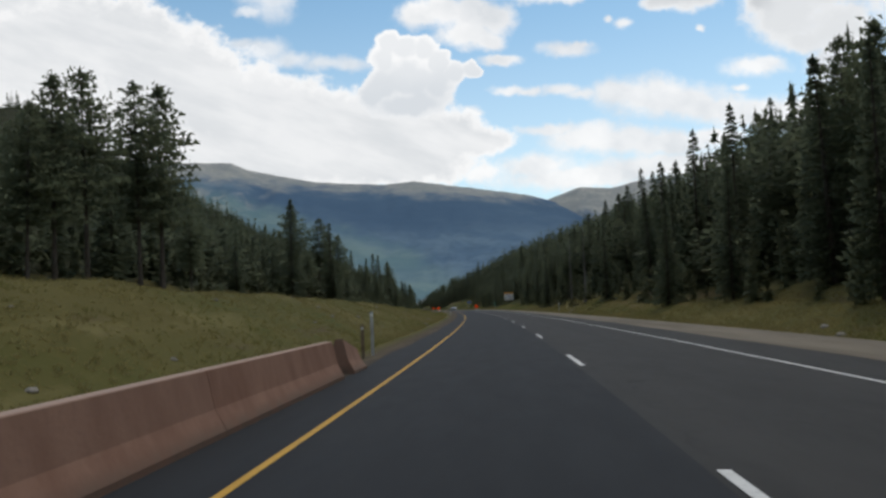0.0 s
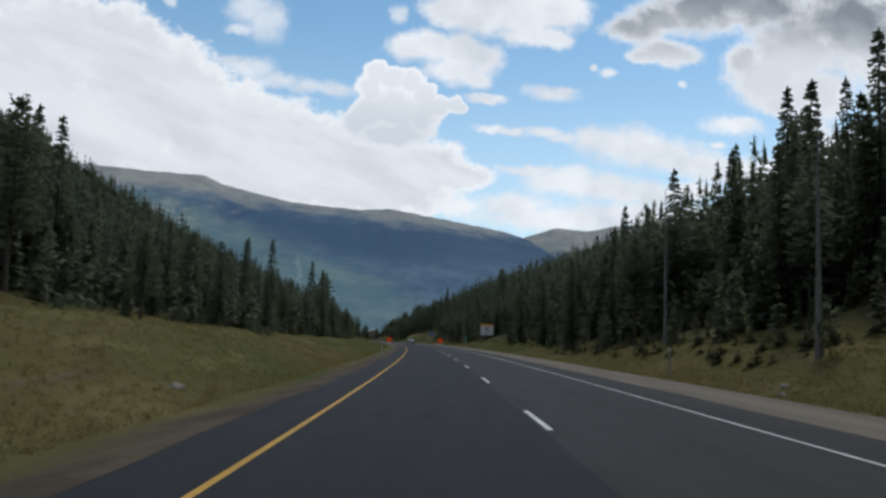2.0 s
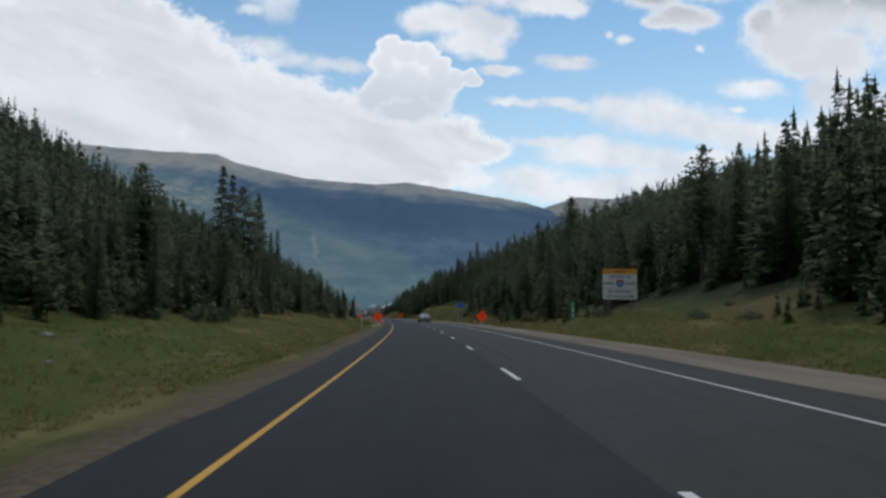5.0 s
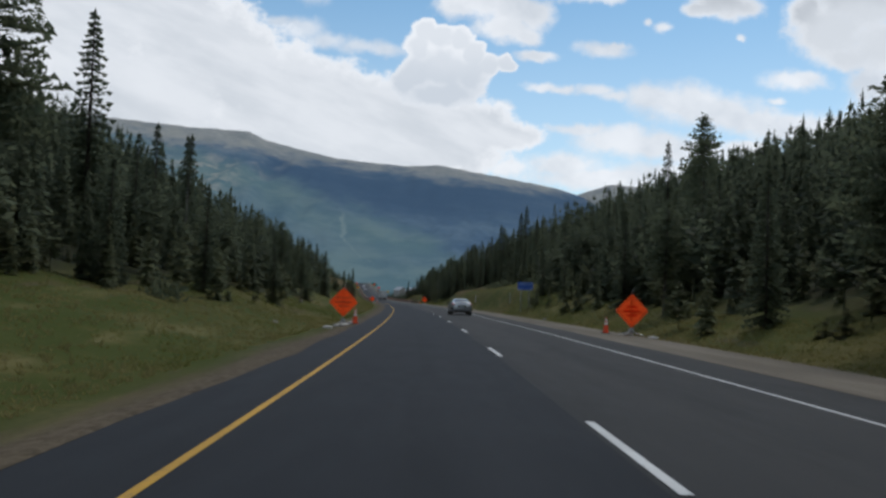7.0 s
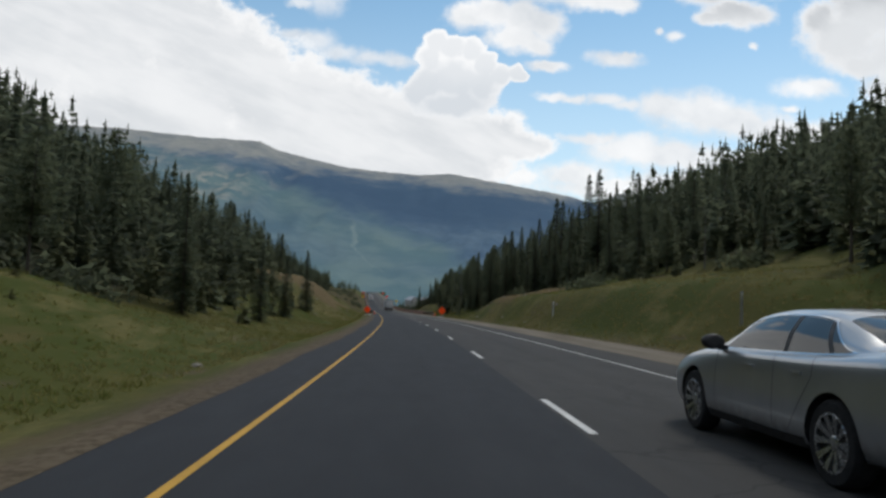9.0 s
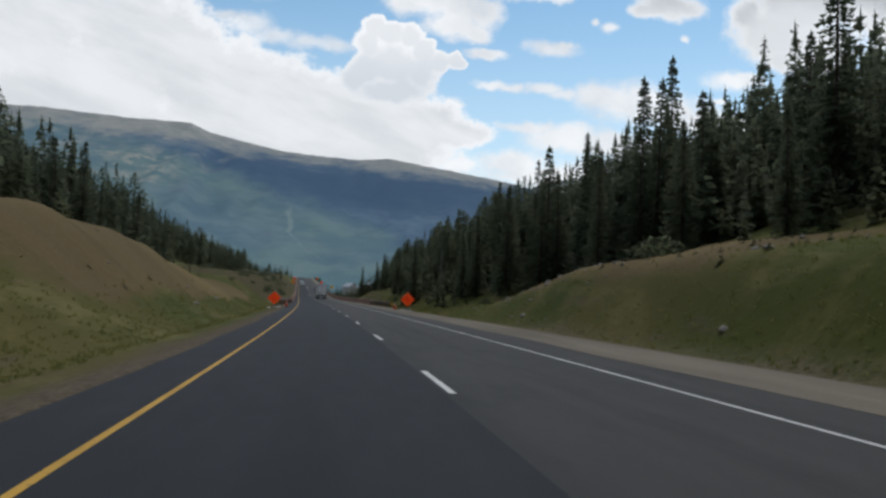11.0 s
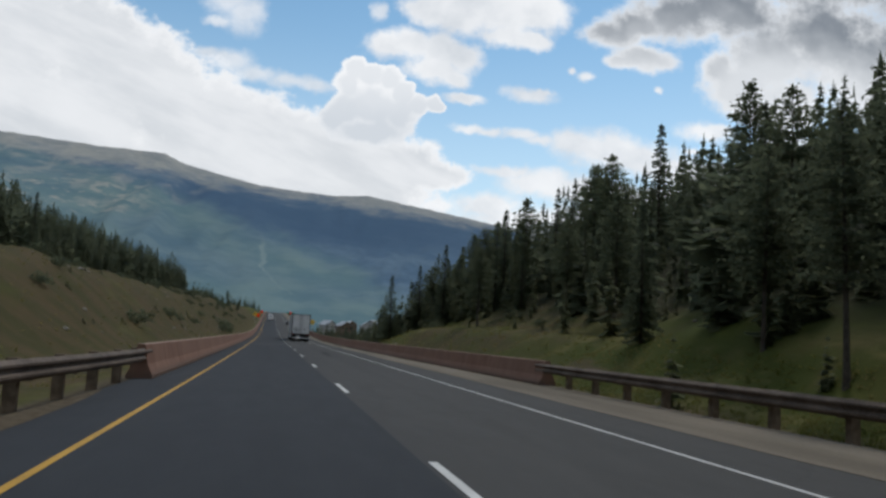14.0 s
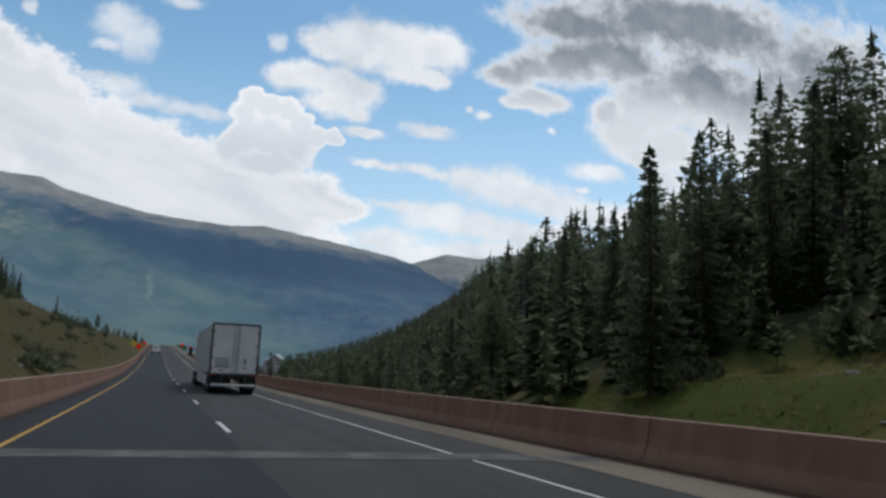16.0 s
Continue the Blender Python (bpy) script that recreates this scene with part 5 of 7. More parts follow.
def warning_sign(s, w, middle, words, turn=0.0, r=0.645):
    sign = new("warning_sign")
    m = ground_pose(s, w, turn)
    sign.matrix_world = m
    drop = float(at(s, w, middle).z) - m.translation.z
    bm = bmesh.new()
    pts = []
    for k in range(4):
        a0 = math.pi / 2 * k
        for d in (-0.055, 0.055):
            pts.append((math.cos(a0 + d) * r, drop + math.sin(a0 + d) * r))
    bm.faces.new([bm.verts.new((x, -0.008, z)) for x, z in pts])
    panel = part("panel", bm, M_ORANGE, sign, "fluorescent orange vinyl diamond")
    # black border line
    bm = bmesh.new()
    for k in range(4):
        a, b = math.pi / 2 * k, math.pi / 2 * (k + 1)
        for r0, r1 in ((r - 0.06, r - 0.045),):
            q = [(math.cos(a) * r0, math.sin(a) * r0), (math.cos(b) * r0, math.sin(b) * r0), (math.cos(b) * r1, math.sin(b) * r1), (math.cos(a) * r1, math.sin(a) * r1)]
            bm.faces.new([bm.verts.new((x, -0.0145, drop + z)) for x, z in q])
    part("border", bm, M_INK, panel, "thin black border line")
    if words:
        for k, line in enumerate(words):
            letters(line, 0.165, M_SIGNINK, panel, 0, drop + 0.19 - 0.19 * k, -0.014, bold=0.0)
    else:
        for k, half in enumerate((0.24, 0.34, 0.22)):
            z = drop + 0.17 - 0.18 * k
            part("lettering_bar", box(-half, half, -0.016, -0.013, z - 0.045, z + 0.045), M_INKFAINT, panel)
    part("brace", rod((0, 0.012, drop - r), (0, 0.012, drop + r), 0.012), M_STEEL, sign)
    part("brace", rod((-r, 0.02, drop), (r, 0.02, drop), 0.010), M_STEEL, sign)
    part("mast", rod((0, 0.03, 0.12), (0, 0.03, drop + r + 0.05), 0.018), M_STEEL, sign)
    part("flag_rod", rod((0.0, 0.03, drop + r), (0.09, 0.05, drop + r + 0.30), 0.006), M_BAND, sign)
    for dx, dy in ((-0.42, -0.35), (0.42, -0.35), (-0.42, 0.4), (0.42, 0.4)):
        part("leg", rod((0, 0.03, 0.2), (dx, dy, 0.015), 0.016), M_STEEL, sign)
    part("base", box(-0.09, 0.09, -0.06, 0.12, 0.10, 0.30), M_STEEL, sign, bevel=0.01)
    label = "orange diamond construction sign on a folding stand" + (" warning of grooved pavement" if words else " with faded lettering")
    return tagged(sign, label, "road sign", "construction signs")


M_INKFAINT = backlit("faded_sign_ink", (0.93, 0.088, 0.018), 0.84)
M_SIGNINK = plain("dark_red_sign_ink", (0.16, 0.022, 0.012), 0.6)
warning_sign(251.6, -3.55, 1.0, ("GROOVED", "PAVEMENT", "AHEAD"), -3)
warning_sign(248.4, 8.98, 1.05, (), 4, 0.70)
warning_sign(411.0, -4.0, 0.82, (), -4)
warning_sign(411.5, 9.6, 1.08, (), 6, 0.73)


def cone_parts():
    cone = new("traffic_cone")
    base = bmesh.new()
    box(-0.19, 0.19, -0.19, 0.19, 0.0, 0.045, base)
    part("base", base, M_BLACK, cone, "black rubber base", bevel=0.012)
    part("body", spun([(0.145, 0.04), (0.14, 0.07), (0.105, 0.36), (0.034, 0.86), (0.030, 0.90), (0.022, 0.915)], sides=24), M_CONE, cone, smooth_faces=True)
    for z0, z1 in ((0.50, 0.63), (0.70, 0.83)):
        r0, r1 = 0.105 - (z0 - 0.36) * 0.142 + 0.003, 0.105 - (z1 - 0.36) * 0.142 + 0.003
        part("band", spun([(r0, z0), (r1, z1)], sides=24), M_BAND, cone, "white reflective band", True)
    return tagged(cone, "orange traffic cone with two white reflective bands", "traffic cone", "traffic cones")


cone = cone_parts()
CONE_SIZE = Matrix.Diagonal((0.92, 0.92, 0.78, 1))
cone.matrix_world = ground_pose(251.7, -3.0) @ CONE_SIZE
for s, w in ((250.0, 8.3), (410.0, -2.75), (411.6, 8.3)):
    copy_thing(cone, ground_pose(s, w, 30))


def sandbag(rng):
    bm = bmesh.new()
    bmesh.ops.create_uvsphere(bm, u_segments=16, v_segments=10, radius=1.0)
    for v in bm.verts:
        n = noise.noise(v.co * 1.7 + Vector((rng.uniform(0, 9), 0, 0)))
        x, y, z = v.co
        sq = 1 / max(0.75, (abs(x) ** 4 + abs(y) ** 4) ** 0.25 if abs(x) + abs(y) > 0.2 else 1)
        v.co = Vector((x * sq * 0.23, y * sq * 0.13, max(z, -0.75) * 0.06 * (1 + 0.5 * n) + 0.046))
    ob = part("sandbag", bm, M_SACK, None, "", True)
    return tagged(ob, "slumped white sandbag holding down a sign stand", "sandbag", "sandbags")


bag = sandbag(rng)
spots = [(250.4, -4.1), (250.9, -3.45), (251.7, -3.8), (252.5, -3.2), (248.3, 9.9), (249.0, 9.0), (410.2, -4.5), (410.6, -3.45), (411.4, -3.7), (411.1, 9.1), (411.3, 9.9), (412.2, 9.4)]
for k, (s, w) in enumerate(spots):
    m = ground_pose(s, w, 37 * k)
    if k == 0:
        bag.matrix_world = m
    else:
        copy_thing(bag, m)

# ---- fixed signs ----
def closure_sign(s, w, middle):
    sign = new("road_sign")
    m = ground_pose(s, w, 2)
    sign.matrix_world = m
    zc = float(at(s, w, middle).z) - m.translation.z
    hw, hh = 1.30, 1.13
    z0, z1 = zc - hh, zc + hh
    part("panel", box(-hw, hw, -0.02, 0.0, z0, z1 - 0.40), M_SIGN, sign, "white lower panel with black words", bevel=0.004)
    head = part("header", box(-hw, hw, -0.02, 0.0, z1 - 0.395, z1), M_AMBER, sign, "amber header strip", bevel=0.004)
    part("lettering_bar", box(-0.42, 0.42, -0.026, -0.021, z1 - 0.26, z1 - 0.14), M_AMBERINK, head)
    letters("USE EXIT 195", 0.30, M_INK, sign, 0, z1 - 0.60, -0.024)
    letters("WHEN", 0.26, M_INK, sign, -0.86, z1 - 1.10, -0.024)
    letters("CLOSED", 0.26, M_INK, sign, 0.82, z1 - 1.10, -0.024)
    part("divider", box(-hw, hw, -0.025, -0.021, z0 + 0.78, z0 + 0.80), M_INK, sign)
    letters("NO PARKING", 0.30, M_INK, sign, 0, z0 + 0.56, -0.024)
    letters("ON SHOULDER", 0.30, M_INK, sign, 0, z0 + 0.20, -0.024)
    pts = [(-0.26, 0.26), (0.26, 0.26), (0.30, 0.05), (0.22, -0.18), (0.0, -0.32), (-0.22, -0.18), (-0.30, 0.05)]
    shield = part("shield", prism([(x, z1 - 1.08 + z) for x, z in pts], -0.030, -0.021), M_BLUE, sign, "blue route shield")
    part("shield_band", prism([(x, z1 - 1.08 + z) for x, z in ((-0.26, 0.26), (0.26, 0.26), (0.285, 0.13), (-0.285, 0.13))], -0.034, -0.031), M_RED, shield, "red band")
    letters("70", 0.30, M_BAND, shield, 0, z1 - 1.13, -0.034)
    for x in (-0.85, 0.85):
        part("post", box(x - 0.06, x + 0.06, 0.0, 0.12, -0.3, z1 - 0.2), M_WOOD, sign, bevel=0.006)
    return tagged(sign, "large white closure notice sign with amber header on two posts", "road sign")


M_AMBERINK = plain("dark_amber_ink", (0.30, 0.10, 0.01), 0.5)
closure_sign(212.9, 15.05, 3.5)


def mile_marker(s, w, middle):
    sign = new("mile_marker")
    m = ground_pose(s, w)
    sign.matrix_world = m
    zc = float(at(s, w, middle).z) - m.translation.z
    plate = part("panel", box(-0.16, 0.16, -0.012, 0.0, zc - 0.6, zc + 0.6), M_GREEN, sign, "narrow green plate", bevel=0.003)
    for k, c in enumerate("193"):
        letters(c, 0.34, M_BAND, plate, 0, zc + 0.33 - 0.34 * k, -0.014)
    part("post", box(-0.03, 0.03, 0.0, 0.035, -0.3, zc + 0.62), M_STEEL, sign)
    return tagged(sign, "narrow green mile marker with white numerals on a steel post", "road sign")


mile_marker(208.0, 10.4, 1.53)


def blue_sign(s, w, middle):
    sign = new("road_sign")
    m = ground_pose(s, w)
    sign.matrix_world = m
    zc = float(at(s, w, middle).z) - m.translation.z
    part("panel", box(-0.76, 0.76, -0.015, 0.0, zc - 0.40, zc + 0.40), M_BLUE, sign, "blue panel", bevel=0.003)
    for x0, x1, z0, z1 in ((-0.745, 0.745, 0.37, 0.385), (-0.745, 0.745, -0.385, -0.37), (-0.745, -0.73, -0.37, 0.37), (0.73, 0.745, -0.37, 0.37)):
        part("border", box(x0, x1, -0.019, -0.016, zc + z0, zc + z1), M_BAND, sign, "white border line")
    for x0, x1, z0, z1 in ((-0.66, -0.44, 0.09, 0.25), (-0.40, -0.16, 0.09, 0.25), (-0.12, 0.18, 0.09, 0.25), (0.22, 0.64, 0.09, 0.25), (-0.66, -0.2, -0.28, -0.2), (0.16, 0.64, -0.28, -0.2)):
        part("lettering_bar", box(x0, x1, -0.020, -0.016, zc + z0, zc + z1), M_PALEBLUE, sign, "pale unreadable lettering")
    for x in (-0.4, 0.4):
        part("post", box(x - 0.035, x + 0.035, 0.0, 0.05, -0.3, zc + 0.38), M_STEEL, sign)
    return tagged(sign, "blue roadside information sign with white border", "road sign")


M_PALEBLUE = plain("pale_blue_ink", (0.16, 0.25, 0.48), 0.5)
blue_sign(289.9, 11.1, 2.86)


def diamond_sign(s, w, tall, half, material, label, group):
    sign = new("warning_sign")
    sign.matrix_world = ground_pose(s, w)
    part("panel", prism([(half, tall), (0, tall + half), (-half, tall), (0, tall - half)], -0.012, 0.0), material, sign)
    part("post", box(-0.035, 0.035, 0.0, 0.05, -0.3, tall + half * 0.8), M_STEEL, sign)
    return tagged(sign, label, "road sign", group)


diamond_sign(612, 10.2, 3.0, 0.75, M_YSIGN, "yellow diamond warning sign on a steel post", "yellow warning signs")
diamond_sign(665, -4.6, 2.6, 0.7, M_YSIGN, "yellow diamond warning sign on a steel post", "yellow warning signs")
for s, w in ((705, -4.3), (720, 9.6), (800, -4.3), (806, 9.6)):
    diamond_sign(s, w, 1.5, 0.85, M_ORANGE, "distant orange diamond construction sign", "far construction signs")


def guide_sign(s):
    """The green guide sign by the crest."""
    sign = new("guide_sign")
    sign.matrix_world = ground_pose(s, 11.5)
    part("panel", box(-2.5, 2.5, -0.05, 0.0, 2.2, 4.8), M_GREEN, sign, "green guide panel", bevel=0.02)
    for x in (-1.2, 1.2):
        part("post", rod((x, 0.1, -0.3), (x, 0.1, 4.6), 0.09), M_STEEL, sign)
    return tagged(sign, "green guide sign on two steel posts", "road sign")


guide_sign(880)


def delineator(s, w, tall, material, label):
    post = new("delineator_post")
    post.matrix_world = ground_pose(s, w)
    part("post", box(-0.045, 0.045, -0.012, 0.012, -0.2, tall), material, post, bevel=0.004)
    disc = part("reflector", spun([(0.04, tall - 0.10), (0.04, tall - 0.085)], sides=14), M_BAND, post)
    disc.data.transform(Matrix.Translation((0, -0.014, tall - 0.1)) @ Matrix.Rotation(radians(90), 4, "X") @ Matrix.Translation((0, 0, -(tall - 0.1))))
    return tagged(post, label, "delineator", "delineator posts")


delineator(21.0, -3.6, 0.95, M_WOOD, "weathered roadside post with a small reflector")
delineator(22.4, -3.55, 1.3, M_STEEL, "thin steel delineator post with a small reflector")
for s, w in ((208.3, -3.6), (130, -3.8), (300, 11.2), (330, 11.0), (97, 10.4)):
    delineator(s, w, 1.15, M_STEEL, "thin steel delineator post with a small reflector")

# ---- road repairs, a bridge joint and debris ----
M_TAR = plain("black_crack_sealant", (0.028, 0.028, 0.029), 0.9, 0, 0.1, 0.2, 4.0)
M_JOINT = plain("pale_bridge_joint_concrete", (0.105, 0.10, 0.094), 0.85, 0, 0.2, 0.35, 2.0)


def smear(name, s0, s1, w0, w1, half, material, label, wob, seed):
    n = max(4, int((s1 - s0) / 0.7))
    r = random.Random(seed)
    v, f = [], []
    for i in range(n + 1):
        q = i / n
        s = s0 + (s1 - s0) * q
        w = w0 + (w1 - w0) * q + wob * math.sin(q * 17 + seed) + r.uniform(-0.02, 0.02)
        h = half * r.uniform(0.5, 1.4) * math.sin(math.pi * min(1, max(0.06, q * 0.97))) ** 0.3
        v += [at(s, w - h, 0.005), at(s, w + h, 0.005)]
    for i in range(n):
        f.append((2 * i, 2 * i + 1, 2 * i + 3, 2 * i + 2))
    return tagged(obj(name, v, f, material), label, "road repair", "road repairs")


for k, (s0, s1, w0, w1, half) in enumerate(((96, 120, 2.42, 2.52, 0.03), (84, 90, 2.5, 2.45, 0.03), (176, 200, 2.5, 2.5, 0.04), (356, 372, 2.9, 2.6, 0.02), (396, 407, 2.30, 2.36, 0.03), (36, 48, 2.9, 2.7, 0.03), (262, 276, 3.0, 2.8, 0.02), (470, 478, 3.6, 3.7, 0.16))):
    smear("crack_seal", s0, s1, w0, w1, half, M_TAR, "dark wavering tar seal along a crack in the lane", 0.05, k)
joint = ribbon("bridge_joint", 497.6, 498.6, -2.6, 8.0, 0.006, M_JOINT, step=0.25, nw=30)
tagged(joint, "pale worn concrete joint strip across the highway", "expansion joint", kind="structure")

# ---- the far valley: houses past the crest ----
M_WALLA = plain("pale_house_siding", (0.42, 0.40, 0.37), 0.8)
M_WALLB = plain("brown_house_siding", (0.20, 0.14, 0.10), 0.8)
M_ROOF = plain("grey_metal_roof", (0.36, 0.37, 0.39), 0.5, 0.3)
M_PANE = plain("dark_window_glass", (0.03, 0.04, 0.05), 0.1, 0, 0.6)


def house(s, w, z, wide, deep, tall, turn, wall):
    h = new("house")
    h.matrix_world = along(s, w, z, turn)
    part("wall", prism([(-wide / 2, -4), (wide / 2, -4), (wide / 2, tall), (0, tall + wide * 0.32), (-wide / 2, tall)], 0, deep), wall, h)
    for sg in (-1, 1):
        p = [(0, tall + wide * 0.34), (sg * (wide / 2 + 0.6), tall - 0.2), (sg * (wide / 2 + 0.6), tall + 0.05), (0, tall + wide * 0.34 + 0.28)]
        part("roof", prism(p, -0.6, deep + 0.6), M_ROOF, h)
    for k in range(3):
        x = -wide / 2 + (k + 0.5) * wide / 3
        part("window", box(x - 0.6, x + 0.6, -0.06, 0.02, tall * 0.45, tall * 0.45 + 1.3), M_PANE, h)
    return tagged(h, "distant house with a pale metal gable roof", "house", "houses in the valley")


for k in range(9):
    house(960 + 22 * k + rng.uniform(-6, 6), 55 + 19 * (k % 5) + rng.uniform(-4, 4), -10.5 + 1.2 * (k % 4), rng.uniform(8, 12), rng.uniform(8, 12), rng.uniform(3, 5), rng.uniform(-40, 40), M_WALLA if k % 2 else M_WALLB)

# ---- grass tufts, shrubs and stones on the banks ----
def blades_material():
    k = Mat("grass_blades", 0.9, spec=0.1)
    isl = k.n("ShaderNodeNewGeometry").outputs["Random Per Island"]
    pos = k.n("ShaderNodeNewGeometry").outputs["Position"]
    patch = k.noise(pos, 0.09, 4, 0.6)
    g = k.mix(isl, (0.122, 0.138, 0.034), (0.165, 0.174, 0.050))
    d = k.mix(isl, (0.200, 0.172, 0.070), (0.27, 0.23, 0.100))
    where = k.n("ShaderNodeSeparateXYZ")
    k.t.links.new(pos, where.inputs[0])
    patch = k.math("ADD", patch, k.range(where.outputs[1], 110.0, 190.0, 0.14, 0.0))
    c = k.mix(k.range(k.math("ADD", patch, k.math("MULTIPLY", isl, 0.2)), 0.48, 0.74), g, d)
    k.colour(c)
    # thin blades let light through
    thin = k.n("ShaderNodeBsdfTranslucent")
    k.put(thin.inputs["Color"], c)
    both_ways = k.n("ShaderNodeMixShader")
    both_ways.inputs[0].default_value = 0.5
    k.t.links.new(k.b.outputs[0], both_ways.inputs[1])
    k.t.links.new(thin.outputs[0], both_ways.inputs[2])
    k.t.links.new(both_ways.outputs[0], k.t.nodes["Material Output"].inputs["Surface"])
    return k.m


M_BLADES = blades_material()


def grass(name, count, s_range, sides, label, seed):
    g = np.random.default_rng(seed)
    s = g.uniform(*s_range, count)
    left = g.random(count) < 0.55
    d = g.random(count) ** 1.5
    w = np.where(left, -(4.6 + d * (np.interp(s, *LEFT_FOOT) - 2.0)), 9.9 + d * (np.interp(s, *RIGHT_FOOT) - 9.0))
    clump = np.sin(s * 0.9 + 2 * np.sin(w * 0.7)) * np.sin(w * 1.3 + s * 0.31) + g.normal(0, 0.5, count)
    keep = (clump > -1.1) & (g.random(count) > 1.05 * bare_soil(s, w))
    s, w = s[keep], w[keep]
    n = len(s)
    z = height(s, w)
    p = many(s, w, z - 0.02)
    a = g.uniform(0, 2 * np.pi, n)
    tall = g.uniform(0.04, 0.13, n) * np.where(g.random(n) < 0.06, 1.8, 1.0)
    vs, fs = [], []
    for j in range(6):
        b = a + j * 1.05 + g.uniform(-0.4, 0.4, n)
        wd = g.uniform(0.010, 0.026, n)
        root = g.uniform(-0.09, 0.09, (n, 2))
        lean = g.uniform(-0.10, 0.10, (n, 2)) + root
        x = np.stack([np.cos(b) * wd, np.sin(b) * wd, np.zeros(n)], -1)
        tip = np.stack([lean[:, 0], lean[:, 1], tall * g.uniform(0.7, 1.1, n)], -1)
        foot3 = p + np.stack([root[:, 0], root[:, 1], np.zeros(n)], -1)
        vs.append(np.stack([foot3 - x, foot3 + x, p + tip], 1))
    v = np.concatenate(vs).reshape(-1, 3)
    me = bpy.data.meshes.new(name)
    me.vertices.add(len(v))
    me.vertices.foreach_set("co", v.astype(np.float32).ravel())
    nf = len(v) // 3
    me.loops.add(nf * 3)
    me.loops.foreach_set("vertex_index", np.arange(nf * 3, dtype=np.int32))
    me.polygons.add(nf)
    me.polygons.foreach_set("loop_start", np.arange(0, nf * 3, 3, dtype=np.int32))
    me.materials.append(M_BLADES)
    me.update(calc_edges=True)
    me.validate()
    return tagged(new(name, me), label, "grass", kind="stuff")


for k in range(4):
    grass("grass", 24000, (-10 + 135 * k, 125 + 135 * k), None, "dry and green grass tufts on the road banks", 11 + k)
grass("grass", 22000, (-10, 120), None, "dry and green grass tufts on the road banks", 21)


def shrub_mesh(rng, size):
    soup = Soup()
    for _ in range(150):
        d = Vector((rng.gauss(0, 1), rng.gauss(0, 1), abs(rng.gauss(0, 0.8)))).normalized()
        c = Vector((d.x * size, d.y * size, d.z * size * 0.75)) * rng.uniform(0.45, 1.0)
        q = Vector((rng.gauss(0, 1), rng.gauss(0, 1), rng.gauss(0, 1))).normalized()
        e = d.cross(q).normalized()
        r = size * rng.uniform(0.12, 0.22)
        soup.add(c + q * r, c + e * r * 0.7, c - q * r * 0.8)
    for k in range(5):
        a = k * 1.3
        soup.add((0.02, 0, -0.1), (-0.02, 0, -0.1), (math.cos(a) * size * 0.6, math.sin(a) * size * 0.6, size * 0.5))
    return soup.mesh("shrub", M_SHRUB)


M_SHRUB = foliage("shrub_leaves", (0.040, 0.050, 0.024), (0.065, 0.075, 0.034), (0.10, 0.10, 0.045))
shrubs = [shrub_mesh(rng, q) for q in (0.7, 0.9, 1.2)]
for k in range(60):
    side = -1 if rng.random() < 0.5 else 1
    s = rng.uniform(5, 530)
    base = float(np.interp(s, *(LEFT_FOOT if side < 0 else RIGHT_FOOT)))
    w = side * rng.uniform(10 if side < 0 else 13, base + 2)
    sh = new("shrub", shrubs[rng.randrange(3)])
    sh.matrix_world = ground_pose(s, w, rng.uniform(0, 360)) @ Matrix.Diagonal((*[rng.uniform(0.6, 1.25)] * 3, 1))
    tagged(sh, "low dark green shrub in the roadside grass", "shrub", "roadside shrubs")
for s, w, k in ((303, -12.5, 1.9), (305, -15, 1.5), (365, 14.6, 1.2), (338, 15, 1.6), (342, 17, 1.8), (205, -13, 1.5), (310, 16, 1.3)):
    sh = new("shrub", shrubs[2])
    sh.matrix_world = ground_pose(s, w, k * 90) @ Matrix.Diagonal((k, k, k * 0.9, 1))
    tagged(sh, "large bushy shrub on the grass bank", "shrub", "roadside shrubs")

for k in range(75):
    s, w = rng.uniform(446, 640), -rng.uniform(7.5, 18)
    sh = new("shrub", shrubs[rng.randrange(3)])
    sh.matrix_world = ground_pose(s, w, rng.uniform(0, 360)) @ Matrix.Diagonal((*[rng.uniform(0.5, 1.1)] * 3, 1))
    tagged(sh, "low dark green shrub on the brown cut bank", "shrub", "roadside shrubs")

for s, w, k in ((536, -6.6, 1.6), (541, -7.2, 1.9), (549, -6.4, 1.5), (556, -7.0, 1.3), (574, -8.5, 1.2), (470, -7.6, 1.0), (630, -8.2, 1.7), (640, -7.6, 1.5)):
    sh = new("shrub", shrubs[int(s) % 3])
    sh.matrix_world = ground_pose(s, w, k * 130) @ Matrix.Diagonal((k, k, k * 0.85, 1))
    tagged(sh, "dark green bush at the foot of the bank", "shrub", "roadside shrubs")

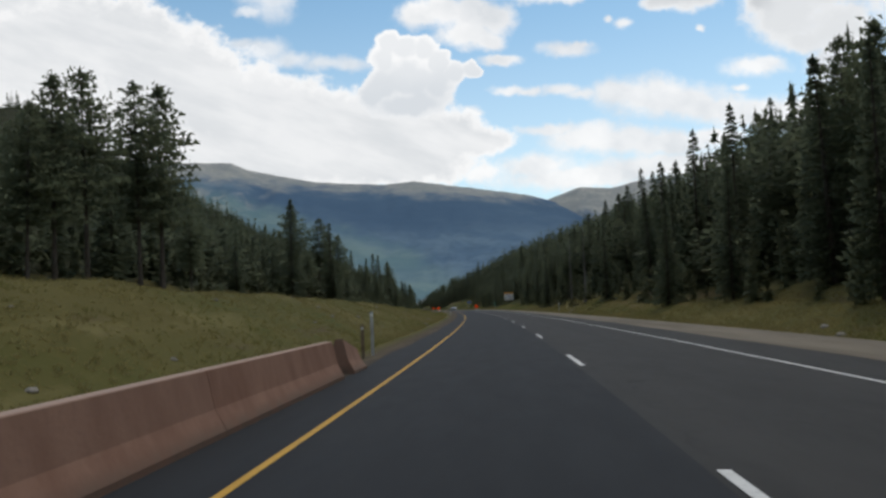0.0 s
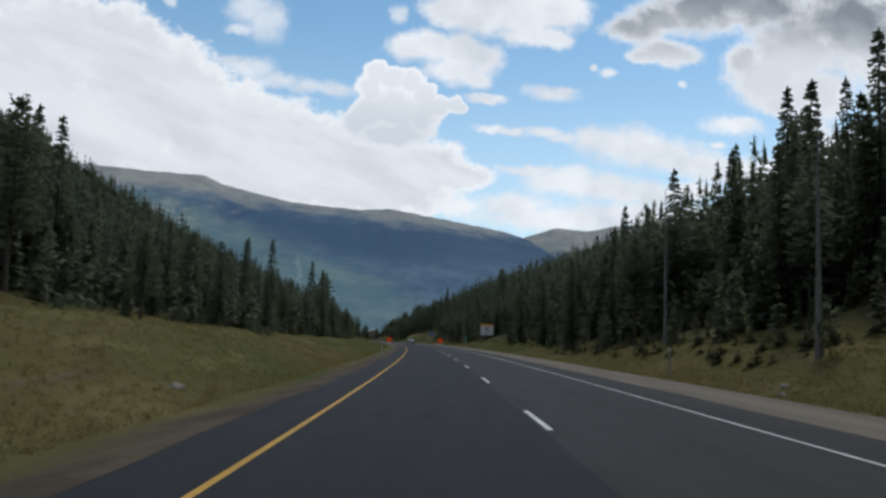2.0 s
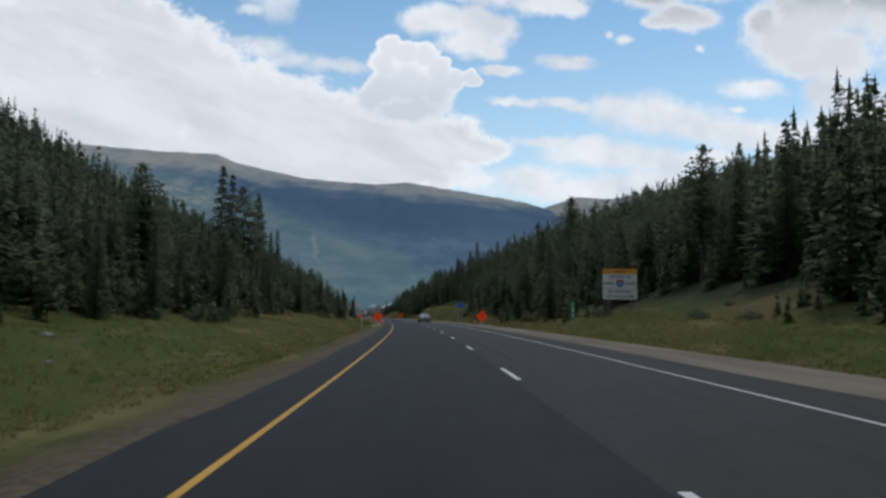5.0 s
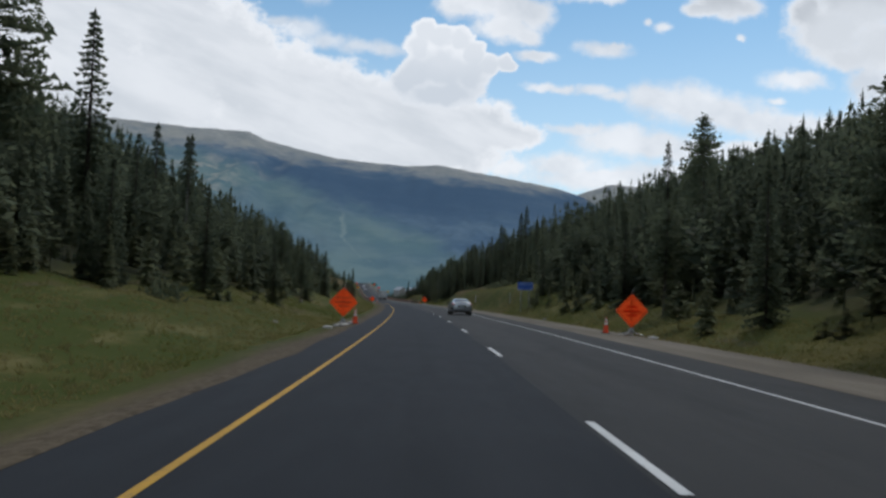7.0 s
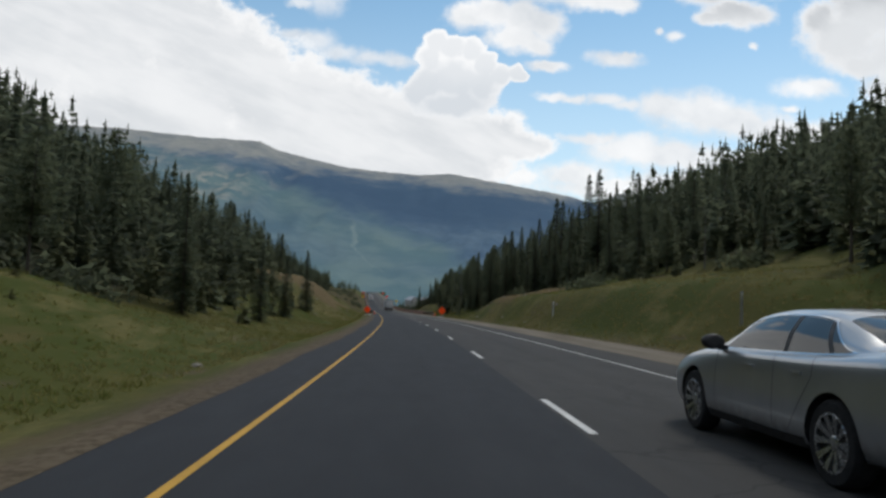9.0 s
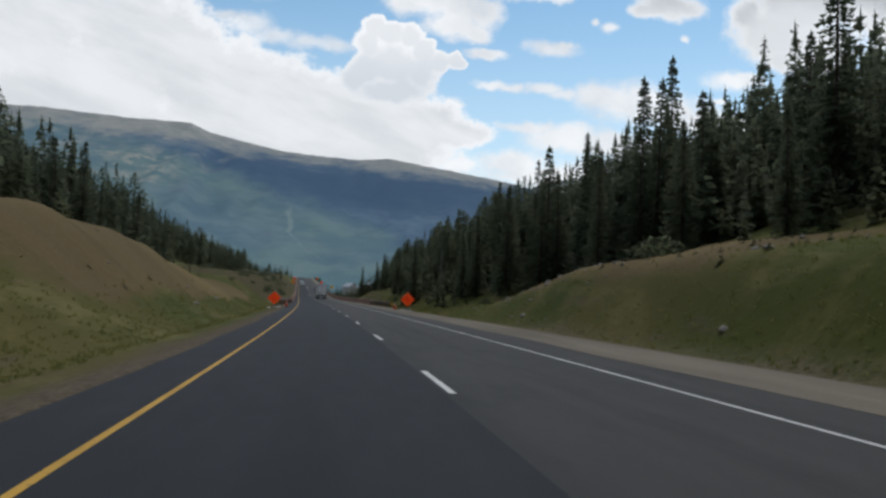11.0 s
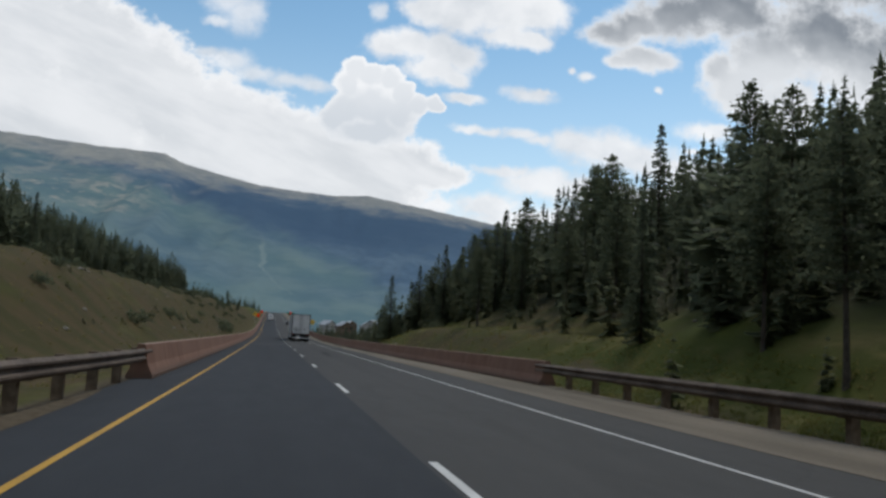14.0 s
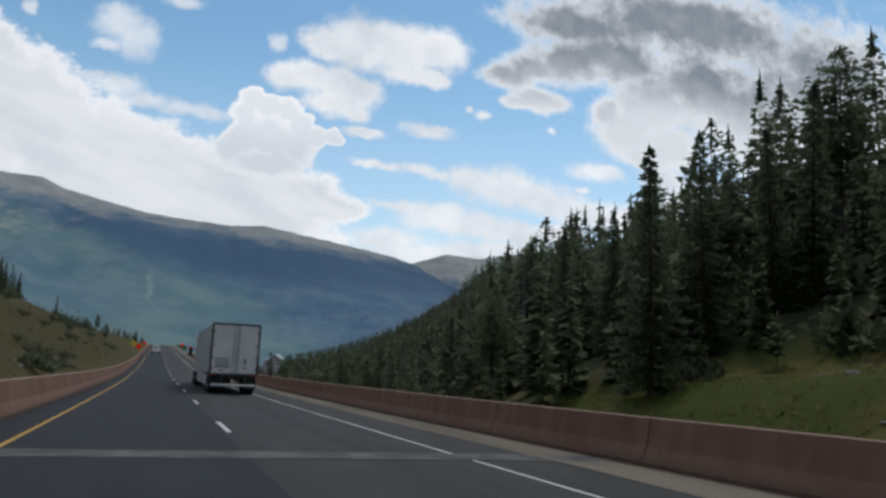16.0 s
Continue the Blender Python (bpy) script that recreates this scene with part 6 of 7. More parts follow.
M_STONE = plain("pale_stone", (0.24, 0.22, 0.19), 0.9, 0, 0.2, 0.3, 5.0)
stones = []
for k in range(3):
    bm = bmesh.new()
    bmesh.ops.create_icosphere(bm, subdivisions=2, radius=1.0)
    for v in bm.verts:
        v.co *= 1 + 0.35 * noise.noise(v.co * 1.3 + Vector((k * 7.0, 0, 0)))
        v.co.z *= 0.55
    o = part("stone", bm, M_STONE)
    stones.append(o.data)
    bpy.data.objects.remove(o)
for k in range(240):
    left = rng.random() < 0.55
    s = rng.choice((rng.uniform(5, 90), rng.uniform(350, 390), rng.uniform(470, 505))) if k % 2 else rng.uniform(0, 500)
    w = -rng.uniform(4.2, 13) if left else rng.uniform(10, 19)
    if k >= 120:
        s, w = (rng.uniform(364, 391), rng.uniform(11.5, 16.5)) if k < 190 else (rng.uniform(446, 560), -rng.uniform(6, 15))
    st = new("stone", stones[rng.randrange(3)])
    q = rng.uniform(0.06, 0.22) if k < 120 else rng.uniform(0.05, 0.15)
    st.matrix_world = ground_pose(s, w, rng.uniform(0, 360)) @ Matrix.Diagonal((q, q * rng.uniform(0.7, 1.2), q, 1))
    tagged(st, "pale stone lying in the roadside grass", "stone", "roadside stones")

# ---- the silver sedan ----
def hermite(xs, ys, x):
    """A smooth curve through the points, for arrays."""
    xs, ys, x = np.asarray(xs, float), np.asarray(ys, float), np.asarray(x, float)
    d = np.diff(ys) / np.diff(xs)
    m = np.concatenate([[d[0]], (d[1:] + d[:-1]) / 2, [d[-1]]])
    m[1:-1] = np.where(d[1:] * d[:-1] <= 0, 0, m[1:-1])
    i = np.clip(np.searchsorted(xs, x) - 1, 0, len(xs) - 2)
    h = xs[i + 1] - xs[i]
    t = np.clip((x - xs[i]) / h, 0, 1)
    return (2 * t**3 - 3 * t**2 + 1) * ys[i] + (t**3 - 2 * t**2 + t) * h * m[i] + (-2 * t**3 + 3 * t**2) * ys[i + 1] + (t**3 - t**2) * h * m[i + 1]


CAR_Y = [0.0, 0.05, 0.16, 0.42, 0.75, 1.10, 1.50, 2.00, 2.50, 2.95, 3.30, 3.62, 3.95, 4.35, 4.65, 4.82, 4.88]
CAR = {
    "sill": [0.42, 0.34, 0.28, 0.25, 0.23, 0.21, 0.20, 0.19, 0.19, 0.19, 0.19, 0.20, 0.21, 0.22, 0.24, 0.28, 0.34],
    "side": [0.66, 0.80, 0.88, 0.905, 0.915, 0.92, 0.92, 0.915, 0.915, 0.915, 0.92, 0.92, 0.915, 0.90, 0.83, 0.70, 0.60],
    "belt": [0.80, 0.92, 0.985, 0.985, 0.975, 0.96, 0.945, 0.935, 0.925, 0.92, 0.915, 0.90, 0.865, 0.80, 0.72, 0.62, 0.55],
    "beltx": [0.62, 0.76, 0.83, 0.865, 0.875, 0.88, 0.88, 0.88, 0.88, 0.875, 0.87, 0.86, 0.85, 0.82, 0.75, 0.63, 0.54],
    "glassx": [0.54, 0.68, 0.74, 0.76, 0.765, 0.775, 0.785, 0.79, 0.79, 0.785, 0.78, 0.77, 0.74, 0.70, 0.62, 0.5, 0.42],
    "glass": [0.86, 0.98, 1.055, 1.06, 1.04, 1.01, 0.985, 0.97, 0.96, 0.955, 0.95, 0.94, 0.90, 0.83, 0.745, 0.65, 0.58],
    "roofx": [0.45, 0.58, 0.62, 0.62, 0.62, 0.60, 0.565, 0.56, 0.56, 0.57, 0.60, 0.62, 0.58, 0.50, 0.42, 0.35, 0.30],
    "roof": [0.89, 1.01, 1.105, 1.115, 1.13, 1.245, 1.35, 1.395, 1.39, 1.325, 1.17, 1.00, 0.935, 0.865, 0.78, 0.68, 0.60],
}


def car_section(y):
    c = {k: float(hermite(CAR_Y, v, y)) for k, v in CAR.items()}
    mid = (c["sill"] + 0.30 + c["belt"]) / 2
    return [(0, c["sill"]), (c["side"] * 0.80, c["sill"]), (c["side"] * 0.965, c["sill"] + 0.09), (c["side"], c["sill"] + 0.30), (c["side"] * 0.988, mid), (c["beltx"], c["belt"]),
            (c["glassx"], c["glass"]), ((c["glassx"] + c["roofx"]) / 2 + 0.035, c["glass"] + 0.52 * (c["roof"] - 0.05 - c["glass"])), (c["roofx"], c["roof"] - 0.055), (c["roofx"] * 0.6, c["roof"] - 0.012), (0, c["roof"])]


def car_point(y, v, side=1, off=0.0):
    pts = car_section(y)
    k = np.arange(11)
    x, z = float(hermite(k, [p[0] for p in pts], v)), float(hermite(k, [p[1] for p in pts], v))
    if off:
        e = 0.02
        a = Vector((float(hermite(k, [p[0] for p in pts], v + e)), 0, float(hermite(k, [p[1] for p in pts], v + e)))) - Vector((float(hermite(k, [p[0] for p in pts], v - e)), 0, float(hermite(k, [p[1] for p in pts], v - e))))
        p2, p1 = car_section(min(4.87, y + 0.03)), car_section(max(0.005, y - 0.03))
        b = Vector((float(hermite(k, [p[0] for p in p2], v) - hermite(k, [p[0] for p in p1], v)), 0.06, float(hermite(k, [p[1] for p in p2], v) - hermite(k, [p[1] for p in p1], v))))
        n = b.cross(a).normalized()
        if n.x < 0 and v < 9 or n.z < 0 and v >= 8:
            n = -n
        return Vector((side * (x + n.x * off), y + n.y * off, z + n.z * off))
    return Vector((side * x, y, z))


def metallic_paint():
    k = Mat("silver_car_paint", 0.30, 0.75, 0.5)
    co = k.coords("Object")
    c = k.mix(k.range(k.noise(co, 1.5, 3), 0.3, 0.7), (0.36, 0.375, 0.39), (0.42, 0.435, 0.45))
    z = k.n("ShaderNodeSeparateXYZ")
    k.t.links.new(co, z.inputs[0])
    c = k.mix(k.math("MULTIPLY", k.range(z.outputs[2], 0.22, 0.5, 0.6, 0.0), k.range(k.noise(co, 8.0, 4), 0.35, 0.65)), c, (0.16, 0.15, 0.14))
    k.colour(c)
    k.b.inputs["Coat Weight"].default_value, k.b.inputs["Coat Roughness"].default_value = 0.8, 0.06
    return k.m


def glass_dark():
    k = Mat("tinted_car_glass", 0.04, 0.0, 0.6)
    k.colour((0.022, 0.028, 0.028))
    k.b.inputs["IOR"].default_value = 1.5
    return k.m


M_PAINT = metallic_paint()
M_CARGLASS = glass_dark()
M_TAIL = plain("red_lamp_lens", (0.42, 0.012, 0.018), 0.12, 0, 0.6, 0.15, 9.0, 0.6)
M_CLEAR = plain("pale_lamp_lens", (0.52, 0.42, 0.42), 0.12, 0, 0.6, 0.1, 9.0, 0.6)
M_CHROME = plain("bright_chrome", (0.72, 0.72, 0.73), 0.12, 1.0, 0.5, 0.05)
M_ALLOY = plain("machined_alloy", (0.52, 0.53, 0.54), 0.28, 0.95, 0.5, 0.1)
M_TYRE = plain("tyre_rubber", (0.022, 0.022, 0.023), 0.85, 0, 0.2, 0.25, 9.0)
M_TRIM = plain("black_plastic_trim", (0.02, 0.02, 0.021), 0.55, 0, 0.4, 0.15, 6.0)
M_PLATE = plain("number_plate_face", (0.46, 0.50, 0.50), 0.5, 0, 0.3, 0.1, 8.0)
M_PLATEINK = plain("number_plate_ink", (0.07, 0.16, 0.14), 0.6)


def patch(name, material, parent, lo, hi, v0, v1, side, ny=14, nv=8, off=0.004, label="", thick=0.0):
    """A panel laid on the car's skin between two edges lo(v) and hi(v)."""
    bm = bmesh.new()
    grid = []
    for j in range(nv + 1):
        v = v0 + (v1 - v0) * j / nv
        grid.append([bm.verts.new(car_point(lo(v) + (hi(v) - lo(v)) * i / ny, v, side, off)) for i in range(ny + 1)])
    for j in range(nv):
        for i in range(ny):
            q = (grid[j][i], grid[j][i + 1], grid[j + 1][i + 1], grid[j + 1][i])
            bm.faces.new(q if side > 0 else q[::-1])
    return part(name, bm, material, parent, label, True)


def both(name, material, parent, lo, hi, v0, ny=16, nv=10, off=0.004, label=""):
    """A panel across the car's middle, such as a windscreen."""
    bm = bmesh.new()
    grid = []
    vs = [v0 + (10 - v0) * j / nv for j in range(nv + 1)]
    line = [(v, 1) for v in vs] + [(v, -1) for v in vs[::-1][1:]]
    for v, sd in line:
        grid.append([bm.verts.new(car_point(lo(v) + (hi(v) - lo(v)) * i / ny, min(v, 9.97), sd, off)) for i in range(ny + 1)])
    for j in range(len(grid) - 1):
        for i in range(ny):
            bm.faces.new((grid[j][i], grid[j][i + 1], grid[j + 1][i + 1], grid[j + 1][i]))
    return part(name, bm, material, parent, label, True)


def wheel(parent, x, y, r, width, side, spokes=10, name="wheel"):
    hub = part(name, spun([(r * 0.60, -width * 0.5), (r * 0.93, -width * 0.5), (r * 0.985, -width * 0.38), (r, -width * 0.2), (r, width * 0.2), (r * 0.985, width * 0.38), (r * 0.93, width * 0.5), (r * 0.69, width * 0.5), (r * 0.66, width * 0.40), (r * 0.60, width * 0.10)], sides=40, axis="X"), M_TYRE, parent, "black tyre", True)
    hub.matrix_local = Matrix.Translation((x, y, r)) @ (Matrix.Identity(4) if side > 0 else Matrix.Rotation(math.pi, 4, "Z"))
    bm = spun([(r * 0.69, width * 0.36), (r * 0.69, width * 0.49), (r * 0.655, width * 0.49), (r * 0.63, width * 0.30), (r * 0.1, width * 0.16), (r * 0.1, width * 0.10), (r * 0.69, width * 0.10)], sides=40, axis="X")
    rim = part("rim", bm, M_TRIM, hub, "dark inner rim", True)
    edge_ring = bmesh.new()
    for k in range(40):
        a0, a1 = 2 * math.pi * k / 40, 2 * math.pi * (k + 1) / 40
        q = []
        for rr, a in ((r * 0.645, a0), (r * 0.645, a1), (r * 0.695, a1), (r * 0.695, a0)):
            q.append(edge_ring.verts.new((width * 0.505, rr * math.cos(a), rr * math.sin(a))))
        edge_ring.faces.new(q)
    for k in range(spokes):
        for d in (-0.085, 0.085):
            a = 2 * math.pi * k / spokes + d
            n = Vector((0, math.cos(a), math.sin(a)))
            t = Vector((0, -math.sin(a), math.cos(a)))
            c = Vector((width * 0.30, 0, 0))
            inner = c + Vector((0, math.cos(a - d * 0.6), math.sin(a - d * 0.6))) * r * 0.14
            outer = Vector((width * 0.49, 0, 0)) + n * r * 0.66
            q = [inner - t * 0.009, inner + t * 0.009, outer + t * 0.012, outer - t * 0.012]
            top = [edge_ring.verts.new(p + Vector((0.012, 0, 0))) for p in q]
            low = [edge_ring.verts.new(p - Vector((0.03, 0, 0))) for p in q]
            edge_ring.faces.new(top)
            for i in range(4):
                edge_ring.faces.new((top[i], low[i], low[(i + 1) % 4], top[(i + 1) % 4]))
    part("spokes", edge_ring, M_ALLOY, hub, "silver alloy spokes")
    cap = spun([(r * 0.17, width * 0.26), (r * 0.17, width * 0.38), (r * 0.12, width * 0.42)], sides=20, axis="X")
    part("hub_cap", cap, M_ALLOY, hub, smooth_faces=True)
    return hub


def sedan(m):
    car = new("car")
    ys = np.unique(np.concatenate([np.linspace(0, 0.45, 14), np.linspace(0.45, 4.4, 56), np.linspace(4.4, 4.88, 14)]))
    vs = np.linspace(0, 10, 41)
    bm = bmesh.new()
    rings = []
    for y in ys:
        half = [car_point(float(y), float(v)) for v in vs]
        ring = [bm.verts.new(p) for p in half] + [bm.verts.new((-p.x, p.y, p.z)) for p in half[-2:0:-1]]
        rings.append(ring)
    n = len(rings[0])
    for i in range(len(rings) - 1):
        for j in range(n):
            bm.faces.new((rings[i][j], rings[i][(j + 1) % n], rings[i + 1][(j + 1) % n], rings[i + 1][j]))
    bm.faces.new(rings[0])
    bm.faces.new(rings[-1][::-1])
    bmesh.ops.recalc_face_normals(bm, faces=list(bm.faces))
    body = part("body", bm, M_PAINT, None, "metallic silver bodywork")
    cutters = bmesh.new()
    for y in (1.08, 3.905):
        for sd in (-1, 1):
            rod((sd * 0.60, y, 0.335), (sd * 1.2, y, 0.335), 0.385, cutters, sides=48)
    cut = part("cutter", cutters, M_TRIM)
    mod = body.modifiers.new("arches", "BOOLEAN")
    mod.operation, mod.object, mod.solver = "DIFFERENCE", cut, "EXACT"
    bpy.context.view_layer.update()
    me = bpy.data.meshes.new_from_object(body.evaluated_get(bpy.context.evaluated_depsgraph_get()))
    body.modifiers.clear()
    body.data = me
    me.materials.clear()
    me.materials.append(M_PAINT)
    me.materials.append(M_TRIM)
    for f in me.polygons:
        c = f.center
        near = min(math.hypot(c.y - y, c.z - 0.335) for y in (1.08, 3.905))
        f.material_index = 1 if (near < 0.388 and abs(c.x) < 0.93 and abs(f.normal.x) < 0.99 and near > 0.37) or (near < 0.37 and abs(c.x) < 0.65) or (c.z < 0.26) else 0
        f.use_smooth = True
    me.set_sharp_from_angle(angle=radians(35))
    bpy.data.objects.remove(cut)
    body.parent = car
    for sd in (-1, 1):
        patch("side_window", M_CARGLASS, car, lambda v: 2.06, lambda v: 3.38 - 0.30 * (v - 6.1), 6.12, 7.75, sd, label="dark tinted front door glass")
        patch("side_window", M_CARGLASS, car, lambda v: 1.30 + 0.14 * (v - 6.1), lambda v: 1.99, 6.12, 7.75, sd, label="dark tinted rear door glass")
        patch("quarter_window", M_CARGLASS, car, lambda v: 0.98 + 0.31 * (v - 6.1), lambda v: 1.25 + 0.14 * (v - 6.1), 6.14, 7.6, sd, ny=6, label="small dark quarter glass")
        patch("window_trim", M_CHROME, car, lambda v: 0.93, lambda v: 3.46, 6.00, 6.10, sd, ny=30, nv=2, off=0.006, label="chrome strip below the windows")
        patch("window_trim", M_CHROME, car, lambda v: 1.46, lambda v: 2.92, 7.80, 7.88, sd, ny=24, nv=2, off=0.006, label="chrome strip above the windows")
        patch("window_trim", M_CHROME, car, lambda v: 0.945 + 0.31 * (v - 6.1), lambda v: 0.975 + 0.31 * (v - 6.1), 6.05, 7.84, sd, ny=2, nv=12, off=0.006, label="chrome strip behind the windows")
        patch("window_trim", M_CHROME, car, lambda v: 3.39 - 0.30 * (v - 6.1), lambda v: 3.42 - 0.30 * (v - 6.1), 6.05, 7.84, sd, ny=2, nv=12, off=0.006, label="chrome strip before the windows")
        patch("pillar", M_TRIM, car, lambda v: 1.24 + 0.14 * (v - 6.1), lambda v: 1.31 + 0.14 * (v - 6.1), 6.12, 7.72, sd, ny=2, off=0.005, label="black strip between rear door and quarter glass")
        patch("pillar", M_TRIM, car, lambda v: 1.985, lambda v: 2.065, 6.12, 7.78, sd, ny=3, off=0.005, label="black door pillar")
        for y in (1.36, 2.02, 3.28):
            patch("door_seam", M_TRIM, car, lambda v, y=y: y + (0.18 * (4.4 - v) if y < 1.5 and v < 4.4 else 0), lambda v, y=y: y + 0.008 + (0.18 * (4.4 - v) if y < 1.5 and v < 4.4 else 0), 2.3, 5.95, sd, ny=1, nv=14, off=0.002)
        patch("sill_trim", M_TRIM, car, lambda v: 1.5, lambda v: 3.5, 1.5, 2.1, sd, ny=20, nv=3, off=0.004, label="black sill strip")
        tail = patch("tail_light", M_TAIL, car, lambda v: 0.012, lambda v: 0.17 + 0.40 * min(1, max(0, (v - 4.75) / 0.9)), 4.72, 5.75, sd, ny=14, nv=6, off=0.012, label="red wraparound tail light")
        patch("reverse_lamp", M_CLEAR, tail, lambda v: 0.02, lambda v: 0.10, 5.0, 5.3, sd, ny=6, nv=3, off=0.018, label="pale reversing lamp")
        for y in (1.62, 2.50):
            h = box(sd * 0.905 - 0.018, sd * 0.905 + 0.018, y - 0.10, y + 0.10, 0.815, 0.842)
            part("door_handle", h, M_PAINT, car, "silver door handle", bevel=0.008)
        shell = bmesh.new()
        bmesh.ops.create_uvsphere(shell, u_segments=16, v_segments=10, radius=1.0, matrix=Matrix.Translation((sd * 0.97, 3.20, 1.02)) @ Matrix.Diagonal((0.125, 0.095, 0.082, 1)))
        for v in shell.verts:
            v.co.y = max(v.co.y, 3.145)
        arm = part("mirror", shell, M_TRIM, car, "dark door mirror", True)
        part("mirror_stalk", box(sd * 0.86 - 0.05, sd * 0.86 + 0.05, 3.18, 3.25, 0.935, 0.985), M_TRIM, arm)
        for y in (1.08, 3.905):
            wheel(car, sd * 0.80, y, 0.335, 0.215, sd)
        patch("lower_grille", M_TRIM, car, lambda v: 0.02, lambda v: 0.14, 2.1, 2.8, sd, ny=6, nv=3, off=0.01, label="black bumper vent")
        part("exhaust_tip", rod((sd * 0.52, -0.03, 0.285), (sd * 0.52, 0.14, 0.285), 0.045, sides=16), M_CHROME, car)
    both("rear_window", M_CARGLASS, car, lambda v: 0.80 + 0.02 * (10 - v), lambda v: 1.47 - 0.05 * (10 - v), 8.12, label="dark rear window")
    both("windscreen", M_CARGLASS, car, lambda v: 2.98 + 0.03 * (10 - v), lambda v: 3.60 - 0.02 * (10 - v), 8.1, label="dark windscreen")
    part("bumper_trim", box(-0.66, 0.66, -0.012, 0.10, 0.30, 0.42), M_TRIM, car, "black lower bumper", bevel=0.03)
    plate = part("number_plate", box(-0.155, 0.155, -0.022, -0.004, 0.66, 0.81), M_PLATE, car, "number plate with blurred characters", bevel=0.004)
    part("plate_bar", box(-0.12, 0.12, -0.026, -0.0225, 0.70, 0.765), M_PLATEINK, plate)
    part("plate_recess", box(-0.34, 0.34, -0.006, 0.02, 0.62, 0.84), M_TRIM, car, "dark recess round the plate", bevel=0.01)
    part("trunk_trim", box(-0.42, 0.42, -0.012, 0.03, 0.855, 0.885), M_CHROME, car, "bright strip over the plate", bevel=0.006)
    badge = part("badge", spun([(0.055, -0.006), (0.055, 0.006)], sides=24, axis="X"), M_CHROME, car)
    badge.matrix_local = Matrix.Translation((0, 0.035, 0.955)) @ Matrix.Rotation(radians(90), 4, "Z") @ Matrix.Diagonal((1, 1.35, 0.85, 1))
    both("spoiler_lip", M_PAINT, car, lambda v: 0.11, lambda v: 0.20, 8.4, ny=3, off=0.016, label="small silver boot lip")
    car.matrix_world = m
    return tagged(car, "silver four-door sedan with dark windows in the outer lane", "car")


sedan(along(279.6, 4.02, 0.0) @ Matrix.Rotation(math.atan(float(grade(281.0))), 4, "X"))

# ---- the lorry ahead ----
M_VAN = plain("white_trailer_panels", (0.62, 0.62, 0.61), 0.5, 0, 0.4, 0.07, 0.8)
M_GREYT = plain("grey_trailer_side", (0.52, 0.53, 0.53), 0.55, 0.1, 0.4, 0.1, 0.7)
M_FRAME = plain("dark_trailer_frame", (0.07, 0.065, 0.062), 0.6, 0.3, 0.4, 0.3, 3.0)
M_LAMPRED = plain("small_red_marker_lamp", (0.5, 0.02, 0.02), 0.2)
M_BAR = plain("grey_unreadable_lettering", (0.17, 0.18, 0.19), 0.6)


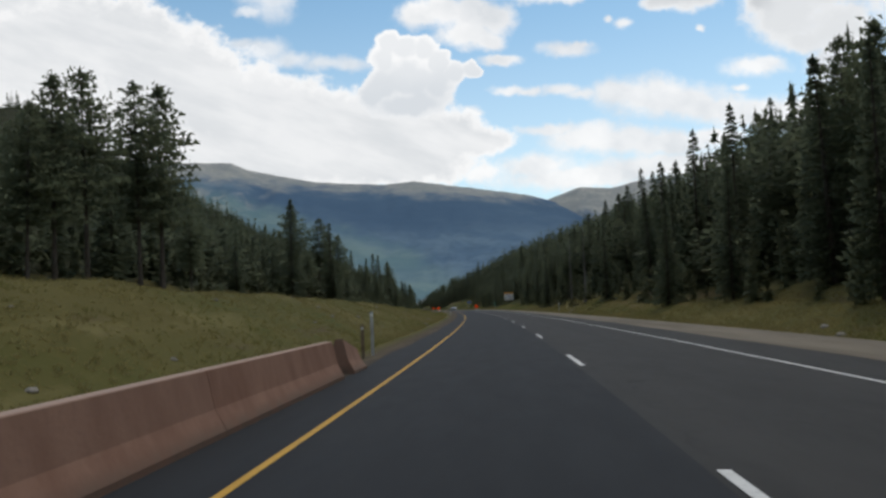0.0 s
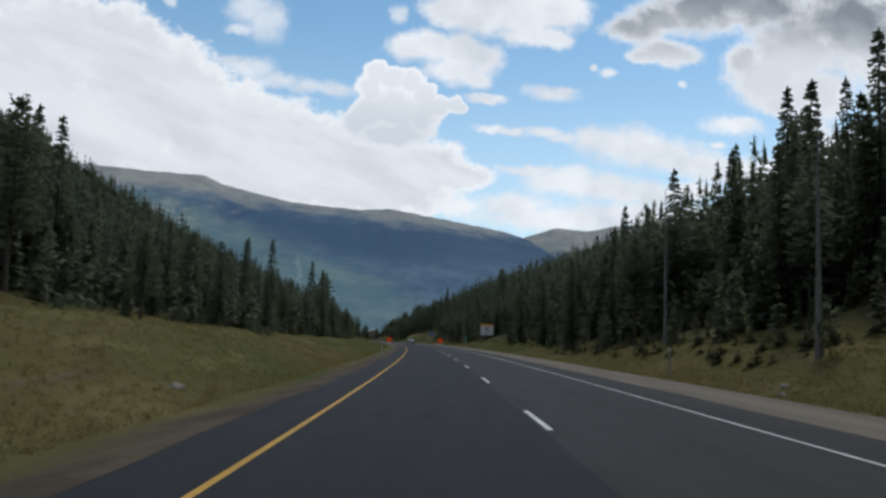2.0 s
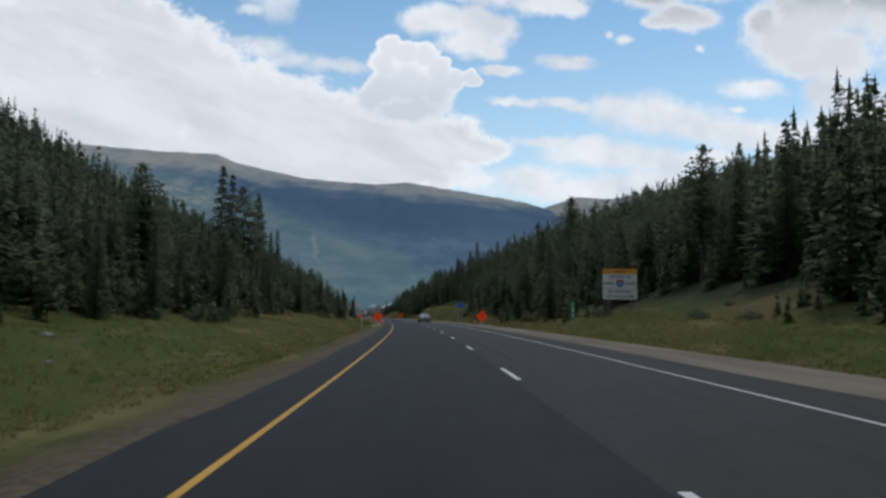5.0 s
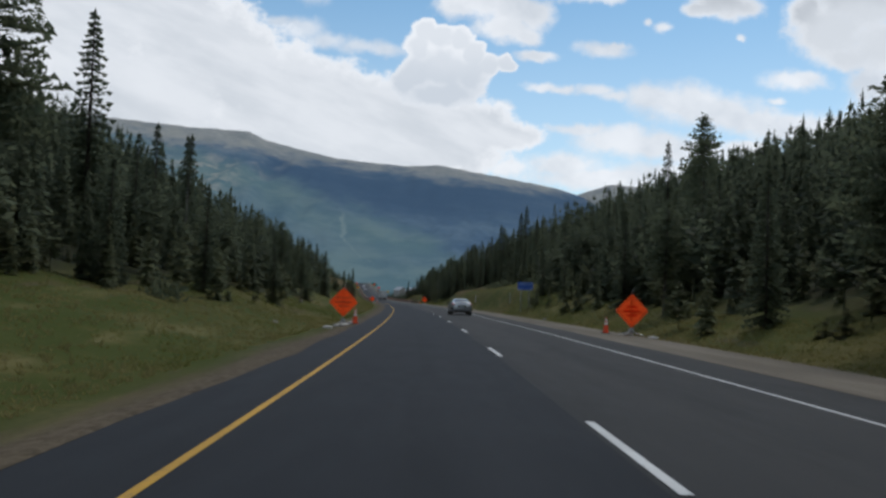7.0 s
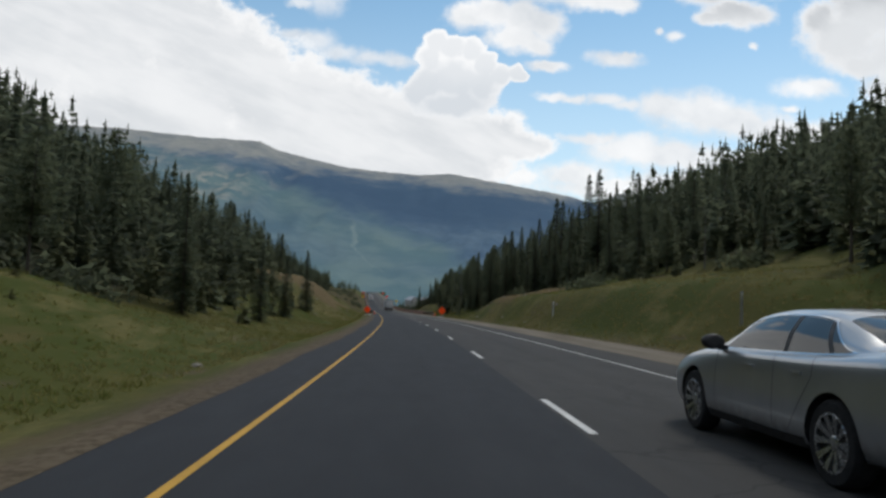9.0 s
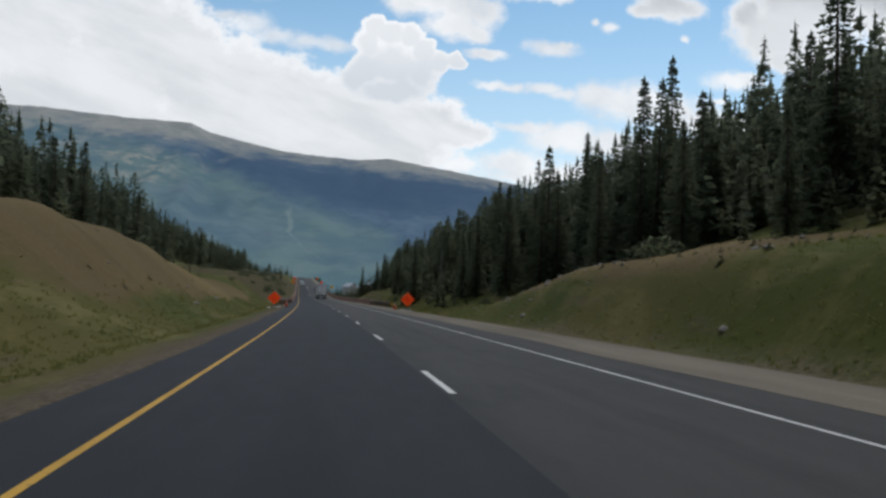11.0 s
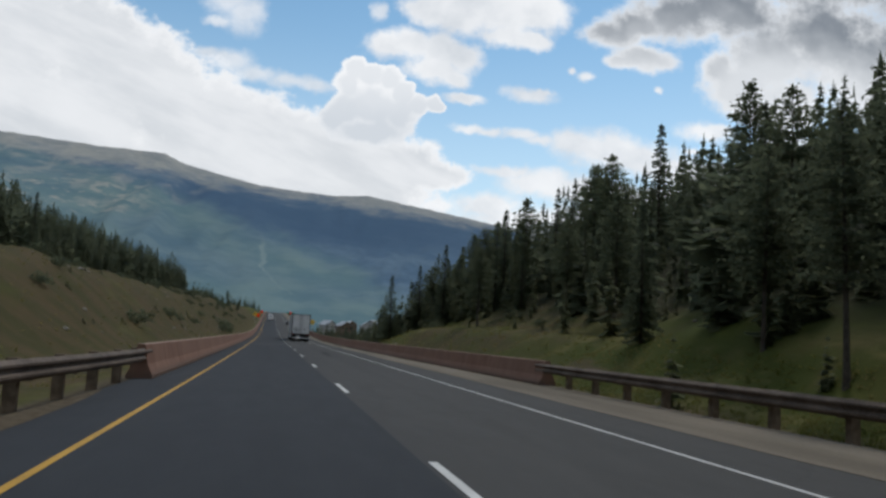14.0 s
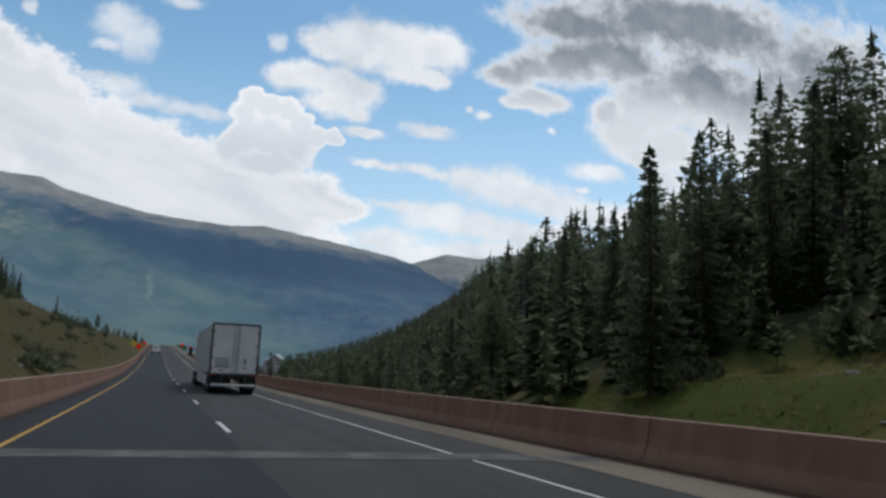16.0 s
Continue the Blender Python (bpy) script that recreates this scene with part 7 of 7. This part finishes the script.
def lorry(m):
    truck = new("truck")
    body = part("trailer_body", box(-1.27, 1.27, 0.06, 15.9, 1.18, 4.06), M_GREYT, truck, "pale box trailer sides", bevel=0.03)
    for k in range(15):
        for sd in (-1, 1):
            y = 0.9 + k * 1.03
            part("side_rib", box(sd * 1.272 - 0.008, sd * 1.272 + 0.008, y - 0.02, y + 0.02, 1.3, 3.95), M_GREYT, body)
    for x0, x1, z0, z1 in ((-1.30, -1.20, 1.10, 4.10), (1.20, 1.30, 1.10, 4.10), (-1.20, 1.20, 3.99, 4.10), (-1.20, 1.20, 1.05, 1.20)):
        part("rear_frame", box(x0, x1, -0.03, 0.10, z0, z1), M_FRAME, truck, "dark steel door frame", bevel=0.01)
    doors = []
    for sd in (-1, 1):
        door = part("rear_door", box(min(sd * 0.012, sd * 1.195), max(sd * 0.012, sd * 1.195), -0.012, 0.055, 1.205, 3.985), M_VAN, truck, "white rear door", bevel=0.006)
        doors.append(door)
        for x in (0.10, 0.20) if sd > 0 else (0.10,):
            part("lock_rod", rod((sd * x, -0.035, 1.15), (sd * x, -0.035, 4.03), 0.014), M_STEEL, door)
        for z in (1.45, 2.1, 2.8, 3.6):
            part("hinge", box(sd * 1.16 - 0.07, sd * 1.16 + 0.07, -0.03, -0.012, z - 0.035, z + 0.035), M_FRAME, door)
    left, right = doors
    for x0, x1, z in ((-1.02, -0.32, 2.02), (-1.06, -0.30, 1.86), (-1.02, -0.28, 1.70), (-1.04, -0.24, 1.56), (-0.78, -0.56, 1.36)):
        part("lettering_bar", box(x0, x1, -0.018, -0.0125, z - 0.042, z + 0.042), M_BAR, left, "grey unreadable lettering")
    part("door_handle", box(0.52, 0.60, -0.05, -0.012, 1.72, 2.05), M_FRAME, right)
    part("lettering_bar", box(0.45, 0.68, -0.018, -0.0125, 1.50, 1.56), M_BAR, right)
    for x in (-1.12, -0.95, 0.95, 1.12):
        part("tail_lamp", box(x - 0.05, x + 0.05, -0.05, -0.03, 1.08, 1.16), M_LAMPRED, truck, "red tail lamp", bevel=0.01)
    for x in (-0.3, 0.0, 0.3):
        part("marker_lamp", box(x - 0.05, x + 0.05, -0.045, -0.03, 4.03, 4.06), M_LAMPRED, truck)
    part("underride_bar", box(-1.15, 1.15, -0.03, 0.06, 0.48, 0.60), M_BAND, truck, "pale underride bar", bevel=0.01)
    for x in (-0.62, 0.62):
        part("underride_post", box(x - 0.05, x + 0.05, 0.0, 0.08, 0.60, 1.06), M_FRAME, truck)
    part("chassis", box(-0.5, 0.5, 0.3, 15.5, 0.85, 1.17), M_FRAME, truck, bevel=0.02)
    for sd in (-1, 1):
        part("mud_flap", box(sd * 0.95 - 0.3, sd * 0.95 + 0.3, 0.42, 0.44, 0.30, 1.05), M_TRIM, truck)
        part("side_skirt", box(sd * 1.22 - 0.02, sd * 1.22 + 0.02, 4.2, 12.4, 0.45, 1.15), M_GREYT, truck, bevel=0.006)
        for y in (1.15, 2.40, 15.1, 16.4):
            for x in (0.78, 1.10):
                lorry_wheel(truck, sd * x, y, sd)
        lorry_wheel(truck, sd * 1.02, 20.3, sd)
        part("mirror", box(sd * 1.52 - 0.14, sd * 1.52 + 0.14, 19.6, 19.75, 2.3, 2.95), M_TRIM, truck, "dark cab mirror", bevel=0.03)
        part("mirror_arm", rod((sd * 1.2, 19.6, 2.8), (sd * 1.5, 19.65, 2.8), 0.025), M_TRIM, truck)
        part("exhaust_stack", rod((sd * 1.12, 16.9, 1.2), (sd * 1.12, 16.9, 3.9), 0.07, sides=14), M_CHROME, truck)
    cab = part("cab", box(-1.15, 1.15, 17.0, 19.9, 1.0, 3.75), M_VAN, truck, "white tractor cab", bevel=0.16)
    part("hood", box(-0.95, 0.95, 19.8, 21.4, 0.75, 2.05), M_VAN, truck, "white engine hood", bevel=0.18)
    for sd in (-1, 1):
        part("cab_window", box(sd * 1.155 - 0.006, sd * 1.155 + 0.006, 18.7, 19.6, 2.15, 2.95), M_CARGLASS, cab)
    part("windscreen", box(-0.95, 0.95, 19.895, 19.91, 2.2, 3.0), M_CARGLASS, cab)
    truck.matrix_world = m
    return tagged(truck, "white box semi-trailer truck seen from behind on the highway", "truck")


def lorry_wheel(parent, x, y, sd):
    r, wd = 0.50, 0.27
    tyre = part("wheel", spun([(r * 0.58, -wd / 2), (r * 0.93, -wd / 2), (r, -wd * 0.36), (r, wd * 0.36), (r * 0.93, wd / 2), (r * 0.58, wd / 2)], sides=28, axis="X"), M_TYRE, parent, "black truck tyre", True)
    tyre.matrix_local = Matrix.Translation((x, y, r)) @ (Matrix.Identity(4) if sd > 0 else Matrix.Rotation(math.pi, 4, "Z"))
    part("rim", spun([(r * 0.56, 0.02), (r * 0.56, wd * 0.51), (r * 0.45, wd * 0.40), (r * 0.25, wd * 0.30), (r * 0.2, wd * 0.55), (r * 0.08, wd * 0.58)], sides=24, axis="X"), M_ALLOY, tyre, "pale steel rim", True)


lorry(along(525.5, 4.0, 0.0) @ Matrix.Rotation(math.atan(float(grade(536.0))), 4, "X") @ Matrix.Diagonal((0.93, 0.93, 0.87, 1)))


# ---- a small white car far ahead ----
def far_car(m):
    car = new("car")
    prof = [(0.0, 0.45), (0.05, 0.95), (0.25, 1.05), (0.55, 1.62), (1.0, 1.70), (2.3, 1.68), (3.1, 1.10), (4.2, 0.95), (4.5, 0.75), (4.5, 0.35), (0.1, 0.35)]
    bm = bmesh.new()
    for v in prism(prof, -0.9, 0.9, bm).verts:
        x, y, z = v.co
        tuck = 0.82 if z > 1.3 else 1.0
        v.co = Vector((y * tuck, x, z))
    bmesh.ops.recalc_face_normals(bm, faces=list(bm.faces))
    part("body", bm, M_VAN, car, "white bodywork", bevel=0.05)
    pane = part("rear_window", prism([(-0.62, 1.12), (0.62, 1.12), (0.55, 1.56), (-0.55, 1.56)], -0.01, 0.01), M_CARGLASS, car)
    pane.matrix_local = Matrix.Translation((0, 0.38, 0)) @ Matrix.Translation((0, 0, 1.3)) @ Matrix.Rotation(radians(-27), 4, "X") @ Matrix.Translation((0, -0.06, -1.3))
    for sd in (-1, 1):
        part("tail_light", box(sd * 0.72 - 0.12, sd * 0.72 + 0.12, -0.01, 0.06, 0.85, 1.02), M_TAIL, car, "red tail light", bevel=0.01)
        for y in (0.8, 3.6):
            t = part("wheel", spun([(0.2, -0.1), (0.32, -0.1), (0.33, 0), (0.32, 0.1), (0.2, 0.1)], sides=20, axis="X"), M_TYRE, car, "black tyre", True)
            t.matrix_local = Matrix.Translation((sd * 0.82, y, 0.33))
    part("number_plate", box(-0.15, 0.15, -0.02, 0.01, 0.62, 0.76), M_PLATE, car)
    car.matrix_world = m
    return tagged(car, "small white car far ahead on the highway", "car")


far_car(along(690, 0.1, 0.0))
far_car(along(742, 0.0, 0.0))
